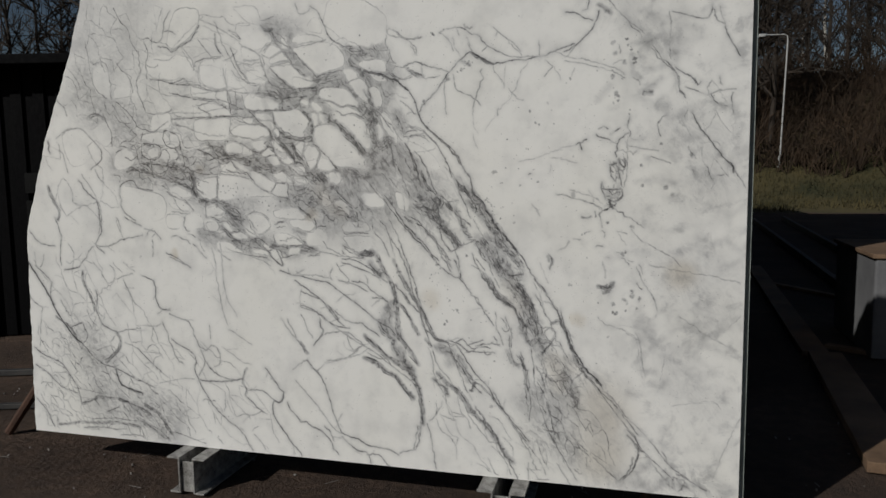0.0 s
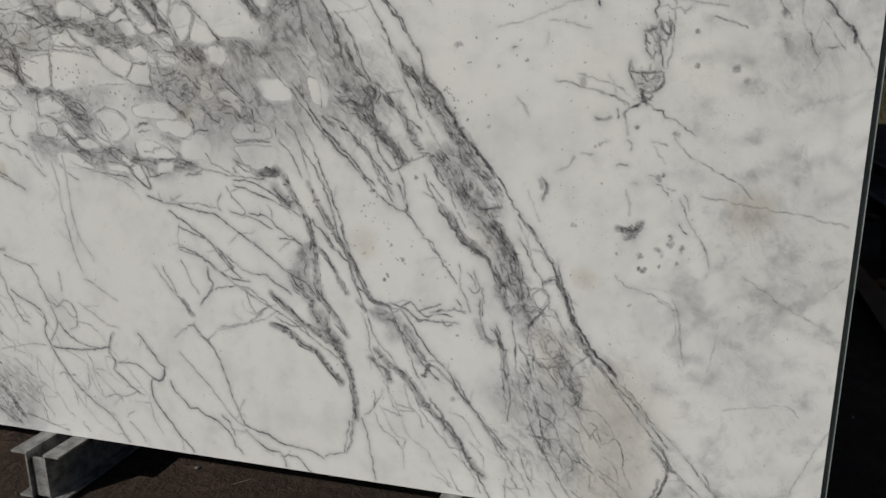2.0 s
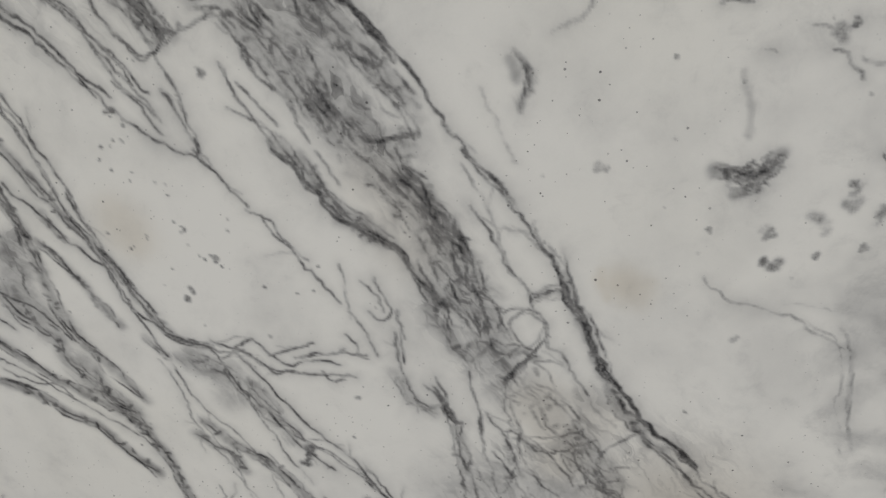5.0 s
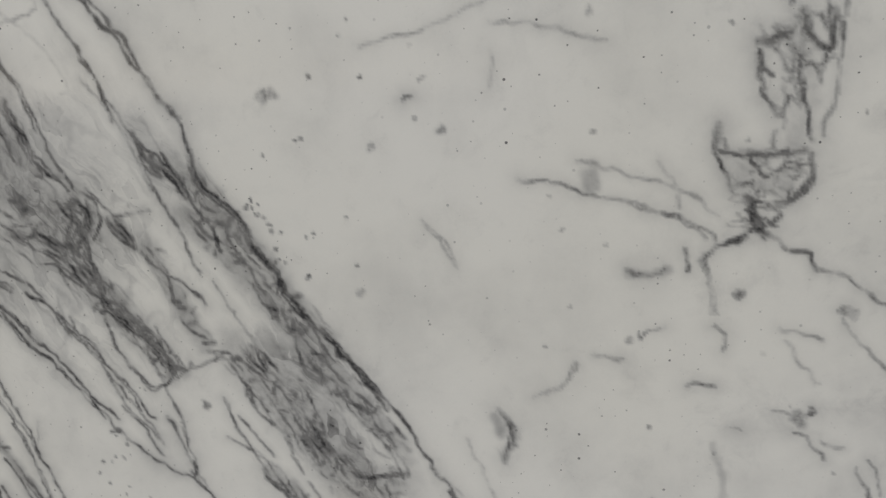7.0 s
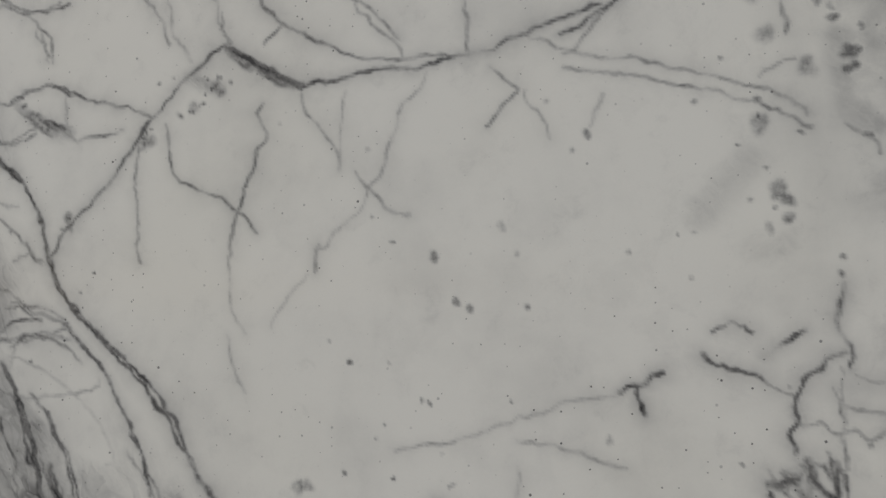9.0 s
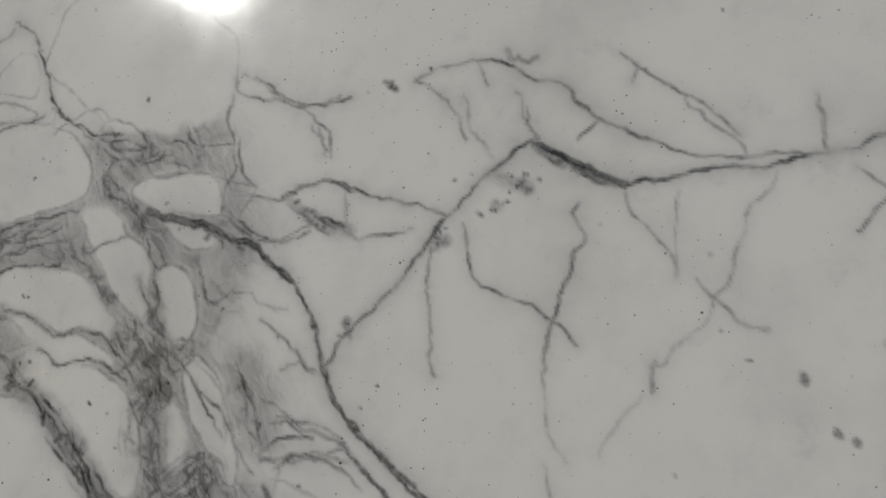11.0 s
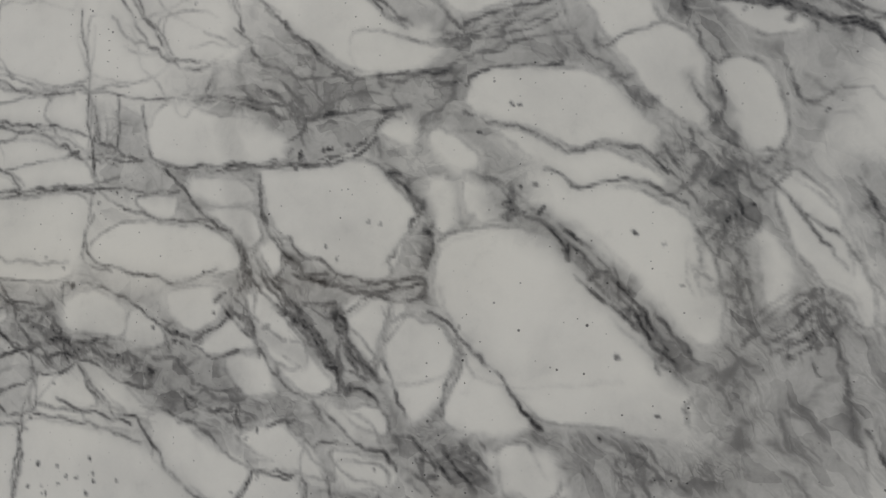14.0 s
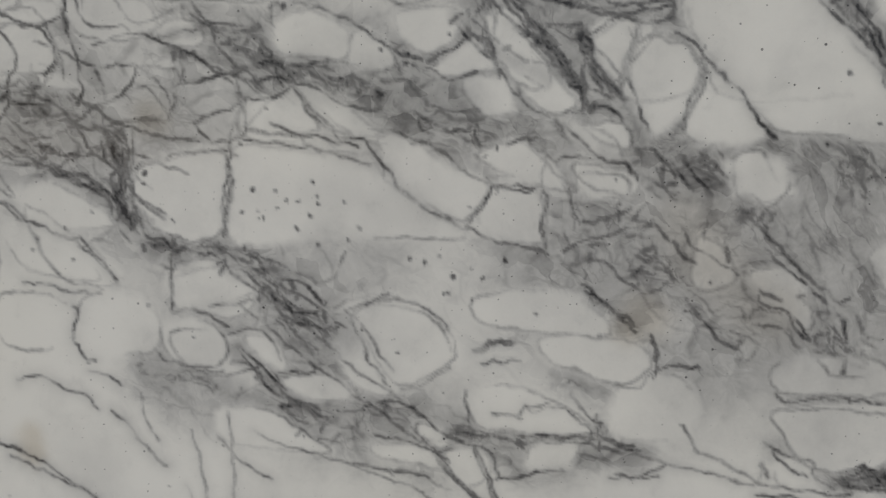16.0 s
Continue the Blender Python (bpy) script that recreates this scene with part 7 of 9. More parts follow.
vein(2, .35, (7.3, 111.2), (10, 111.2), (12.6, 111.1), (16.1, 111.1))
matrix(60, .42, (6.4, 134.8), (7.8, 130.6), (7.6, 126.4))
matrix(60, .4, (10.1, 127), (13, 123.9), (14.4, 119.6))
matrix(18, .6, (12.2, 103.7), (14.3, 104.4), (16.4, 103.7))
lace(12, .45, (-15.6, 112.6), (-14.4, 111.5), (-13.3, 111))
lace(20, .65, (-63.7, 130.3), (-61.3, 128.9), (-59.9, 126.6), (-58.4, 124.7))
lace(20, .65, (-58.4, 124.7), (-56.7, 123.9), (-54.9, 122.8), (-53.1, 122.5))
lace(14, .55, (-53.1, 122.8), (-51, 123.8), (-49, 123.8))
lace(14, .55, (-48.4, 123.3), (-46.6, 122.2), (-44.3, 120.6))
lace(30, .6, (-44.3, 120), (-42, 118.9), (-39.6, 117.3), (-37.3, 116.2))
lace(20, .55, (-44.9, 117.6), (-42.6, 116.8), (-40.2, 115.5), (-37.9, 115))
lace(14, .55, (-37.3, 117.4), (-36.7, 115.1))
vein(2.2, .7, (-72.9, 128), (-71.1, 126.9), (-69.3, 125.8), (-67.5, 125), (-65.7, 124.7), (-63.9, 123.3), (-62.1, 121.9), (-60.4, 119.9))
vein(1.8, .45, (-64.5, 123.3), (-62.7, 124.1), (-61.2, 124))
vein(2, .45, (-70.8, 119.5), (-68.4, 119.3), (-65.3, 118.8), (-62.2, 118.7))
vein(3, .65, (-64.9, 117.7), (-64.8, 116.2), (-65.3, 114.3), (-65.5, 113.7))
vein(2.5, .55, (-65.4, 113.4), (-64.3, 112), (-63.1, 111.7))
vein(3, .65, (-54.6, 123.1), (-54.7, 120.1), (-54.8, 117.2))
vein(2.5, .6, (-54.8, 116.9), (-52.6, 117.3), (-50.8, 116.8), (-49.1, 116))
vein(2, .5, (-50.8, 117.7), (-48.4, 118.1), (-46.1, 118.4))
lace(14, .85, (-47.9, 113.4), (-46.4, 111.6), (-44.6, 109.9), (-42.6, 108.5), (-40.2, 107.2), (-37.8, 106.4))
lace(22, .55, (-42, 107.1), (-39.6, 105.7), (-37.2, 104.9), (-34.8, 105))
vein(2, .5, (-48.8, 115.1), (-47.3, 115.5), (-45.5, 115.5), (-44.3, 114.7), (-43.1, 112.4))
vein(2, .5, (-43.7, 110.9), (-42, 111.6), (-39.6, 111.7))
vein(2, .55, (-36.7, 118.3), (-35, 116.9), (-33.8, 114.9), (-32, 112.3))
vein(2, .55, (-36.2, 118.3), (-33.9, 119.2), (-32.2, 119.9))
vein(2, .5, (-56.6, 113.5), (-55.7, 112.1), (-54.5, 111.8), (-52.1, 111.1), (-49.4, 111.2))
lace(14, .5, (-58.8, 111.6), (-57.3, 110.2), (-55.2, 110.6), (-52.7, 110.1), (-50.3, 108.7))
vein(2, .55, (-63.7, 110.5), (-61.9, 110), (-60.4, 108.8))
vein(2, .55, (-71.9, 109), (-69.4, 109.6), (-66.9, 108.5), (-64.5, 107.7), (-63, 106.2))
vein(2.2, .7, (-61.7, 106.3), (-60.2, 105.4), (-58.7, 103.4), (-57.2, 101.9), (-55.7, 100.4))
vein(2, .45, (-58.3, 108), (-57.8, 105.6), (-56.5, 103.2))
vein(2.2, .65, (-73, 100.6), (-70.5, 99.5), (-67.3, 98.1), (-64.2, 97.1))
vein(1.8, .45, (-50.1, 104.2), (-48.6, 102.4), (-46.2, 100.7), (-44.4, 99.6))
vein(2, .55, (-36, 102.2), (-33.6, 101.8), (-31.6, 101))
specks(.95, (-57.3, 131, 1.7), (-57.5, 130, 1.2), (-46.3, 129.9, 1.2), (-43.9, 129.8, 1.4), (-40, 130.7, 1.4), (-42.6, 128.9, 1.2), (-39.7, 129.6, 1.3), (-39.6, 128.8, 1.2), (-43.7, 128, 1.3), (-45.2, 126.9, 1.3), (-40.3, 127.6, 1.3), (-41.6, 125.9, 1.5), (-39.2, 124.5, 1.6), (-36.4, 125, 1.4), (-35.3, 126.4, 1.5), (-47.2, 123.9, 1.5), (-30.3, 123.5, 1.6), (-28.6, 123.3, 1.5), (-25.9, 121.9, 1.7), (-23.1, 121.8, 1.4), (-20.9, 123.7, 1.7), (-26.6, 120.3, 2), (-24, 119.7, 1.3), (-17.7, 118.5, 1.5), (-24.4, 128.8, 1.6), (-54.7, 126.5, 1.3))
vein(2.5, .85, (-22.3, 96.2), (-19.2, 94.9), (-16, 94.3), (-11.5, 93.6), (-7.1, 92.6), (-1.5, 91.7))
vein(1.5, .4, (-18, 94.2), (-11.3, 94.4), (-5.4, 94.3), (-1, 93.9))
vein(2.5, .85, (-1.5, 91.7), (2.4, 89), (6.4, 86.3), (9.7, 84.2), (12.5, 82), (15.3, 79.9), (18, 77.7), (20.8, 76.2), (23.7, 74.6), (25.8, 72.4), (27.4, 70.2))
vein(3.5, .7, (6.4, 86.3), (9.7, 84.2), (12, 82.6))
vein(2.2, .8, (-15.8, 92.3), (-13, 90.1), (-9.5, 88), (-6, 85.8), (-3.7, 84.1), (-2.2, 81.9), (-0.2, 79), (2, 76.8), (4.8, 74.6))
vein(2, .7, (-13.5, 87.8), (-10.4, 86.8), (-7.3, 85.7), (-4.8, 85))
lace(8, .7, (-2.1, 82.5), (0.1, 80.2), (2.1, 77.4))
vein(2, .75, (-4.9, 84.7), (-0.9, 81.9), (2.5, 79.2), (5.3, 77), (9, 76), (12.2, 76.2), (15, 74), (17.8, 72.5), (19.5, 71.4))
vein(2, .75, (-13.6, 81.9), (-10.3, 81.2), (-7.2, 80.1), (-5, 78.2), (-2.6, 76.5), (0.3, 74.9), (4.1, 73.9), (7.3, 74.1))
vein(3, .55, (-5, 78.2), (-2, 76.5), (0.3, 74.6))
vein(2, .75, (8.7, 92.6), (11.7, 92.1), (14.6, 91.1), (16.7, 89), (18.9, 87.4), (21.6, 85.9), (23.3, 84.8))
vein(2, .7, (3.2, 92.9), (6.8, 91.9), (9.8, 91.5), (12.6, 89.9), (14.9, 88.9))
vein(1.8, .6, (16.9, 86.2), (19.9, 86.1), (22.2, 85.9))
vein(2, .7, (4.5, 99.5), (7.5, 99), (10.3, 97.7), (14.3, 96.7), (17.7, 95.2), (21, 93.5), (23.2, 92.5))
vein(2.5, .75, (4.8, 100.9), (9, 100.7), (12.4, 99.7), (15.2, 98.1), (17.9, 96.6), (20.5, 94.5))
vein(1.8, .45, (2.5, 98.9), (4.5, 96.3), (6.6, 94.1), (7.5, 92.5), (6.1, 91.9))
vein(2.5, .55, (0.5, 97.3), (-0.3, 94.5), (0.4, 92.8))
vein(2, .65, (-20.9, 101.2), (-17.4, 101.9), (-14, 102.4))
vein(2, .6, (-9.5, 102), (-4.9, 102.5))
vein(2, .6, (-19.8, 105.3), (-13.2, 105.4), (-9.5, 105), (-4.6, 104), (0.8, 103), (4.4, 102.2))
matrix(20, .4, (-12.9, 104.1), (-6.9, 105))
vein(2, .65, (5.3, 106.9), (6.7, 104.8), (9.5, 103.3))
vein(3, .55, (5, 102.2), (5.5, 104.8))
lace(14, .9, (12.3, 102.5), (15.4, 103.1), (18.4, 103.4))
lace(22, .8, (16, 99.7), (18.6, 97.2), (21.1, 94.6))
vein(2, .7, (-22.5, 76.5), (-20.4, 73.6), (-18.3, 70.5), (-16, 68.2), (-13.8, 65.8), (-12.8, 63.9))
vein(2, .55, (-19.8, 76.1), (-17.8, 72.5), (-15.9, 68.8))
lace(9, .8, (-14.2, 67), (-12.7, 64.6), (-11.7, 62.7))
vein(1.5, .5, (-13.7, 78.3), (-12.2, 75.9), (-10.9, 72.3), (-8.9, 69.3))
vein(4, .5, (-5.2, 76.9), (-5.2, 73.9), (-4.2, 72.1), (-6.2, 68.9), (-9, 65.5))
vein(2, .55, (-3.8, 70.9), (1.1, 71.9), (5.7, 72.2), (9.2, 70), (11.5, 68.4), (13.3, 67.5))
vein(1.5, .5, (5.7, 72.2), (6.4, 68.6), (8.4, 65), (11.2, 66.5), (13.3, 67.5))
vein(1.3, .4, (-4, 59.5), (1, 60.9), (5.2, 61.9), (10.7, 63.4), (15, 66.2))
vein(1.3, .35, (-18.2, 55.6), (-13.1, 59.4), (-11.5, 60.2))
vein(2, .55, (-11.5, 60.2), (-8.8, 56.5), (-5.9, 53.4))
vein(1.5, .35, (-12.2, 90.7), (-13.7, 87.2), (-13.8, 83.7), (-13.6, 81.9))
vein(2, .65, (-13.1, 121.2), (-10.4, 119.2), (-7.8, 117.1))
vein(2, .65, (3.8, 125.7), (5.7, 123.8), (7.8, 122.5))
lace(20, .6, (-7.5, 126), (-6.9, 123.6), (-4.2, 122.1))
vein(2, .65, (-3.5, 119.6), (-1.4, 118.1), (0, 116.5), (2.2, 115.5))
vein(2, .6, (3.4, 120.9), (5.5, 119.9), (7, 118.2), (8.5, 116.9))
vein(2, .6, (-6.2, 116.1), (-5.7, 114.6), (-5.8, 112.5))
lace(16, .6, (9.6, 116.4), (11.7, 115.4), (13.9, 114.6))
vein(2, .5, (-11.2, 108.4), (-10.7, 106.3), (-10.4, 105.2))
vein(2.5, .35, (6.6, 110.2), (11.9, 110.1), (16.6, 110))
vein(2.3, .8, (23, 125.6), (24.9, 123.3), (26.7, 120.9), (28, 118.6), (29.8, 116.2), (31.2, 114.3), (33.1, 112.4), (36, 109.5), (39, 106.6), (41.3, 103.7), (43.8, 101.3))
vein(2, .5, (24.4, 116.3), (26.2, 113.4), (27.9, 110), (29.1, 106.5), (30.3, 103.1))
vein(2, .5, (20.5, 116.3), (22.9, 113.9), (24.1, 111), (25.3, 107), (26.3, 102.5))
vein(2, .5, (17.9, 114.4), (18.5, 111.5), (21.5, 108.5), (23.3, 105), (24.5, 102))
lace(30, .55, (35.8, 125.3), (38.5, 121.6), (41.4, 119.7))
lace(20, .75, (42.9, 125), (44.3, 123.2), (43.5, 120.6))
lace(25, .6, (41.4, 119.7), (42.1, 117), (44, 115.1), (46.9, 113.3))
vein(2.2, .7, (35.6, 115.2), (38.6, 113.3), (40.5, 110.9), (43.3, 108.1), (45.2, 105.2), (47, 102.3))
lace(14, .6, (45.5, 114.2), (47.8, 111.4), (50.1, 108.1), (50.9, 105.7))
matrix(90, .34, (12.2, 121.2), (19.8, 119.2), (13.7, 116.9))
matrix(60, .3, (-7, 125.5), (-0.1, 118.5))
lace(15, .6, (56.7, 126.5), (58.3, 124.7), (60.5, 122.5), (62.2, 119.9), (64.5, 116.6), (66.8, 113), (69, 110.7))
lace(10, .6, (51.3, 130.8), (52.6, 128.8), (55, 126.6), (56.2, 124.5))
lace(28, .55, (43.6, 125.7), (44.3, 122.9), (42.6, 119.1), (44.4, 116.2), (47.2, 112.1), (50.7, 107.8))
lace(20, .6, (35.5, 121.6), (39.1, 120.4), (41.8, 118.6))
matrix(45, .4, (38.6, 127), (39.6, 122), (42.8, 119.7))
cloud(8, .6, (47.9, 122.5), (49, 120.7))
lace(35, .45, (62.1, 105.5), (64.5, 101.8), (66.4, 98.1), (70.4, 96.3), (75, 95.9))
lace(14, .65, (61.1, 96), (63.2, 93.4), (65.3, 90.1), (68.1, 87.5), (71.5, 84.9))
lace(18, .45, (69.3, 106.7), (72.2, 102), (75.3, 98.4))
specks(.7, (62.1, 124, 1.4), (62.4, 123.5, 1.6), (62.8, 122.9, 1.3), (63.2, 123.7, 1.2), (63.5, 122.5, 1.2), (64.2, 121.7, 1.5), (64, 121.1, 1.2), (65.1, 121.1, 1.2), (64.7, 118.7, 1.5), (65.3, 118.3, 1.2), (67.6, 116.9, 1.3), (67.3, 116.7, 1.2), (67.7, 120.8, 1.1))
cloud(16, .2, (104.2, 125.6), (105.9, 125.1), (107.9, 124.6))
lace(8, .95, (102.3, 93), (104, 92.8), (105.2, 92.3), (106.6, 93.4), (107.3, 94.6))
lace(5, .8, (103.9, 90.7), (105.8, 91.4))
cloud(6, .3, (93.6, 126.7), (93.5, 125))
cloud(6, .3, (96.6, 117.3), (98.2, 117.2), (99.3, 117.8))
cloud(7, .35, (85.7, 102.9), (86.2, 101.5), (85.1, 99.4))
vein(1.3, .35, (87.4, 125.5), (91, 124.9), (93.7, 124.1), (96.3, 123.5), (99.8, 122.4), (101.6, 121.2), (102.4, 120.3))
vein(2.5, .6, (103.1, 112.9), (104.1, 112.3))
vein(2, .5, (104.2, 112.1), (104.1, 110.8))
vein(2, .6, (101.2, 107.6), (102.6, 107.5), (103.5, 107.2))
vein(2.2, .5, (105.1, 103.3), (106, 103.1))
vein(1.8, .5, (110.1, 103.2), (111.9, 101.9), (112.9, 101.1))
vein(1.8, .45, (112.3, 102.5), (113.7, 102))
vein(2.5, .6, (110.7, 105.3), (111.5, 105.3))
vein(2.5, .6, (115.3, 94.3), (116.3, 93.3), (117.1, 92.4))
vein(2.5, .55, (115.8, 87.9), (116.3, 89.1))
vein(2, .5, (115.9, 101), (116.7, 99.4), (117.1, 97.8))
vein(1.5, .45, (108.4, 112.7), (110.1, 112.2), (111.4, 112))
vein(2.2, .5, (112.8, 114.1), (113.6, 114.5))
vein(1.3, .25, (109, 111), (110.9, 108.6), (111.9, 107.1))
vein(1.5, .5, (105.5, 115.6), (105.2, 115.2))
vein(2, .45, (113.4, 90.7), (114.2, 92))
vein(1.5, .35, (107.7, 105.5), (109.5, 104.8))
vein(1, .25, (102.1, 118.7), (102.7, 116.4), (103.2, 114))
specks(.55, (111.4, 105.3, 3), (97.3, 111.9, 2.2), (103.8, 101.1, 1.8), (105.4, 115.8, 3.5), (102.1, 87.1, 3), (107.3, 86.9, 4.5), (113.8, 91.3, 3), (111.3, 88.4, 3), (113.4, 99.8, 2), (113, 114.2, 3))
clast((0.4, 192.3), (-0.1, 190.3), (3.5, 187.7), (7.7, 184.2), (10.9, 181.8), (16, 181), (18.7, 181), (22.6, 182.1), (25, 184.2), (25.4, 188.6), (23.8, 192.7), (14.2, 198.4), (3.5, 199))
clast((-12.4, 182), (-7.2, 183.9), (0.1, 183.7), (5.9, 181.1), (8.2, 178), (8.2, 174.8), (5.4, 173.4), (0.3, 172.5), (-3.2, 172.1), (-6.9, 175.3), (-10.4, 178.3))
clast((7.8, 172.3), (9.8, 173.1), (12.8, 171.7), (13.7, 169.8), (15.9, 168.5), (17.2, 165.9), (17.3, 161.9), (16.4, 160.5), (14.3, 162), (12.3, 164.3), (10.2, 167.7), (8.4, 170.5))
clast((-3, 164.2), (-1, 166.3), (3.5, 166.6), (7.9, 166), (10.2, 164.4), (11.9, 162), (13.8, 160.6), (12.9, 159.2), (9.4, 159.8), (6.7, 159.5), (3.6, 161.1), (-0.4, 162.3))
clast((18.2, 165.8), (20.1, 166.3), (22.4, 164.5), (23, 161.8), (22.6, 158.8), (20.8, 158.3), (19.6, 160.8))
clast((4.1, 157.5), (7.2, 156.1), (11.3, 155.9), (14.9, 153.7), (17.1, 151.1), (18.1, 147.5), (17.9, 144), (16.1, 143.4), (13.1, 146.8), (10, 150.4), (6, 154.1))
clast((-5, 151.7), (-1, 152.9), (3.4, 152.4), (6.7, 149.7), (9.8, 146.6), (12.9, 143.2), (13.2, 140.7), (-0.2, 139.7), (-3, 143.3), (-5, 147.7))
clast((22.5, 156.4), (24.7, 155.4), (26.7, 152.9), (28.1, 149.4), (28.8, 146.1), (27.8, 145), (25.3, 147.8), (23.2, 151.3), (22.1, 154.3))
clast((33.2, 147), (35.8, 147.8), (39.4, 146.6), (42.4, 144.5), (42.4, 142.4), (33.4, 141.7))
clast((15.1, 175.8), (18.5, 176.1), (23.1, 175.7), (24.8, 173.5), (24.7, 171.2), (19.5, 171.8), (16.5, 172.3), (13.9, 174.4))
clast((-6, 161.5), (-4, 161.2), (-1.7, 159), (-1.8, 157.6), (-3.9, 158.2), (-5.8, 160))
clast((-10.6, 161.9), (-8.7, 162.8), (-7.3, 161.9), (-7.8, 160.3), (-9.5, 160.7))
clast((-13.2, 171.1), (-8, 170.1), (-5.3, 168.7), (-7.5, 167.2), (-12.4, 167.1))
clast((-12.8, 184.1), (-11.1, 186.8), (-4.3, 186.3), (-0, 184.8), (-4.7, 183.9))
clast((-6.5, 189.8), (-4.5, 192.3), (-1.6, 192.3), (-0.7, 189), (-1.2, 187), (-5.4, 187.8))
clast((18.3, 171), (23.6, 169.6), (24, 168.1), (21.8, 167.9), (19.1, 169.5))
vein(2, .65, (-1.2, 192.6), (0.5, 189.5), (2.2, 185.9), (4, 183.9), (6.5, 182.3), (8.8, 181.4), (11.7, 181.1))
vein(2, .5, (1.9, 185.2), (4.9, 183.2), (7.8, 180.9))
vein(3, .55, (-5.2, 196.8), (-2, 194.8), (-0.8, 192.5))
vein(2, .5, (-11.1, 198.6), (-10, 195), (-8.2, 194.4), (-5.1, 196.1))
vein(2, .5, (-12, 182.3), (-7.9, 182.9), (-3.8, 183.5), (0.8, 184.3))
vein(2, .55, (-13.1, 181), (-9.8, 177.2), (-5.8, 173.3), (-3.3, 170.8))
vein(2, .5, (-13.9, 176.6), (-11.2, 173.6), (-8.2, 171.1))
vein(2, .45, (-3.3, 170.8), (0.4, 171.9), (4.1, 172.3), (7.4, 172.7))
lace(8, .5, (-4.8, 170), (-1.6, 169.8), (1.3, 170.9), (5, 171.6))
vein(2, .5, (-4.3, 167.4), (-0.5, 168.2), (4.5, 169.5), (7.5, 169.3))
vein(1.8, .45, (-3.7, 168.6), (0.7, 169.7), (5.8, 170.9))
vein(2.5, .65, (-3.1, 164.9), (-1.1, 166.6), (1.9, 166.8), (5.7, 166.7))
vein(2, .5, (-12.4, 166.8), (-8.3, 166.9), (-4.3, 167.1))
lace(18, .5, (8.3, 179.9), (11.4, 178.3), (14.8, 178.6), (18.2, 179.2), (20.2, 179))
lace(12, .55, (19.7, 181.2), (20.9, 179.2), (21.7, 177.3))
lace(14, .55, (10.1, 176.5), (12.5, 174.5), (14.1, 172.5), (16.3, 170.9))
vein(2.5, .65, (15.9, 171.8), (18.9, 171.3), (21.6, 170.5), (24.2, 169.5))
lace(12, .6, (23.8, 170.1), (26.1, 168.3), (28.6, 167.9))
vein(2.2, .7, (36.1, 158.4), (36.8, 156), (37.9, 153.6), (39.5, 151.2), (41.8, 148.5))
vein(2, .5, (25.3, 184.2), (24.9, 181.8), (25.7, 178.7), (26.2, 176.3), (25.1, 174), (25, 171.7))
vein(2, .5, (25.5, 187), (25.9, 184.7), (28.8, 183.7), (32, 182.7))
vein(2.5, .55, (28.1, 186.3), (30, 184.8), (32.6, 182.7), (36.1, 182.5), (38.4, 182.6))
vein(1.5, .4, (34.4, 180.4), (35.7, 178.8), (36.2, 176.8))
vein(2, .45, (27.2, 170.5), (29.7, 168.6), (32.1, 168.2), (34.9, 169.1))
lace(14, .5, (7.2, 168.7), (9.2, 166.8), (10.9, 164.4), (13.3, 161.4))
vein(2, .55, (16.2, 169.1), (17.4, 166.4), (18.4, 163), (18, 160.8))
vein(2, .5, (9.4, 168), (11.8, 169.1), (13.8, 169.5))
vein(2.2, .65, (-2.8, 163), (0.5, 161.7), (3.6, 160.8), (6, 159.3), (9.5, 159.5), (12.3, 158.9), (14.2, 157))
vein(2.2, .65, (4.1, 157.5), (5.5, 157.5), (7.2, 156.1), (9.9, 156.7), (12.6, 156.1), (15.2, 154.2), (17, 152.1))
lace(18, .6, (14.1, 160.3), (16.3, 158.6), (17.8, 156.4), (17.5, 153.7))
lace(26, .45, (17.5, 159.1), (20.9, 157.5), (23.3, 157.5))
lace(22, .42, (18.6, 155.4), (19, 151.1), (19.1, 147.1), (19.2, 143.6))
lace(20, .5, (22.6, 144.8), (24.9, 145.8), (27.2, 145))
vein(3, .6, (23.6, 154.3), (24.3, 153.1))
vein(2, .5, (22.3, 155.4), (24.3, 153.3), (26.8, 151.4), (28.7, 148), (30.5, 146.1))
lace(12, .45, (27.6, 155.9), (29.5, 152.9), (30.2, 150.5), (31, 147.6))
vein(2, .45, (31, 147.6), (33, 149.1), (36.2, 149.2))
vein(2, .45, (31.9, 150.5), (35.1, 150.1), (38.3, 149.3), (41.4, 146.7))
vein(2, .5, (32.6, 146.7), (36.3, 147.6), (39.4, 146.6), (41.4, 144.9))
vein(1.5, .4, (32.7, 155.4), (34.9, 156.5), (33.7, 157.5))
vein(2, .4, (30.2, 160.6), (32.5, 159), (34.9, 156.5), (36, 155))
vein(2, .55, (31.8, 172.9), (34.7, 173.8), (37.5, 173.6), (39.8, 172.8))
lace(7, .6, (32.7, 172.3), (34.3, 170.8), (36, 169.6), (37.7, 168.7))
matrix(60, .38, (11.4, 177.7), (14, 173.7), (18.1, 172.8))
matrix(40, .36, (-6.8, 163.7), (-0.3, 157.6), (-1.2, 154.1))
matrix(60, .4, (18.1, 159.7), (20.4, 155.4), (20.4, 149.1))
matrix(40, .36, (8.8, 165), (12.7, 160.9))
matrix(36, .34, (23.8, 167.3), (22.7, 157.5))
matrix(30, .34, (28.1, 156.4), (30.8, 149.5))
matrix(40, .34, (-13.6, 181.4), (-8.8, 174.1))
lace(6, .7, (57.3, 175.9), (59.5, 174.4), (61.2, 173.5), (63.7, 172.1), (65, 171.7))
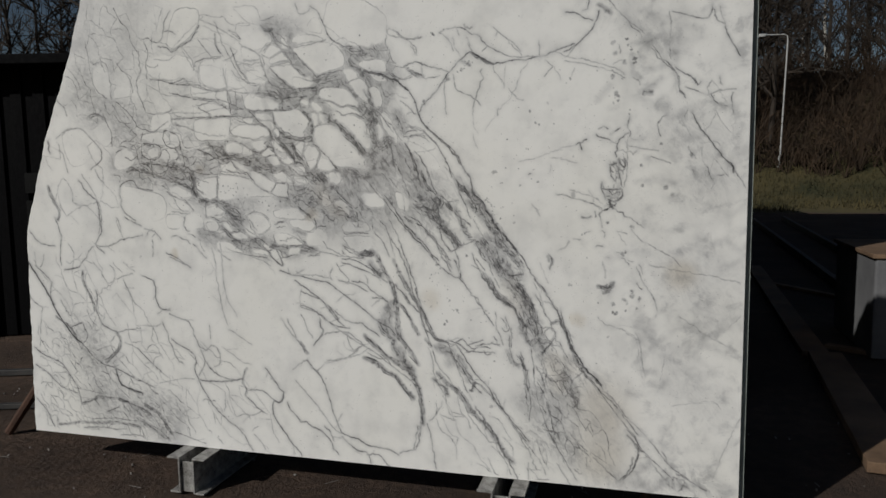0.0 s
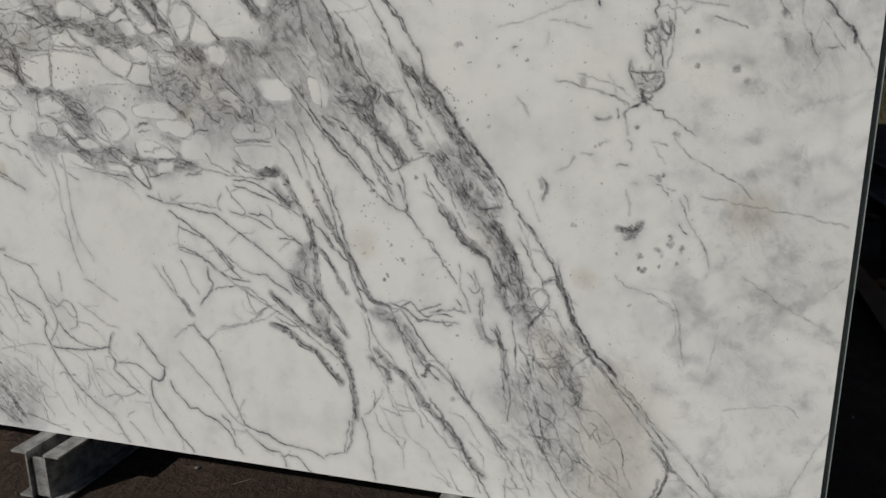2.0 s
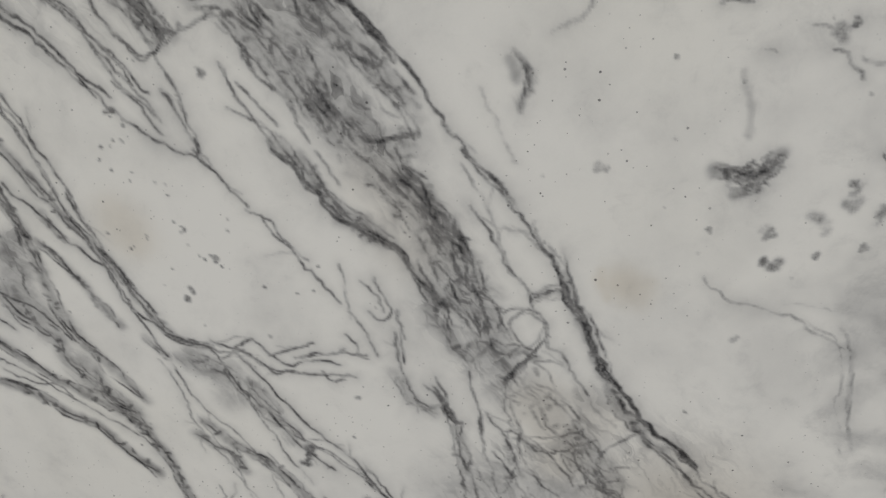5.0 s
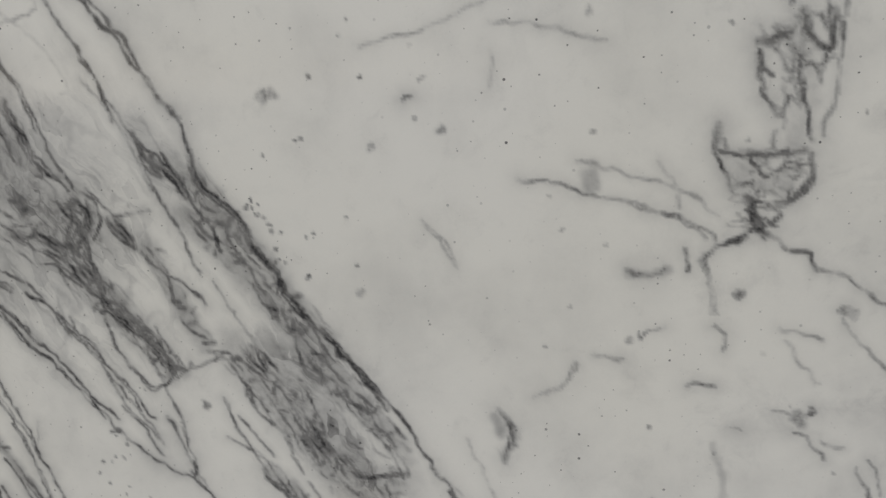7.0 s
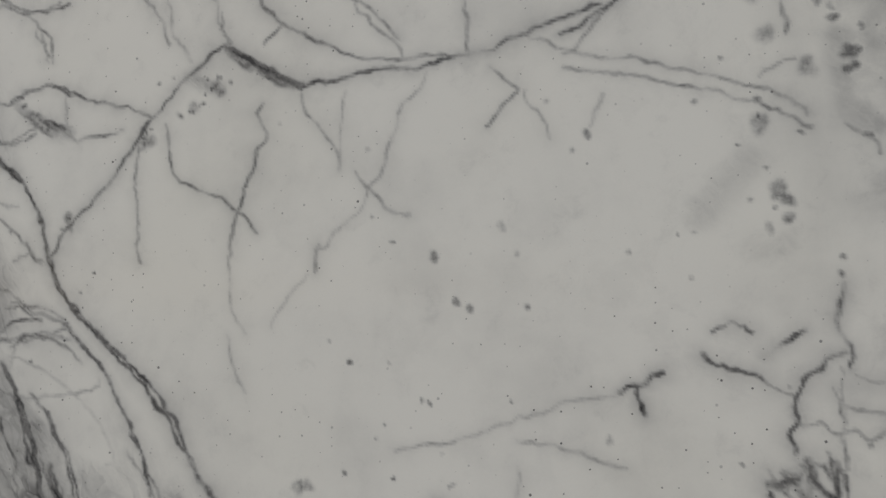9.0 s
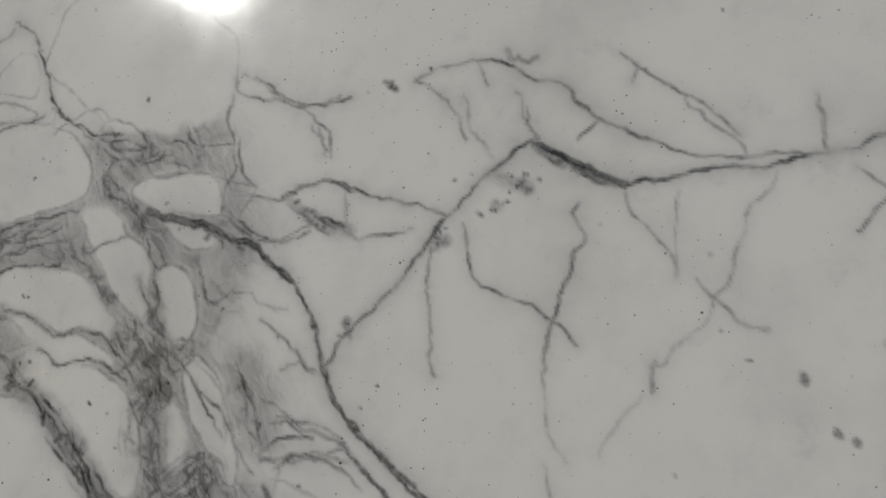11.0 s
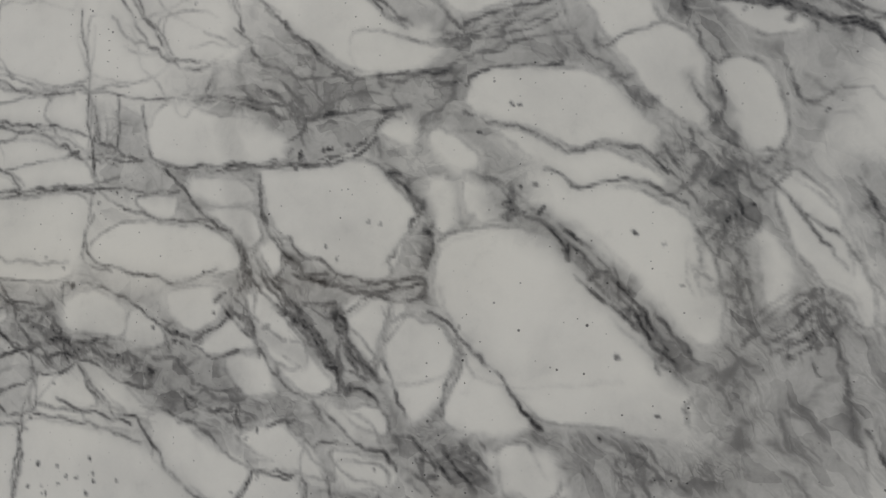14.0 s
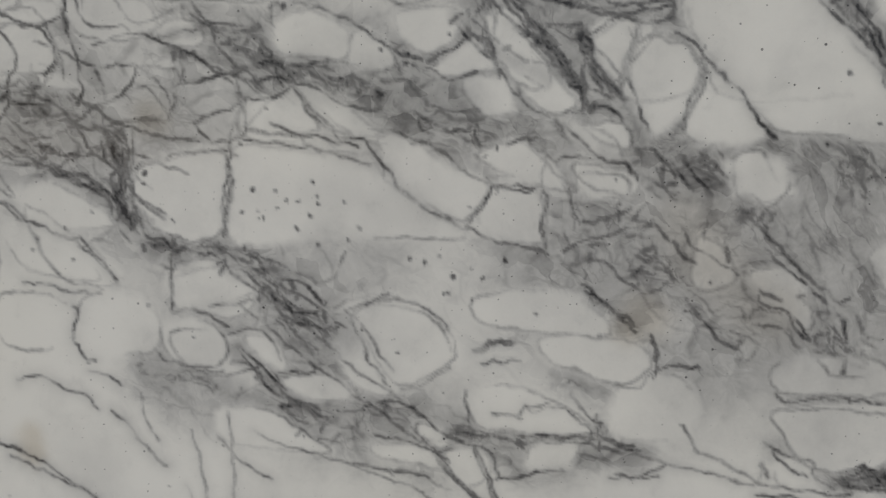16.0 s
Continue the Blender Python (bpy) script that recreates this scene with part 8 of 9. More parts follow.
lace(6, .55, (47.6, 168.1), (48.3, 167.1), (47.3, 166.6))
lace(4, .6, (39, 159.9), (39.6, 158.7))
specks(.9, (1.3, 163.7, 1.3), (2.2, 163.5, 1.3), (0.9, 177, 1.3), (-8.3, 179.6, 1.2), (11.7, 152.1, 1.4), (25.9, 161.4, 1.4), (42.5, 154, 1.2), (40.9, 152.1, 1.2), (35.4, 145, 1.8), (14.6, 185.1, 1.3), (2.5, 154.1, 1.3))
clast((-22.5, 157.9), (-16.7, 158.7), (-11.2, 158.8), (-9, 156.6), (-7.1, 154.3), (-8.1, 151.6), (-9.4, 148.6), (-12, 148.1), (-14.8, 149.6), (-18.8, 151.2), (-21.2, 153.8))
clast((-33.8, 165.3), (-34.9, 162.9), (-34.8, 160.8), (-33, 159.6), (-27.2, 159.1), (-24.9, 159.5), (-21.1, 159.3), (-19.7, 160.3), (-20.6, 161.6), (-23.9, 163.6), (-27.9, 164.4), (-31.4, 165.7))
clast((-57.6, 156.4), (-49.4, 156.7), (-43.5, 157.1), (-41.5, 155.4), (-41.7, 152.4), (-42.9, 150.2), (-43.8, 148.3), (-50.4, 148.3), (-57.3, 148.9))
clast((-41.1, 151.8), (-37.7, 153.9), (-31.7, 153.8), (-27, 153.1), (-24.7, 151.1), (-24.4, 149.5), (-26.9, 148.8), (-31.5, 148.3), (-37, 149.3), (-40.1, 150.2))
clast((-55, 161.8), (-50.2, 163), (-45.6, 161.9), (-42.3, 160.1), (-41.2, 157.8), (-44.1, 157.7), (-48.7, 157.5), (-50.8, 159), (-53.6, 160.3))
clast((-57.8, 161.7), (-55.7, 161), (-52.8, 159.1), (-50.4, 157.9), (-53.5, 157.4), (-57.7, 157))
clast((-58.2, 171.3), (-53.9, 169.2), (-49.1, 167.7), (-47.1, 167.6), (-47.6, 165.4), (-46.2, 163), (-51, 164.4), (-58, 165.2))
clast((-46.4, 167.5), (-42.2, 167.8), (-42, 161.7), (-43.6, 162.3), (-45.3, 164.1), (-46.7, 165.9))
clast((-43.8, 146.1), (-41.2, 147.2), (-37.5, 145.9), (-36.8, 143.7), (-38, 142.7), (-43, 143.1), (-44, 144.5))
clast((-36.5, 144.8), (-35, 145.4), (-32.6, 143.5), (-32.3, 141.7), (-35.5, 141.4), (-36.8, 142.7))
clast((-32.1, 146.7), (-30.4, 147.5), (-26.3, 147.5), (-25.8, 146.5), (-26.8, 144.4), (-29.1, 143.3), (-30.9, 144.6))
clast((-29.2, 158.2), (-26, 158), (-23.5, 156.9), (-23.2, 155.4), (-26, 155.2), (-28.2, 156), (-29.7, 157.1))
clast((-35.9, 156.3), (-31.2, 156.4), (-31.7, 154.3), (-34.7, 154.6))
clast((-28.2, 154.7), (-23.7, 154.9), (-22, 153), (-22.5, 151.5), (-23.9, 151.3), (-25.9, 153.4))
clast((-22.5, 151), (-20.9, 151.8), (-19.8, 150.7), (-20.3, 148.7), (-21.9, 148.7), (-23.1, 150))
clast((-28.5, 142.3), (-25.7, 143.9), (-24.1, 144.9), (-23.2, 143.4), (-22.6, 141.7), (-26.8, 141.3))
clast((-22.4, 146), (-21.4, 148), (-20.3, 146), (-18.1, 143), (-17, 141.1), (-18, 140.1), (-20.7, 141), (-22.4, 143.9))
clast((-56.1, 145.2), (-52.4, 146.6), (-50.9, 144.1), (-53.7, 143.8))
vein(2, .6, (-57.4, 169.8), (-54.6, 169), (-52.5, 168.3), (-47.7, 167.4))
vein(2, .55, (-47.1, 167.6), (-44.4, 168), (-42.2, 168.1))
vein(4, .5, (-47.7, 167.4), (-47, 167))
vein(2, .65, (-57.9, 164.6), (-52.3, 164.1), (-48.2, 163.4), (-44.9, 161.9), (-42.9, 160.6), (-40.4, 160.1))
vein(2, .5, (-56.4, 162.2), (-53.7, 162.6), (-50.9, 163.3))
vein(2, .6, (-55.7, 161.8), (-53.6, 160), (-51.5, 159.1), (-50.4, 157.6))
vein(2.5, .7, (-57.6, 156.7), (-53.4, 156.9), (-48.7, 156.9), (-45.4, 157.4), (-43.5, 157.6), (-40.9, 157.5))
vein(2, .5, (-41.5, 166.6), (-41.1, 162.8), (-41.3, 160), (-40.6, 157.5))
vein(2, .45, (-38.7, 166.4), (-38.3, 162.6), (-38.8, 160.4))
lace(14, .4, (-41.2, 165.5), (-40.8, 162.7), (-39.4, 160.5))
vein(2, .5, (-35.6, 165.7), (-35.2, 161.9), (-34.5, 160.2), (-33.3, 159.4))
vein(2.5, .65, (-33, 159.1), (-29.5, 159), (-26, 158.8), (-22.7, 158.9), (-20, 159))
vein(2, .65, (-20, 158.8), (-17.8, 158.8), (-15.2, 158.8))
vein(2, .65, (-40.6, 157.5), (-39, 156.1), (-36.5, 155), (-33.5, 154.3), (-29.9, 154), (-27.6, 154.2))
vein(2, .55, (-37.8, 157.4), (-34.7, 156.8), (-31.2, 156.7))
vein(2, .5, (-39.7, 160.5), (-37.3, 160.1), (-34.8, 160))
vein(2.2, .7, (-33, 159.1), (-30.6, 157.2), (-28.8, 155), (-27.1, 153.7), (-25.3, 152.6), (-24.5, 151))
lace(7, .85, (-24.8, 152.1), (-24.2, 150.5), (-23.6, 148.7), (-23, 147.7))
vein(2, .6, (-41.5, 154.6), (-41.7, 151.8), (-40.1, 149.9), (-37.6, 149.3), (-34.5, 148.8), (-31.5, 148), (-29.2, 148.3), (-26.4, 149.5))
vein(2, .55, (-42.5, 148), (-40, 147.5), (-36.9, 146.4), (-34.4, 144.8), (-32, 143.3), (-29.7, 142.8))
lace(8, .75, (-22.5, 150.5), (-21.4, 148.5), (-19.7, 146.5), (-18.1, 145), (-16.5, 143.1))
lace(10, .6, (-53.1, 147.5), (-51, 145.8), (-48.3, 145.2), (-45, 145.3))
lace(14, .65, (-55, 143.5), (-51.6, 142.4), (-48.2, 142.2), (-44.9, 141.4))
vein(2, .45, (-44.1, 145.8), (-44.4, 147.5), (-43.5, 148))
vein(2, .5, (-45, 144.2), (-44.3, 142.5), (-45.6, 143.6))
lace(14, .55, (-43, 140.9), (-38.6, 141.6), (-34.9, 140.3), (-30.2, 140.7))
vein(2, .6, (-23, 145), (-22.4, 142.9), (-21.8, 140.9))
vein(2.2, .55, (-22.1, 157.1), (-22.6, 155.1), (-20.9, 153), (-19.6, 151.2))
vein(2, .45, (-20.3, 148.5), (-19.3, 150), (-18.2, 150.5))
vein(2, .6, (-29.1, 142.8), (-27.4, 143.4), (-24.6, 144.9))
vein(1.8, .5, (-32, 142.8), (-32, 141.5))
vein(2, .45, (-29.1, 142.3), (-27.3, 141.1), (-24.5, 141.1))
lace(12, .5, (-23.7, 167.4), (-20.7, 165.7), (-18.5, 163.5))
lace(8, .6, (-19.5, 160.5), (-18.4, 161.5), (-17.4, 162.9))
matrix(36, .36, (-31.1, 155.9), (-29.4, 154.8))
matrix(50, .36, (-48.3, 144.7), (-43.6, 140.9))
matrix(40, .34, (-37.3, 141.6), (-30.2, 140.5))
specks(.95, (-41.8, 160.6, 1.6), (-38.5, 156.8, 1.4), (-18.2, 160.1, 1.6), (-18.3, 159.6, 1.4), (-15.5, 160.3, 1.4), (-44.2, 149.5, 1.6), (-43.2, 147.7, 1.7), (-37.1, 149.1, 1.3), (-35, 149, 1.3), (-28.1, 149, 1.4), (-27, 145.2, 1.4), (-33.5, 143.4, 1.4), (-31.4, 142.9, 1.4), (-30.7, 143.2, 1.6), (-32.6, 143.7, 1.6), (-43.3, 140.8, 1.6), (-41.8, 141.3, 1.6), (-37.6, 141, 1.8), (-20.2, 146.1, 1.6), (-15.3, 142.5, 1.6))
specks(.75, (55.1, 173.3, 2.4), (56, 172.8, 2.6), (56.5, 173.2, 1.6), (55.5, 172.1, 2.6), (56.7, 172, 2), (53.9, 170.9, 2), (54.6, 170.6, 2.4), (53.2, 170.2, 1.8), (52.2, 169.8, 2), (51.1, 173.7, 1.6), (49.6, 173.3, 1.6), (57.6, 172.6, 1.8), (53.4, 170, 1.4), (54.8, 171.6, 1.5), (48.3, 168.3, 1.8), (48.1, 167.2, 2.4), (48.8, 168.5, 1.4), (56.3, 173.4, 1.4), (55.8, 172.4, 1.4), (54.2, 170.6, 1.3))
matrix(60, .36, (-22.5, 140.7), (-13.9, 135.1), (-7.6, 132.6))
matrix(70, .4, (20.1, 145.6), (24.7, 139.8), (20.7, 134.1))
matrix(50, .36, (0.3, 132.6), (8.1, 133.6))
matrix(40, .34, (-52.1, 146.8), (-43.9, 140), (-34, 139.3))
cloud(14, .22, (108.4, 136.5), (108.9, 132.9))
cloud(16, .22, (105.6, 126.4), (107.7, 124.6))
cloud(8, .28, (93.3, 126.1), (93.1, 124.6))
vein(2.2, .75, (105.6, 122.6), (106.9, 121.5), (105.2, 120.2))
vein(1.3, .35, (92.1, 127), (94.9, 126.4), (98.1, 125.2), (101.3, 123.9), (103.5, 122.1))
specks(.6, (105.2, 128.3, 2), (109.8, 126.5, 2), (110.5, 134.2, 2), (106, 124.1, 2.4), (107.3, 122.7, 2.6))
vein(2, .6, (30.1, 99.5), (31.5, 96.3), (32.6, 93), (33.4, 89.6), (34.2, 86.7), (35.3, 83.8), (36.2, 81.2))
vein(2.5, .75, (28, 95), (29.3, 93), (30.4, 90.2))
vein(2.5, .8, (26.4, 91.6), (27.9, 89.8), (29.6, 88.4), (31.1, 86.6), (32.1, 84.5), (33.6, 83.4), (35, 81.9), (36.1, 80.8), (36.9, 78.9), (37.6, 76.5), (38.5, 74.5), (40.1, 73.4), (41.9, 71.8))
lace(8, .65, (30.2, 88.1), (31, 86.3), (32.1, 84.5))
lace(8, .7, (27.8, 84.3), (29.8, 82.5), (31.5, 79.8), (33, 76.7), (34.5, 74.3), (35.5, 72.7))
vein(2, .65, (36.1, 80.8), (36.9, 77.7), (37.9, 74.9), (38.7, 72.9), (39.5, 70.4), (40.4, 68.3))
lace(9, .6, (38.2, 71.1), (39.6, 69.5), (40.7, 67.8))
vein(2.3, .75, (41.9, 71.8), (44.6, 70.8), (47, 69.7), (48, 67.6), (48.6, 65.4), (50.2, 62.9), (52.1, 60.7), (53.8, 58.1), (56.2, 54.5), (59.5, 51.4))
lace(16, .7, (43.8, 69), (45.2, 67.3), (47.3, 66.6), (49.3, 65.5))
vein(2, .6, (48.2, 68.5), (50.4, 69.9), (51.8, 69.4), (53.3, 68), (54.9, 66.9), (57.2, 67.3), (58.9, 66.8), (60.7, 67))
vein(2, .6, (57.9, 69.3), (60.6, 70.2), (62.7, 70.5), (64.1, 70.8))
vein(2, .55, (60.8, 67.4), (62, 66.2), (63.8, 66.4))
vein(2, .55, (40.1, 66), (40.9, 61.9), (41.3, 57.6), (42.8, 53.8), (45.5, 50))
vein(2, .55, (40.8, 67), (42.3, 62.5), (44.5, 59), (47.1, 56.3), (49.4, 52.6), (51.2, 49.7))
lace(12, .8, (40.8, 55.6), (43.2, 53.8), (45.4, 52.6), (46.7, 49.6))
vein(2, .6, (49.2, 65), (50.5, 60.6), (52, 56.9), (53, 54.1), (54.4, 51.2))
lace(10, .6, (25.4, 89.4), (26, 87.3), (26.6, 85))
lace(26, .65, (20.1, 76.8), (21, 74.3), (23.4, 71.8), (25.2, 70.2))
lace(20, .7, (25.2, 70.2), (26, 65.7), (28, 63), (30, 60.3), (32.8, 58.6))
lace(12, .95, (13, 62.4), (17, 61), (19.9, 59.3), (22.6, 57), (25.8, 55.8), (27.6, 53.4), (30, 50), (32.8, 47.6))
lace(18, .75, (29.1, 65), (29.5, 61.2), (32, 58.5), (33.2, 55.7))
vein(2, .6, (14.1, 64.6), (16.9, 62.9), (19.3, 62.2), (22.1, 62.5), (23.8, 60.2))
vein(2, .55, (23.6, 81.8), (24.1, 79.5), (23.9, 77))
matrix(26, .4, (25, 85), (22.9, 78.6), (23.3, 73.6))
matrix(24, .38, (26.5, 64.8), (31.4, 59.5))
specks(.9, (56.5, 53.5, 4), (56.2, 52.7, 4), (45.9, 77, 2.5), (49.3, 82.3, 1.8), (50.7, 82.2, 2), (51.3, 81.5, 2))
specks(.6, (40.3, 94.4, 1.2), (43.3, 99.1, 1.3), (44.5, 98.6, 1.3), (43.7, 96.3, 1.2), (42, 95.8, 1.3), (41.5, 93.1, 1.2), (43.6, 93.1, 1.3), (43.2, 91.8, 1.2), (45.9, 91.8, 1.3), (47.2, 91.5, 1.4), (47.1, 90.2, 1.2), (46.9, 87.1, 1.3), (47.6, 86.4, 1.5), (47.5, 85.7, 1.6), (40.9, 84, 1.3), (38.1, 85.4, 1.3), (42.9, 85, 1.4), (47.8, 84.2, 1.2), (48.8, 82.8, 1.3), (53.4, 87.6, 1.3), (53.2, 86, 1.3), (56.1, 79.1, 2), (59.8, 78.5, 1.3), (61.9, 79, 1.4))
lace(12, .6, (63.2, 94.5), (64.4, 91.4), (66.4, 88.9), (68.6, 87))
vein(2.5, .8, (61.5, 95.1), (63.3, 92), (65.3, 89.5), (67.4, 87.3), (69.6, 86), (71.9, 84.4), (73.4, 82.4))
lace(12, .7, (73.4, 82.4), (74.5, 80.4), (75.8, 78.3), (76.6, 77.7))
lace(12, .7, (73.3, 93.9), (75, 91.5), (76.5, 89.1), (78, 86.6), (78.9, 84))
lace(16, .5, (78.1, 87.9), (78.7, 84.7), (79.9, 81.4), (82.1, 79.4))
vein(2, .6, (79.7, 95.1), (81.7, 92.2), (83.7, 89.9), (85.3, 87.5), (86.9, 85), (88.2, 83.1), (89, 80.5))
vein(2, .55, (79.9, 89.2), (81.9, 86.1), (83.5, 82.9), (85.1, 80.3), (85.9, 77.5))
lace(16, .5, (76.6, 77.7), (77, 74), (78, 71))
lace(16, .55, (80.1, 74.2), (81.2, 72.8), (83, 71.4))
vein(3, .8, (82.2, 67.8), (83.5, 68.7), (84.8, 70))
lace(8, .7, (83, 71.4), (84.8, 72.3), (86, 70.9))
vein(2, .55, (83.8, 76.7), (85.6, 77.5), (86.7, 76.1), (87, 74), (85.4, 71.6))
lace(9, .8, (89, 81.8), (89.9, 78.5), (91.3, 75), (92.5, 71.4), (93.8, 67.7))
lace(11, .8, (93.8, 67.7), (95.6, 64.7), (97.6, 61.6), (99.5, 59.3))
lace(10, .6, (85.9, 79.3), (87.6, 79.7), (89, 79.5))
vein(2, .55, (83.9, 62.5), (84.5, 59.1), (86.4, 57.5), (89, 58.1), (90.9, 59.9))
vein(4, .7, (74.3, 65.7), (75.2, 64.1), (76.6, 61.7))
lace(14, .55, (76.6, 60.8), (77, 57.2), (77.1, 53.4))
vein(2, .5, (68.9, 80.8), (69.8, 78), (70.3, 76.5), (68.8, 75.3), (67.7, 76.4))
vein(2, .45, (64.5, 73.1), (65.6, 71.6), (66.8, 70))
vein(2, .5, (70.9, 76.6), (71.2, 73.6), (71.1, 69.6))
lace(16, .4, (69.8, 67.8), (71.5, 64.6), (74, 62.3))
clast((84.5, 70), (86.6, 70.9), (89, 70.4), (90.2, 66.5), (89.6, 62.3), (87.7, 59.5), (85.1, 59.2), (83.6, 62.5), (83.1, 66.6))
rust(10, .3, (92.8, 82), (93.2, 79.7))
rust(12, .3, (95.6, 80.5), (96.9, 81.2))
rust(40, .14, (92.7, 62.7), (89, 65.6))
network(-50, 4.5, 2.2, 1.8, .5, .6, (-146.5, 72.4), (-119.5, 63.3), (-96.8, 49.4), (-72.7, 26), (-78.8, 19.1), (-148.4, 20.3))
network(-55, 8, 4.5, 1.5, .4, .5, (-146.6, 103.2), (-100.8, 111.1), (-83.5, 74.9), (-66.1, 41.4), (-91.6, 42.1), (-119.7, 60.8), (-146.5, 72.4))
network(-48, 9, 4, 1.4, .4, .42, (-89.9, 64.8), (-43, 67.1), (-19.3, 21), (-73, 20.9), (-88.7, 42.3))
network(-75, 7, 5, 1.8, .45, .7, (-110, 206.6), (-66.4, 203.2), (-67.1, 153), (-89.1, 151.3), (-111.3, 159.1), (-127.9, 154.9), (-119.4, 183))
network(-20, 5.5, 3.4, 1.8, .6, .75, (-97.5, 151.6), (-61.8, 151.7), (-34.1, 138.6), (-37.7, 117.2), (-60.8, 125.3), (-96, 135))
network(-65, 9, 6, 1.5, .4, .5, (-131.1, 152.6), (-97.5, 151.6), (-94.8, 113.5), (-142.5, 113.3))
network(-15, 10, 4.5, 1.4, .4, .5, (-63.9, 201.9), (-2.4, 197.1), (-3.2, 174.3), (-30.6, 158.4), (-64.1, 157.4))
network(-30, 7, 4, 1.5, .4, .6, (-2.4, 195.1), (24.5, 185), (34.8, 160), (5.7, 163.3))
network(-57, 9, 3, 1.4, .45, .5, (39.5, 62.4), (65.7, 42.2), (90.8, 18.5), (69.8, 18.4), (38.9, 26.5))
network(-57, 6, 2.4, 1.5, .5, .5, (82.6, 73.3), (96.8, 57.4), (112.9, 25.1), (90.8, 20.6), (76.3, 51.7))
network(-50, 6, 5, 1.4, .35, .45, (125.7, 165.4), (146.6, 162.5), (147.6, 129.6), (131.8, 127.9))
network(-32, 4, 1.9, 1.6, .45, .5, (-22, 136.3), (-7.7, 136.6), (2.4, 126.7), (15.8, 115.2), (1.9, 112.3), (-12.2, 122.9))
network(-25, 3.2, 1.6, 1.6, .5, .55, (-52.3, 149.1), (-44, 142.3), (-24.1, 136.5), (-15.9, 129), (-30.9, 127.8), (-38.9, 135.8), (-51.6, 139.8))
network(-60, 1.3, .9, 1.6, .7, .65, (105.9, 137.4), (111.2, 138.4), (111.3, 132.9), (107.7, 128.8), (105.1, 132.9))
network(-30, 1.4, .9, 1.6, .75, .65, (103, 128.2), (109.8, 127.9), (109.8, 123.8), (106.1, 119.3), (103.5, 121.6))
network(15, 1.5, .6, 1.6, .8, .75, (102, 93.6), (107.5, 95.1), (107.9, 92.4), (105.8, 90.5), (102.9, 90.9))
clast((0.3, 161.4), (3.1, 160.8), (5.8, 159.3), (8.9, 159.2), (12.5, 157.7), (13.5, 156.3), (11, 156.8), (7, 156.8), (3.7, 158.3), (1.5, 159.9))
clast((-6, 156.9), (-4.5, 157.1), (-3.5, 153.8), (-4.5, 152.3), (-5.8, 153.8))
clast((-2.5, 156.9), (-0.2, 154.8), (1, 153.8), (-1.5, 153.4), (-2.7, 154.8))
clast((21.8, 156.7), (24, 156.7), (26.1, 154.5), (26.9, 151.4), (27.3, 148.9), (25.6, 147.1), (23.5, 150.5), (22.3, 154))
clast((20.9, 152.2), (22.2, 151.3), (23.1, 147.9), (22.2, 146.1), (20.9, 147.8))
vein(2, .55, (20.5, 157.6), (22.7, 154.9), (24, 153.1), (25.2, 151.4), (26.9, 149.3))
lace(10, .5, (15.8, 164.9), (17.2, 162.4), (18.2, 160.5))
lace(9, .6, (-1.7, 157.4), (0.6, 155.8), (1.8, 153.8))
matrix(36, .5, (-21.1, 148.9), (-15.8, 143.7), (-21.8, 139.5))
matrix(30, .45, (-27.2, 151.5), (-22.9, 146))
matrix(30, .42, (-12.2, 143.5), (-7.8, 141.3))
lace(12, .6, (-26.3, 147), (-22.5, 143.8), (-17.5, 141))
vein(2.4, .7, (24.9, 169.2), (26.7, 168.5), (29.2, 167.7), (31, 166.1), (32.9, 164.2), (34.6, 162), (35.8, 159.7), (36.1, 158.4))
cloud(4, .2, (103.7, 101.7), (104.6, 98.9), (104.6, 96.1))
for _ in range(240):
    specks(rng.uniform(0.25, 0.75), (rng.uniform(-130, 148), rng.uniform(22, 212), rng.uniform(0.8, 1.6)))


rim = FIGURE[:, :, 5]
FIGURE[:, :, 1] = np.maximum(FIGURE[:, :, 1] * (1 - 0.3 * rim), 0.64 * FIGURE[:, :, 4] * (1 - 0.9 * rim))
FIGURE[:, :, 2] = np.maximum(FIGURE[:, :, 2], 1.7 * FIGURE[:, :, 4]) * (1 - 0.95 * rim)
FIGURE = np.ascontiguousarray(FIGURE[:, :, :4])


def slab_outline(extra=0.0):
    zs = np.linspace(FOOT, TOP, 60)
    left = [(left_edge(z) + 0.001, z) for z in zs if z < top_edge(left_edge(z))]
    top = [(x, float(top_edge(x))) for x in np.linspace(RIGHT + extra, left[-1][0] + 0.01, 160)]
    return [(RIGHT + extra, FOOT)] + top + left[::-1]


def slab_body(y0, y1, extra=0.0, front=False):
    """The slab's thickness: its back and its cut edges."""
    bm = bmesh.new()
    out = slab_outline(extra)
    near, far = [bm.verts.new((x, y0, z)) for x, z in out], [bm.verts.new((x, y1, z)) for x, z in out]
    bm.faces.new(far)
    if front:
        bm.faces.new(near[::-1])
    for i in range(len(out)):
        j = (i + 1) % len(out)
        bm.faces.new((near[i], near[j], far[j], far[i]))
    bmesh.ops.recalc_face_normals(bm, faces=bm.faces)
    return bm


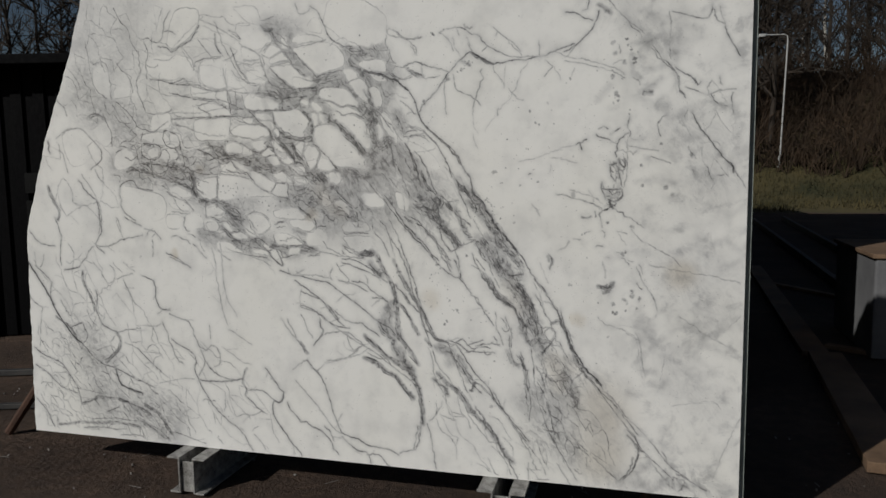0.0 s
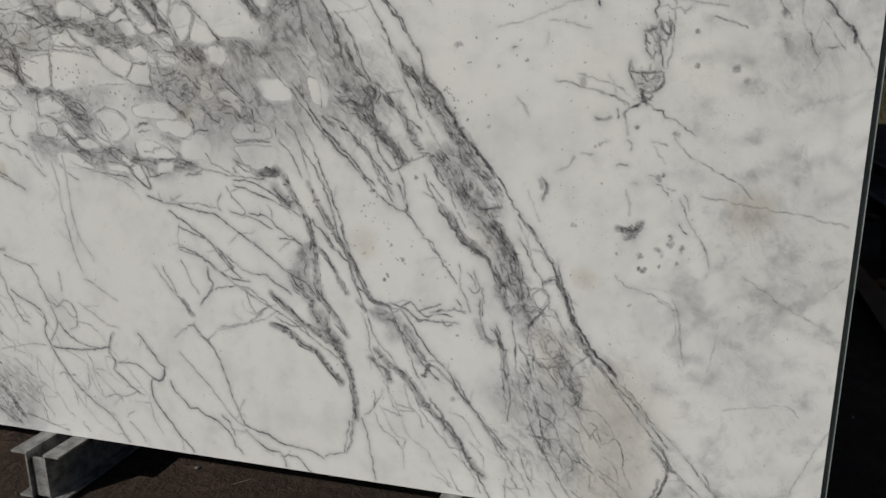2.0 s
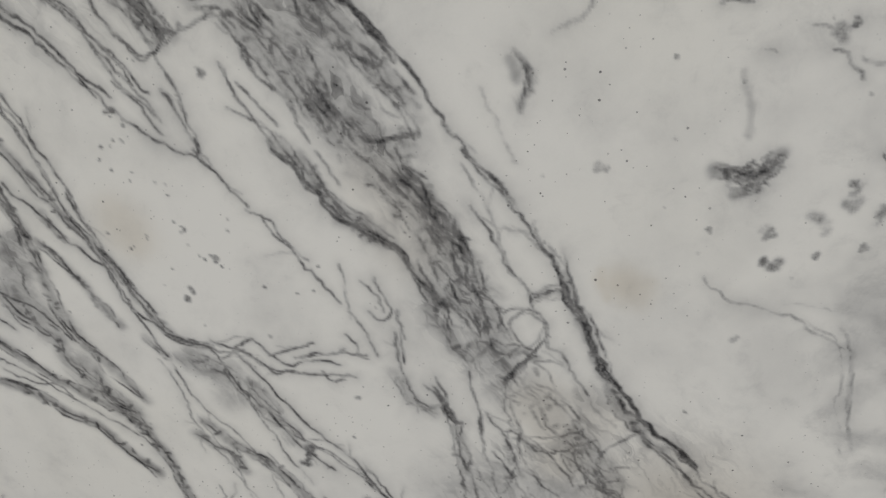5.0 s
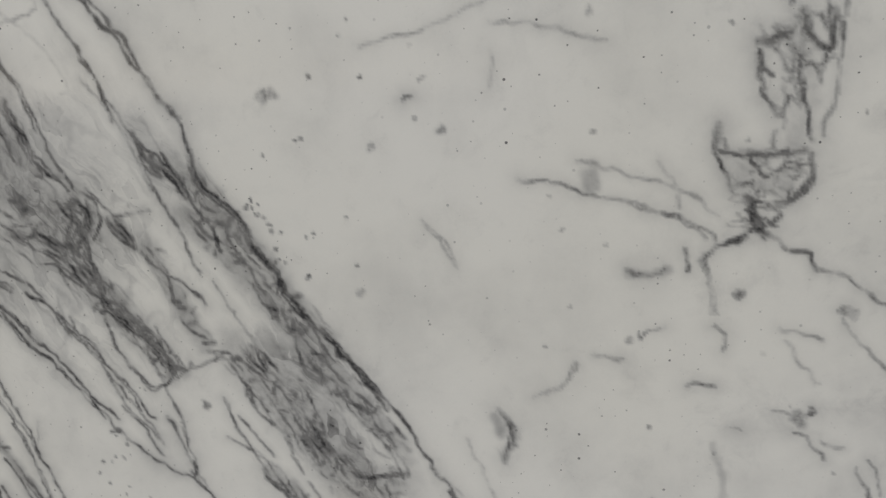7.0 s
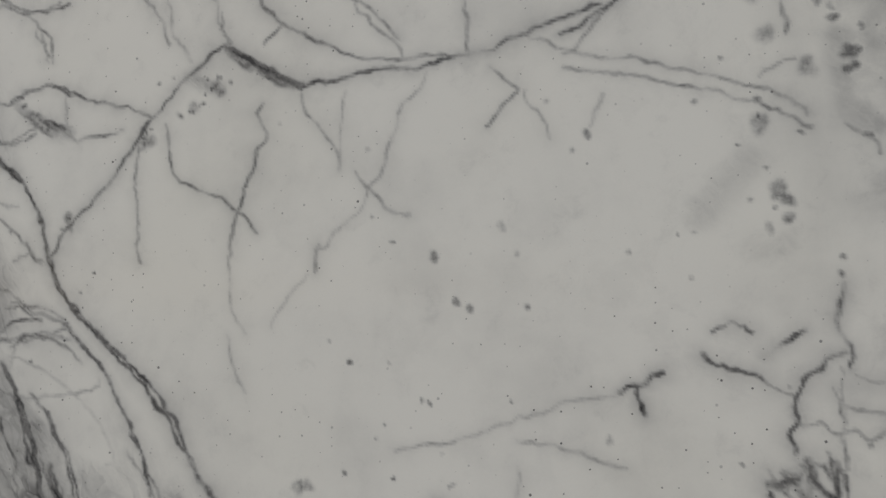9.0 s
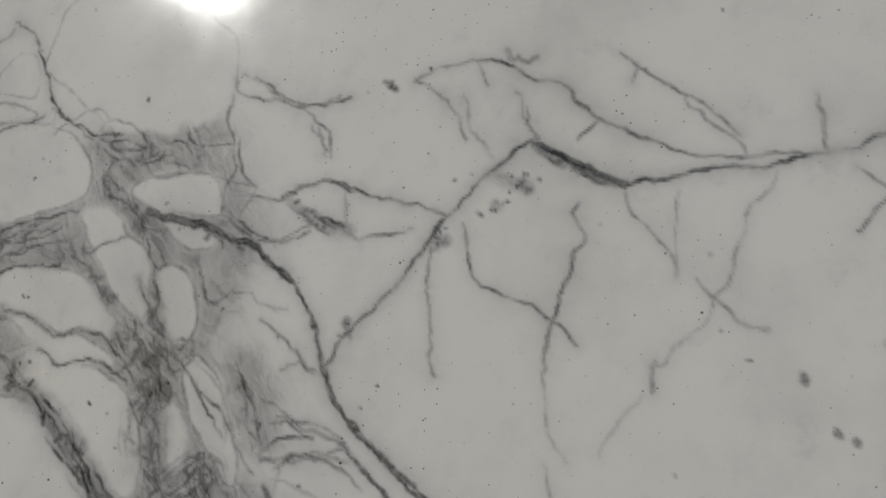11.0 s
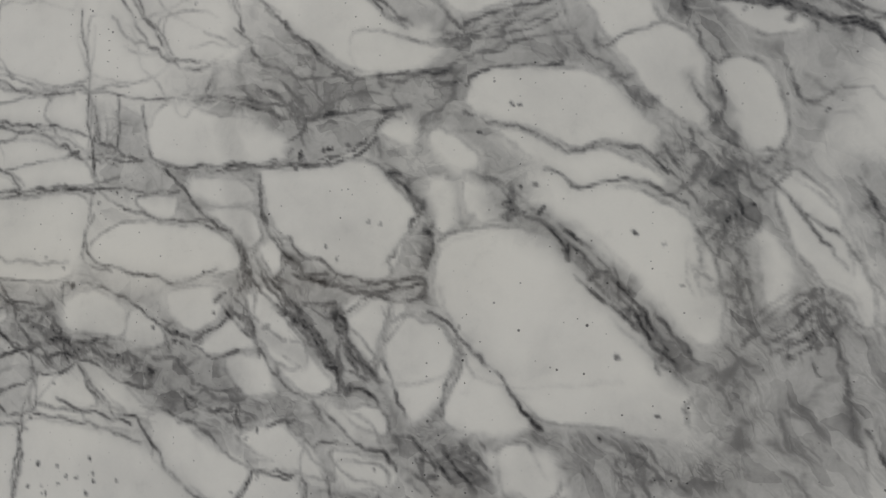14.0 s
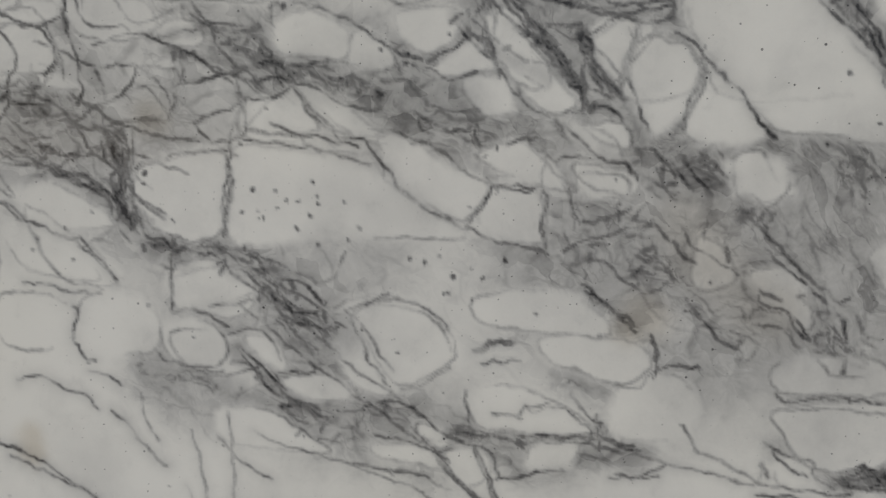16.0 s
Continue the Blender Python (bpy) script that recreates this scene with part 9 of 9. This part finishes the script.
def slab_face():
    nz, nx = len(ZS), len(XS)
    gx, gz = np.meshgrid(XS, ZS)
    clamp = left_edge(gz)
    inside = gx > clamp
    gx = np.maximum(gx, clamp)
    gz = np.minimum(gz, top_edge(gx))
    co = np.stack([gx, np.zeros_like(gx), gz], -1).reshape(-1, 3).astype(np.float32)
    idx = np.arange(nz * nx).reshape(nz, nx)
    quads = np.stack([idx[:-1, 1:], idx[1:, 1:], idx[1:, :-1], idx[:-1, :-1]], -1)
    quads = quads[inside[:-1, 1:] | inside[1:, 1:]].astype(np.int32)
    me = bpy.data.meshes.new("polished_face")
    me.vertices.add(len(co))
    me.vertices.foreach_set("co", co.ravel())
    me.loops.add(quads.size)
    me.loops.foreach_set("vertex_index", quads.ravel())
    me.polygons.add(len(quads))
    me.polygons.foreach_set("loop_start", np.arange(0, quads.size, 4, dtype=np.int32))
    me.update(calc_edges=True)
    layer = me.attributes.new("figure", "FLOAT_COLOR", "POINT")
    layer.data.foreach_set("color", FIGURE.ravel())
    me.materials.append(MARBLE)
    return new("polished_face", me)


marble_slab = thing("marble_slab", "large polished white marble slab with grey veins, standing upright on steel supports", "stone slab", group="marble slabs")
slab_face().parent = marble_slab
part("slab_body", slab_body(0.0, THICK), SAWN, marble_slab, "sawn grey-white edge and back")

back_slab = thing("marble_slab", "second marble slab with a dull sawn edge, stacked behind the polished one", "stone slab", group="marble slabs")
part("slab_body", slab_body(THICK + 0.003, THICK + 0.025, 0.019, True), BACKING, back_slab)


# ---- supports: two channels back to back with a plate between ----
def support(x):
    ob = thing("steel_support", "short weathered galvanised steel support of two channels, standing on the dirt", "steel support", (x, 0, GROUND), group="supports under the slab")
    h, y0, y1 = FOOT - GROUND - 0.001, -0.118, 0.30
    for s in (-1, 1):
        bm = bmesh.new()
        box(bm, (min(s * 0.030, s * 0.037), y0, 0.006), (max(s * 0.030, s * 0.037), y1, h - 0.006), 0.001)
        box(bm, (min(s * 0.030, s * 0.088), y0, h - 0.008), (max(s * 0.030, s * 0.088), y1, h), 0.002)
        box(bm, (min(s * 0.030, s * 0.080), y0, 0), (max(s * 0.030, s * 0.080), y1, 0.008), 0.002)
        part("channel", bm, STEEL, ob)
    part("spacer_plate", boxed((-0.030, y0 + 0.012, 0.004), (0.030, y0 + 0.020, h - 0.022), 0.001), STEEL, ob)
    part("spacer_plate", boxed((-0.030, y1 - 0.02, 0.004), (0.030, y1 - 0.012, h - 0.022), 0.001), STEEL, ob)
    return ob


support(-0.625)
support(0.69)

# the rack that the slabs lean on, mostly hidden behind them
rack = thing("slab_rack", "rusty steel rack with splayed legs behind the slabs", "rack", (0, 0, GROUND))
for x in (-1.38, 1.2):
    s = -1 if x < 0 else 0.0
    bm = bmesh.new()
    tube(bm, [(x + s * 0.60, 0.28, 0), (x + s * 0.27, 0.30, 0.42), (x + 0.1, 0.33, 0.9)], [0.022, 0.022, 0.022], 8)
    part("leg", bm, RUST, rack)

for x in (-0.625, 0.69):
    part("upright", boxed((x - 0.03, 0.055, FOOT - GROUND), (x + 0.03, 0.115, 1.9), 0.004), RUST, rack)
for z in (0.85, 1.5):
    part("crossbar", boxed((-1.25, 0.116, z), (1.38, 0.16, z + 0.05), 0.004), RUST, rack)

# ---- ground: one sheet, rising to a bank far behind ----
def bank_height(x, y):
    d = y - 19 - 0.10 * (x - 5) - 1.2 * math.sin(x * 0.21)
    rise = max(0.0, min(1.0, d / 16))
    return 5.2 * rise * rise * (3 - 2 * rise) + (0.05 * math.sin(x * 1.3 + y) if d > 0 else 0)


def ground_sheet():
    bm = bmesh.new()
    near = np.concatenate([np.linspace(-400, -12, 14), np.arange(-11.5, 14, 0.5), np.arange(15, 60, 1.5), np.linspace(70, 400, 10)])
    deep = np.concatenate([np.linspace(-400, -12, 12), np.arange(-11, 40, 0.5), np.linspace(45, 600, 16)])
    rows = []
    for y in deep:
        rows.append([bm.verts.new((x, y, GROUND + bank_height(x, y) + (0.012 * noise.noise((x * 2.1, y * 2.1, 0)) - 0.012 if abs(x) < 14 and -11 < y < 18 else 0))) for x in near])
    for r0, r1 in zip(rows, rows[1:]):
        for i in range(len(near) - 1):
            f = bm.faces.new((r0[i], r0[i + 1], r1[i + 1], r1[i]))
            f.smooth = True
            c = f.calc_center_median()
            f.material_index = 1 if c.y - 19 - 0.10 * (c.x - 5) - 1.2 * math.sin(c.x * 0.21) > 0 or c.y > 40 else 0
    return bm


ground = mesh_object("ground", ground_sheet(), DIRT)
ground.data.materials.append(GRASS)
tagged(ground, "dark brown dirt yard that rises to a grassy bank", "ground", kind="structure")

chips = bmesh.new()
for _ in range(320):
    x, y, r = rng.uniform(-2.6, 2.6), rng.uniform(-1.6, 1.4), rng.uniform(0.002, 0.0065)
    m = pose(x, y, GROUND - 0.006, *rng.uniform(0, 360, 3)) @ Matrix.Diagonal((r * 1.5, r, r * 0.7, 1))
    bmesh.ops.create_icosphere(chips, subdivisions=1, radius=1, matrix=m)
tagged(mesh_object("stone_chips", chips, PEBBLE), "small pale stone chips scattered over the dirt", "stone chips", kind="stuff")
splinters = bmesh.new()
for _ in range(60):
    x, y, a, l = rng.uniform(-2.4, 2.4), rng.uniform(-1.4, 0.6), rng.uniform(0, 6.3), rng.uniform(0.02, 0.07)
    tube(splinters, [(x, y, GROUND + 0.003), (x + l * math.cos(a), y + l * math.sin(a), GROUND + 0.006)], [0.0012, 0.0008], 4)
tagged(mesh_object("straw_bits", splinters, PEBBLE), "pale bits of straw and twig on the dirt", "litter", kind="stuff")


# ---- the yard behind: rails, planks, a concrete bin, the black shed ----
def strip(name, label, category, a, b, width, height, material, group=""):
    """A long bar lying on the ground from a to b."""
    a, b = Vector((*a, 0)), Vector((*b, 0))
    way = b - a
    ob = mesh_object(name, boxed((0, -width / 2, 0), (way.length, width / 2, height), min(width, height) * 0.12), material)
    ob.matrix_world = pose(a.x, a.y, GROUND - 0.004, 0, 0, math.degrees(math.atan2(way.y, way.x)))
    return tagged(ob, label, category, group)


strip("rail", "long dark steel rail lying across the shaded yard", "rail", (3.18, 4.6), (3.95, 16.2), 0.07, 0.11, DARKSTEEL, "rails")
strip("rail", "long dark steel rail lying across the shaded yard", "rail", (4.02, 7.6), (4.78, 17.0), 0.07, 0.11, DARKSTEEL, "rails")
strip("timber_plank", "long weathered brown plank on the shaded ground", "plank", (2.36, 2.75), (2.66, 7.4), 0.17, 0.04, PLANK, "planks")
strip("timber_plank", "long weathered brown plank on the shaded ground", "plank", (2.22, 0.75), (2.41, 2.72), 0.21, 0.05, PLANK, "planks")
strip("timber_batten", "thin timber batten lying across the yard", "batten", (2.60, 6.05), (3.12, 5.25), 0.08, 0.03, PLANK, "battens")
strip("timber_batten", "thin timber batten lying across the yard", "batten", (2.50, 3.05), (2.95, 2.75), 0.08, 0.03, PLANK, "battens")
# two thin dark lines across the dirt, built as low bars
strip("dark_bar", "thin dark bar lying on the dirt beside the shed", "bar", (-4.6, 0.55), (-2.3, 1.35), 0.04, 0.04, DARKSTEEL, "bars")
strip("dark_bar", "thin dark bar lying on the dirt beside the shed", "bar", (-3.6, 0.1), (-1.9, 0.75), 0.035, 0.03, DARKSTEEL, "bars")

# unseen building mass, added only to throw shade over the yard and rails
shade_block = thing("shade_block", "plain dark block out of sight behind the slab, added to shade the yard", "building", (-1.9, 1.7, GROUND), kind="structure")
part("wall", boxed((0, 0, 0), (3.52, 7.5, 8.0), 0.02), BLACKSHEET, shade_block)
part("wall", boxed((0, 7.6, 0), (4.1, 14.1, 3.9), 0.02), BLACKSHEET, shade_block)
part("roof", boxed((0, 0, 8.004), (3.52, 7.5, 8.10), 0.02), BLACKSHEET, shade_block)
part("roof", boxed((0, 7.6, 3.904), (4.1, 14.1, 4.0), 0.02), BLACKSHEET, shade_block)

concrete_bin = thing("concrete_bin", "pale painted concrete bin with a flat timber lid", "bin", (2.70, 2.75, GROUND), -2)
part("bin_body", boxed((0, 0, 0), (1.4, 1.1, 0.69), 0.015), CONCRETE, concrete_bin)
part("timber_lid", boxed((-0.02, -0.02, 0.691), (1.42, 1.12, 0.72), 0.005), PLANK, concrete_bin, "flat weathered timber lid")

shed = thing("black_shed", "long low near-black shed with a gently sloping roof", "shed", (-3.37, 2.27, GROUND), 14)
shed.scale = (0.67, 0.67, 0.84)
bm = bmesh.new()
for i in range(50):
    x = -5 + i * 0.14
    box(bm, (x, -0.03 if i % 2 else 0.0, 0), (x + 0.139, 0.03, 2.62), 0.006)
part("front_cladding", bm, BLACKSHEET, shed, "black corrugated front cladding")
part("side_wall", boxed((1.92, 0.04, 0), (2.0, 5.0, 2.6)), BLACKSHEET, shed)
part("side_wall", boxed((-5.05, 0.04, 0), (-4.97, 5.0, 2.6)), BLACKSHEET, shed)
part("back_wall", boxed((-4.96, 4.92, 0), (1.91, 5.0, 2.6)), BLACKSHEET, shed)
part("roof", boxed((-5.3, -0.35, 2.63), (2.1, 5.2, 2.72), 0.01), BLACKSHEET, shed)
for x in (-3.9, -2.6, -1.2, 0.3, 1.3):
    part("post", boxed((x, -0.16, 0), (x + 0.10, -0.06, 2.6), 0.006), SHEDPOST, shed, "near-black post")
# windows as flat panels, their dim reflection put into the slightly paler colour
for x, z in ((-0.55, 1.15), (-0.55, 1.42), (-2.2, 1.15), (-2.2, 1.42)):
    part("window_slot", boxed((x, -0.045, z), (x + 0.55, -0.034, z + 0.2), 0.004), SHEDPOST, shed, "narrow window slot with a dim reflection in its colour")


# ---- bare trees, brush and a lamp post on the bank ----
def branch(bm, start, way, length, radius, depth, r):
    points, radii, p, d = [start], [radius], Vector(start), Vector(way).normalized()
    n = 4 if depth > 1 else 3
    for i in range(n):
        d = (d + Vector(r.normal(size=3)) * 0.13 + Vector((0, 0, 0.05))).normalized()
        p = p + d * length / n
        points.append(p.copy())
        radii.append(radius * (1 - 0.75 * (i + 1) / n) + 0.002)
    tube(bm, points, radii, 6 if depth > 2 else 4 if depth > 1 else 3)
    if depth > 0:
        for _ in range(5 if depth > 1 else 4):
            i = r.integers(1, n + 1)
            side = Vector(r.normal(size=3))
            side = (side - side.dot(d) * d).normalized()
            branch(bm, points[i], d * 0.75 + side * r.uniform(0.5, 0.9), length * r.uniform(0.42, 0.68), radii[i] * 0.75, depth - 1, r)


def bare_tree(seed, height, material, label, at, lean=0.05):
    r = np.random.default_rng(seed)
    ob = thing("bare_tree", label, "tree", at, group="bare trees on the bank")
    trunk = bmesh.new()
    top, points = Vector((0, 0, -0.3)), []
    for i in range(8):
        points.append(top.copy())
        top = top + Vector((r.normal() * lean * height / 7, r.normal() * lean * height / 7, height / 7))
    base = height * 0.012 + 0.03
    tube(trunk, points, [base * (1 - 0.11 * i) for i in range(8)], 8)
    part("trunk", trunk, material, ob)
    crown = bmesh.new()
    for i in range(2, 8):
        for _ in range(3):
            a = r.uniform(0, 6.3)
            branch(crown, points[i], (math.cos(a), math.sin(a), r.uniform(0.5, 1.3)), height * r.uniform(0.2, 0.34), base * 0.42, 2, r)
    part("crown", crown, BARK, ob, "leafless crown of fine dark twigs")
    return ob


trees = [bare_tree(s, h, m, l, (0, 0, 0)) for s, h, m, l in (
    (11, 10.0, BARK, "tall leafless tree with dark bark and fine twigs"),
    (12, 8.5, BARK, "leafless tree with a spreading dark crown"),
    (13, 9.0, BIRCH, "slender leafless birch with a pale trunk"))]
places = []
for i in range(48):
    y = 27 + 26 * ((i * 0.618) % 1)
    places.append((3.0 + (y + 2.5) * (0.06 + 0.46 * ((i * 0.381 + 0.1) % 1)), y))
for i in range(9):
    y = 17 + 12 * ((i * 0.618) % 1)
    places.append((1.1 - (y + 2.5) * (0.88 + 0.42 * ((i * 0.37 + 0.05) % 1)), y))
for i, (x, y) in enumerate(places):
    m = pose(x, y, GROUND + bank_height(x, y), 0, 0, i * 77) @ Matrix.Scale(0.8 + 0.35 * ((i * 0.71) % 1), 4)
    src = trees[2] if i in (3, 11, 17, 30) else trees[i % 2]
    if i < 3:
        trees[i].matrix_world = m
    else:
        t = copy_thing(src, m)
        t.scale = src.scale
        t.matrix_world = m

brush = bmesh.new()
for _ in range(3000):
    y = rng.uniform(25, 48)
    x = 1.2 + (y + 2.5) * rng.uniform(0.06, 0.56)
    p = Vector((x, y, GROUND + bank_height(x, y) - 0.1))
    h = rng.uniform(0.5, 1.6) * (1 + 1.2 * max(0, noise.noise((x * 0.3, y * 0.3, 2))))
    for k in range(5):
        a, out = rng.uniform(0, 6.3), h * rng.uniform(0.2, 0.9)
        o = Vector((math.cos(a), math.sin(a), 0)) * out
        mid = p + o * 0.5 + Vector((rng.normal() * 0.1, rng.normal() * 0.1, h * rng.uniform(0.5, 0.9)))
        tube(brush, [p, mid, p + o * 1.2 + Vector((0, 0, h * rng.uniform(0.4, 1.3)))], [0.022, 0.016, 0.005], 3)
tagged(mesh_object("brush", brush, TWIG), "dense brown leafless brush on the bank", "brush", kind="stuff")

tufts = bmesh.new()
for _ in range(9000):
    y = rng.uniform(18.5, 29)
    x = 1.2 + (y + 2.5) * rng.uniform(0.08, 0.5)
    p = Vector((x, y, GROUND + bank_height(x, y) - 0.02))
    if bank_height(x, y) < 0.02:
        continue
    h, w, a = rng.uniform(0.08, 0.30), rng.uniform(0.01, 0.03), rng.uniform(0, 6.3)
    s = Vector((math.cos(a), math.sin(a), 0)) * w
    lean = Vector((rng.normal() * 0.07, rng.normal() * 0.07, h))
    tufts.faces.new([tufts.verts.new(v) for v in (p - s, p + s, p + lean + s * 0.1)])
tagged(mesh_object("grass", tufts, GRASS), "rough green and straw-coloured grass on the bank", "grass", kind="stuff")

lamp_xy = (6.18, 25.5)
lamp = thing("street_lamp", "slim pale steel lamp post with a short bent arm", "street lamp", (*lamp_xy, GROUND + bank_height(*lamp_xy) - 0.1))
bm = bmesh.new()
tube(bm, [(0, 0, 0), (0, 0, 0.5), (0.02, 0, 0.55), (0.14, 0, 4.65), (0.12, 0, 4.8), (0.03, 0, 4.86), (-0.62, 0, 4.88)], [0.05, 0.048, 0.03, 0.026, 0.022, 0.02, 0.018], 8)
part("pole", bm, LAMPSTEEL, lamp)
part("lamp_head", boxed((-0.84, -0.08, 4.81), (-0.60, 0.08, 4.92), 0.03), LAMPSTEEL, lamp, "small grey lamp head")
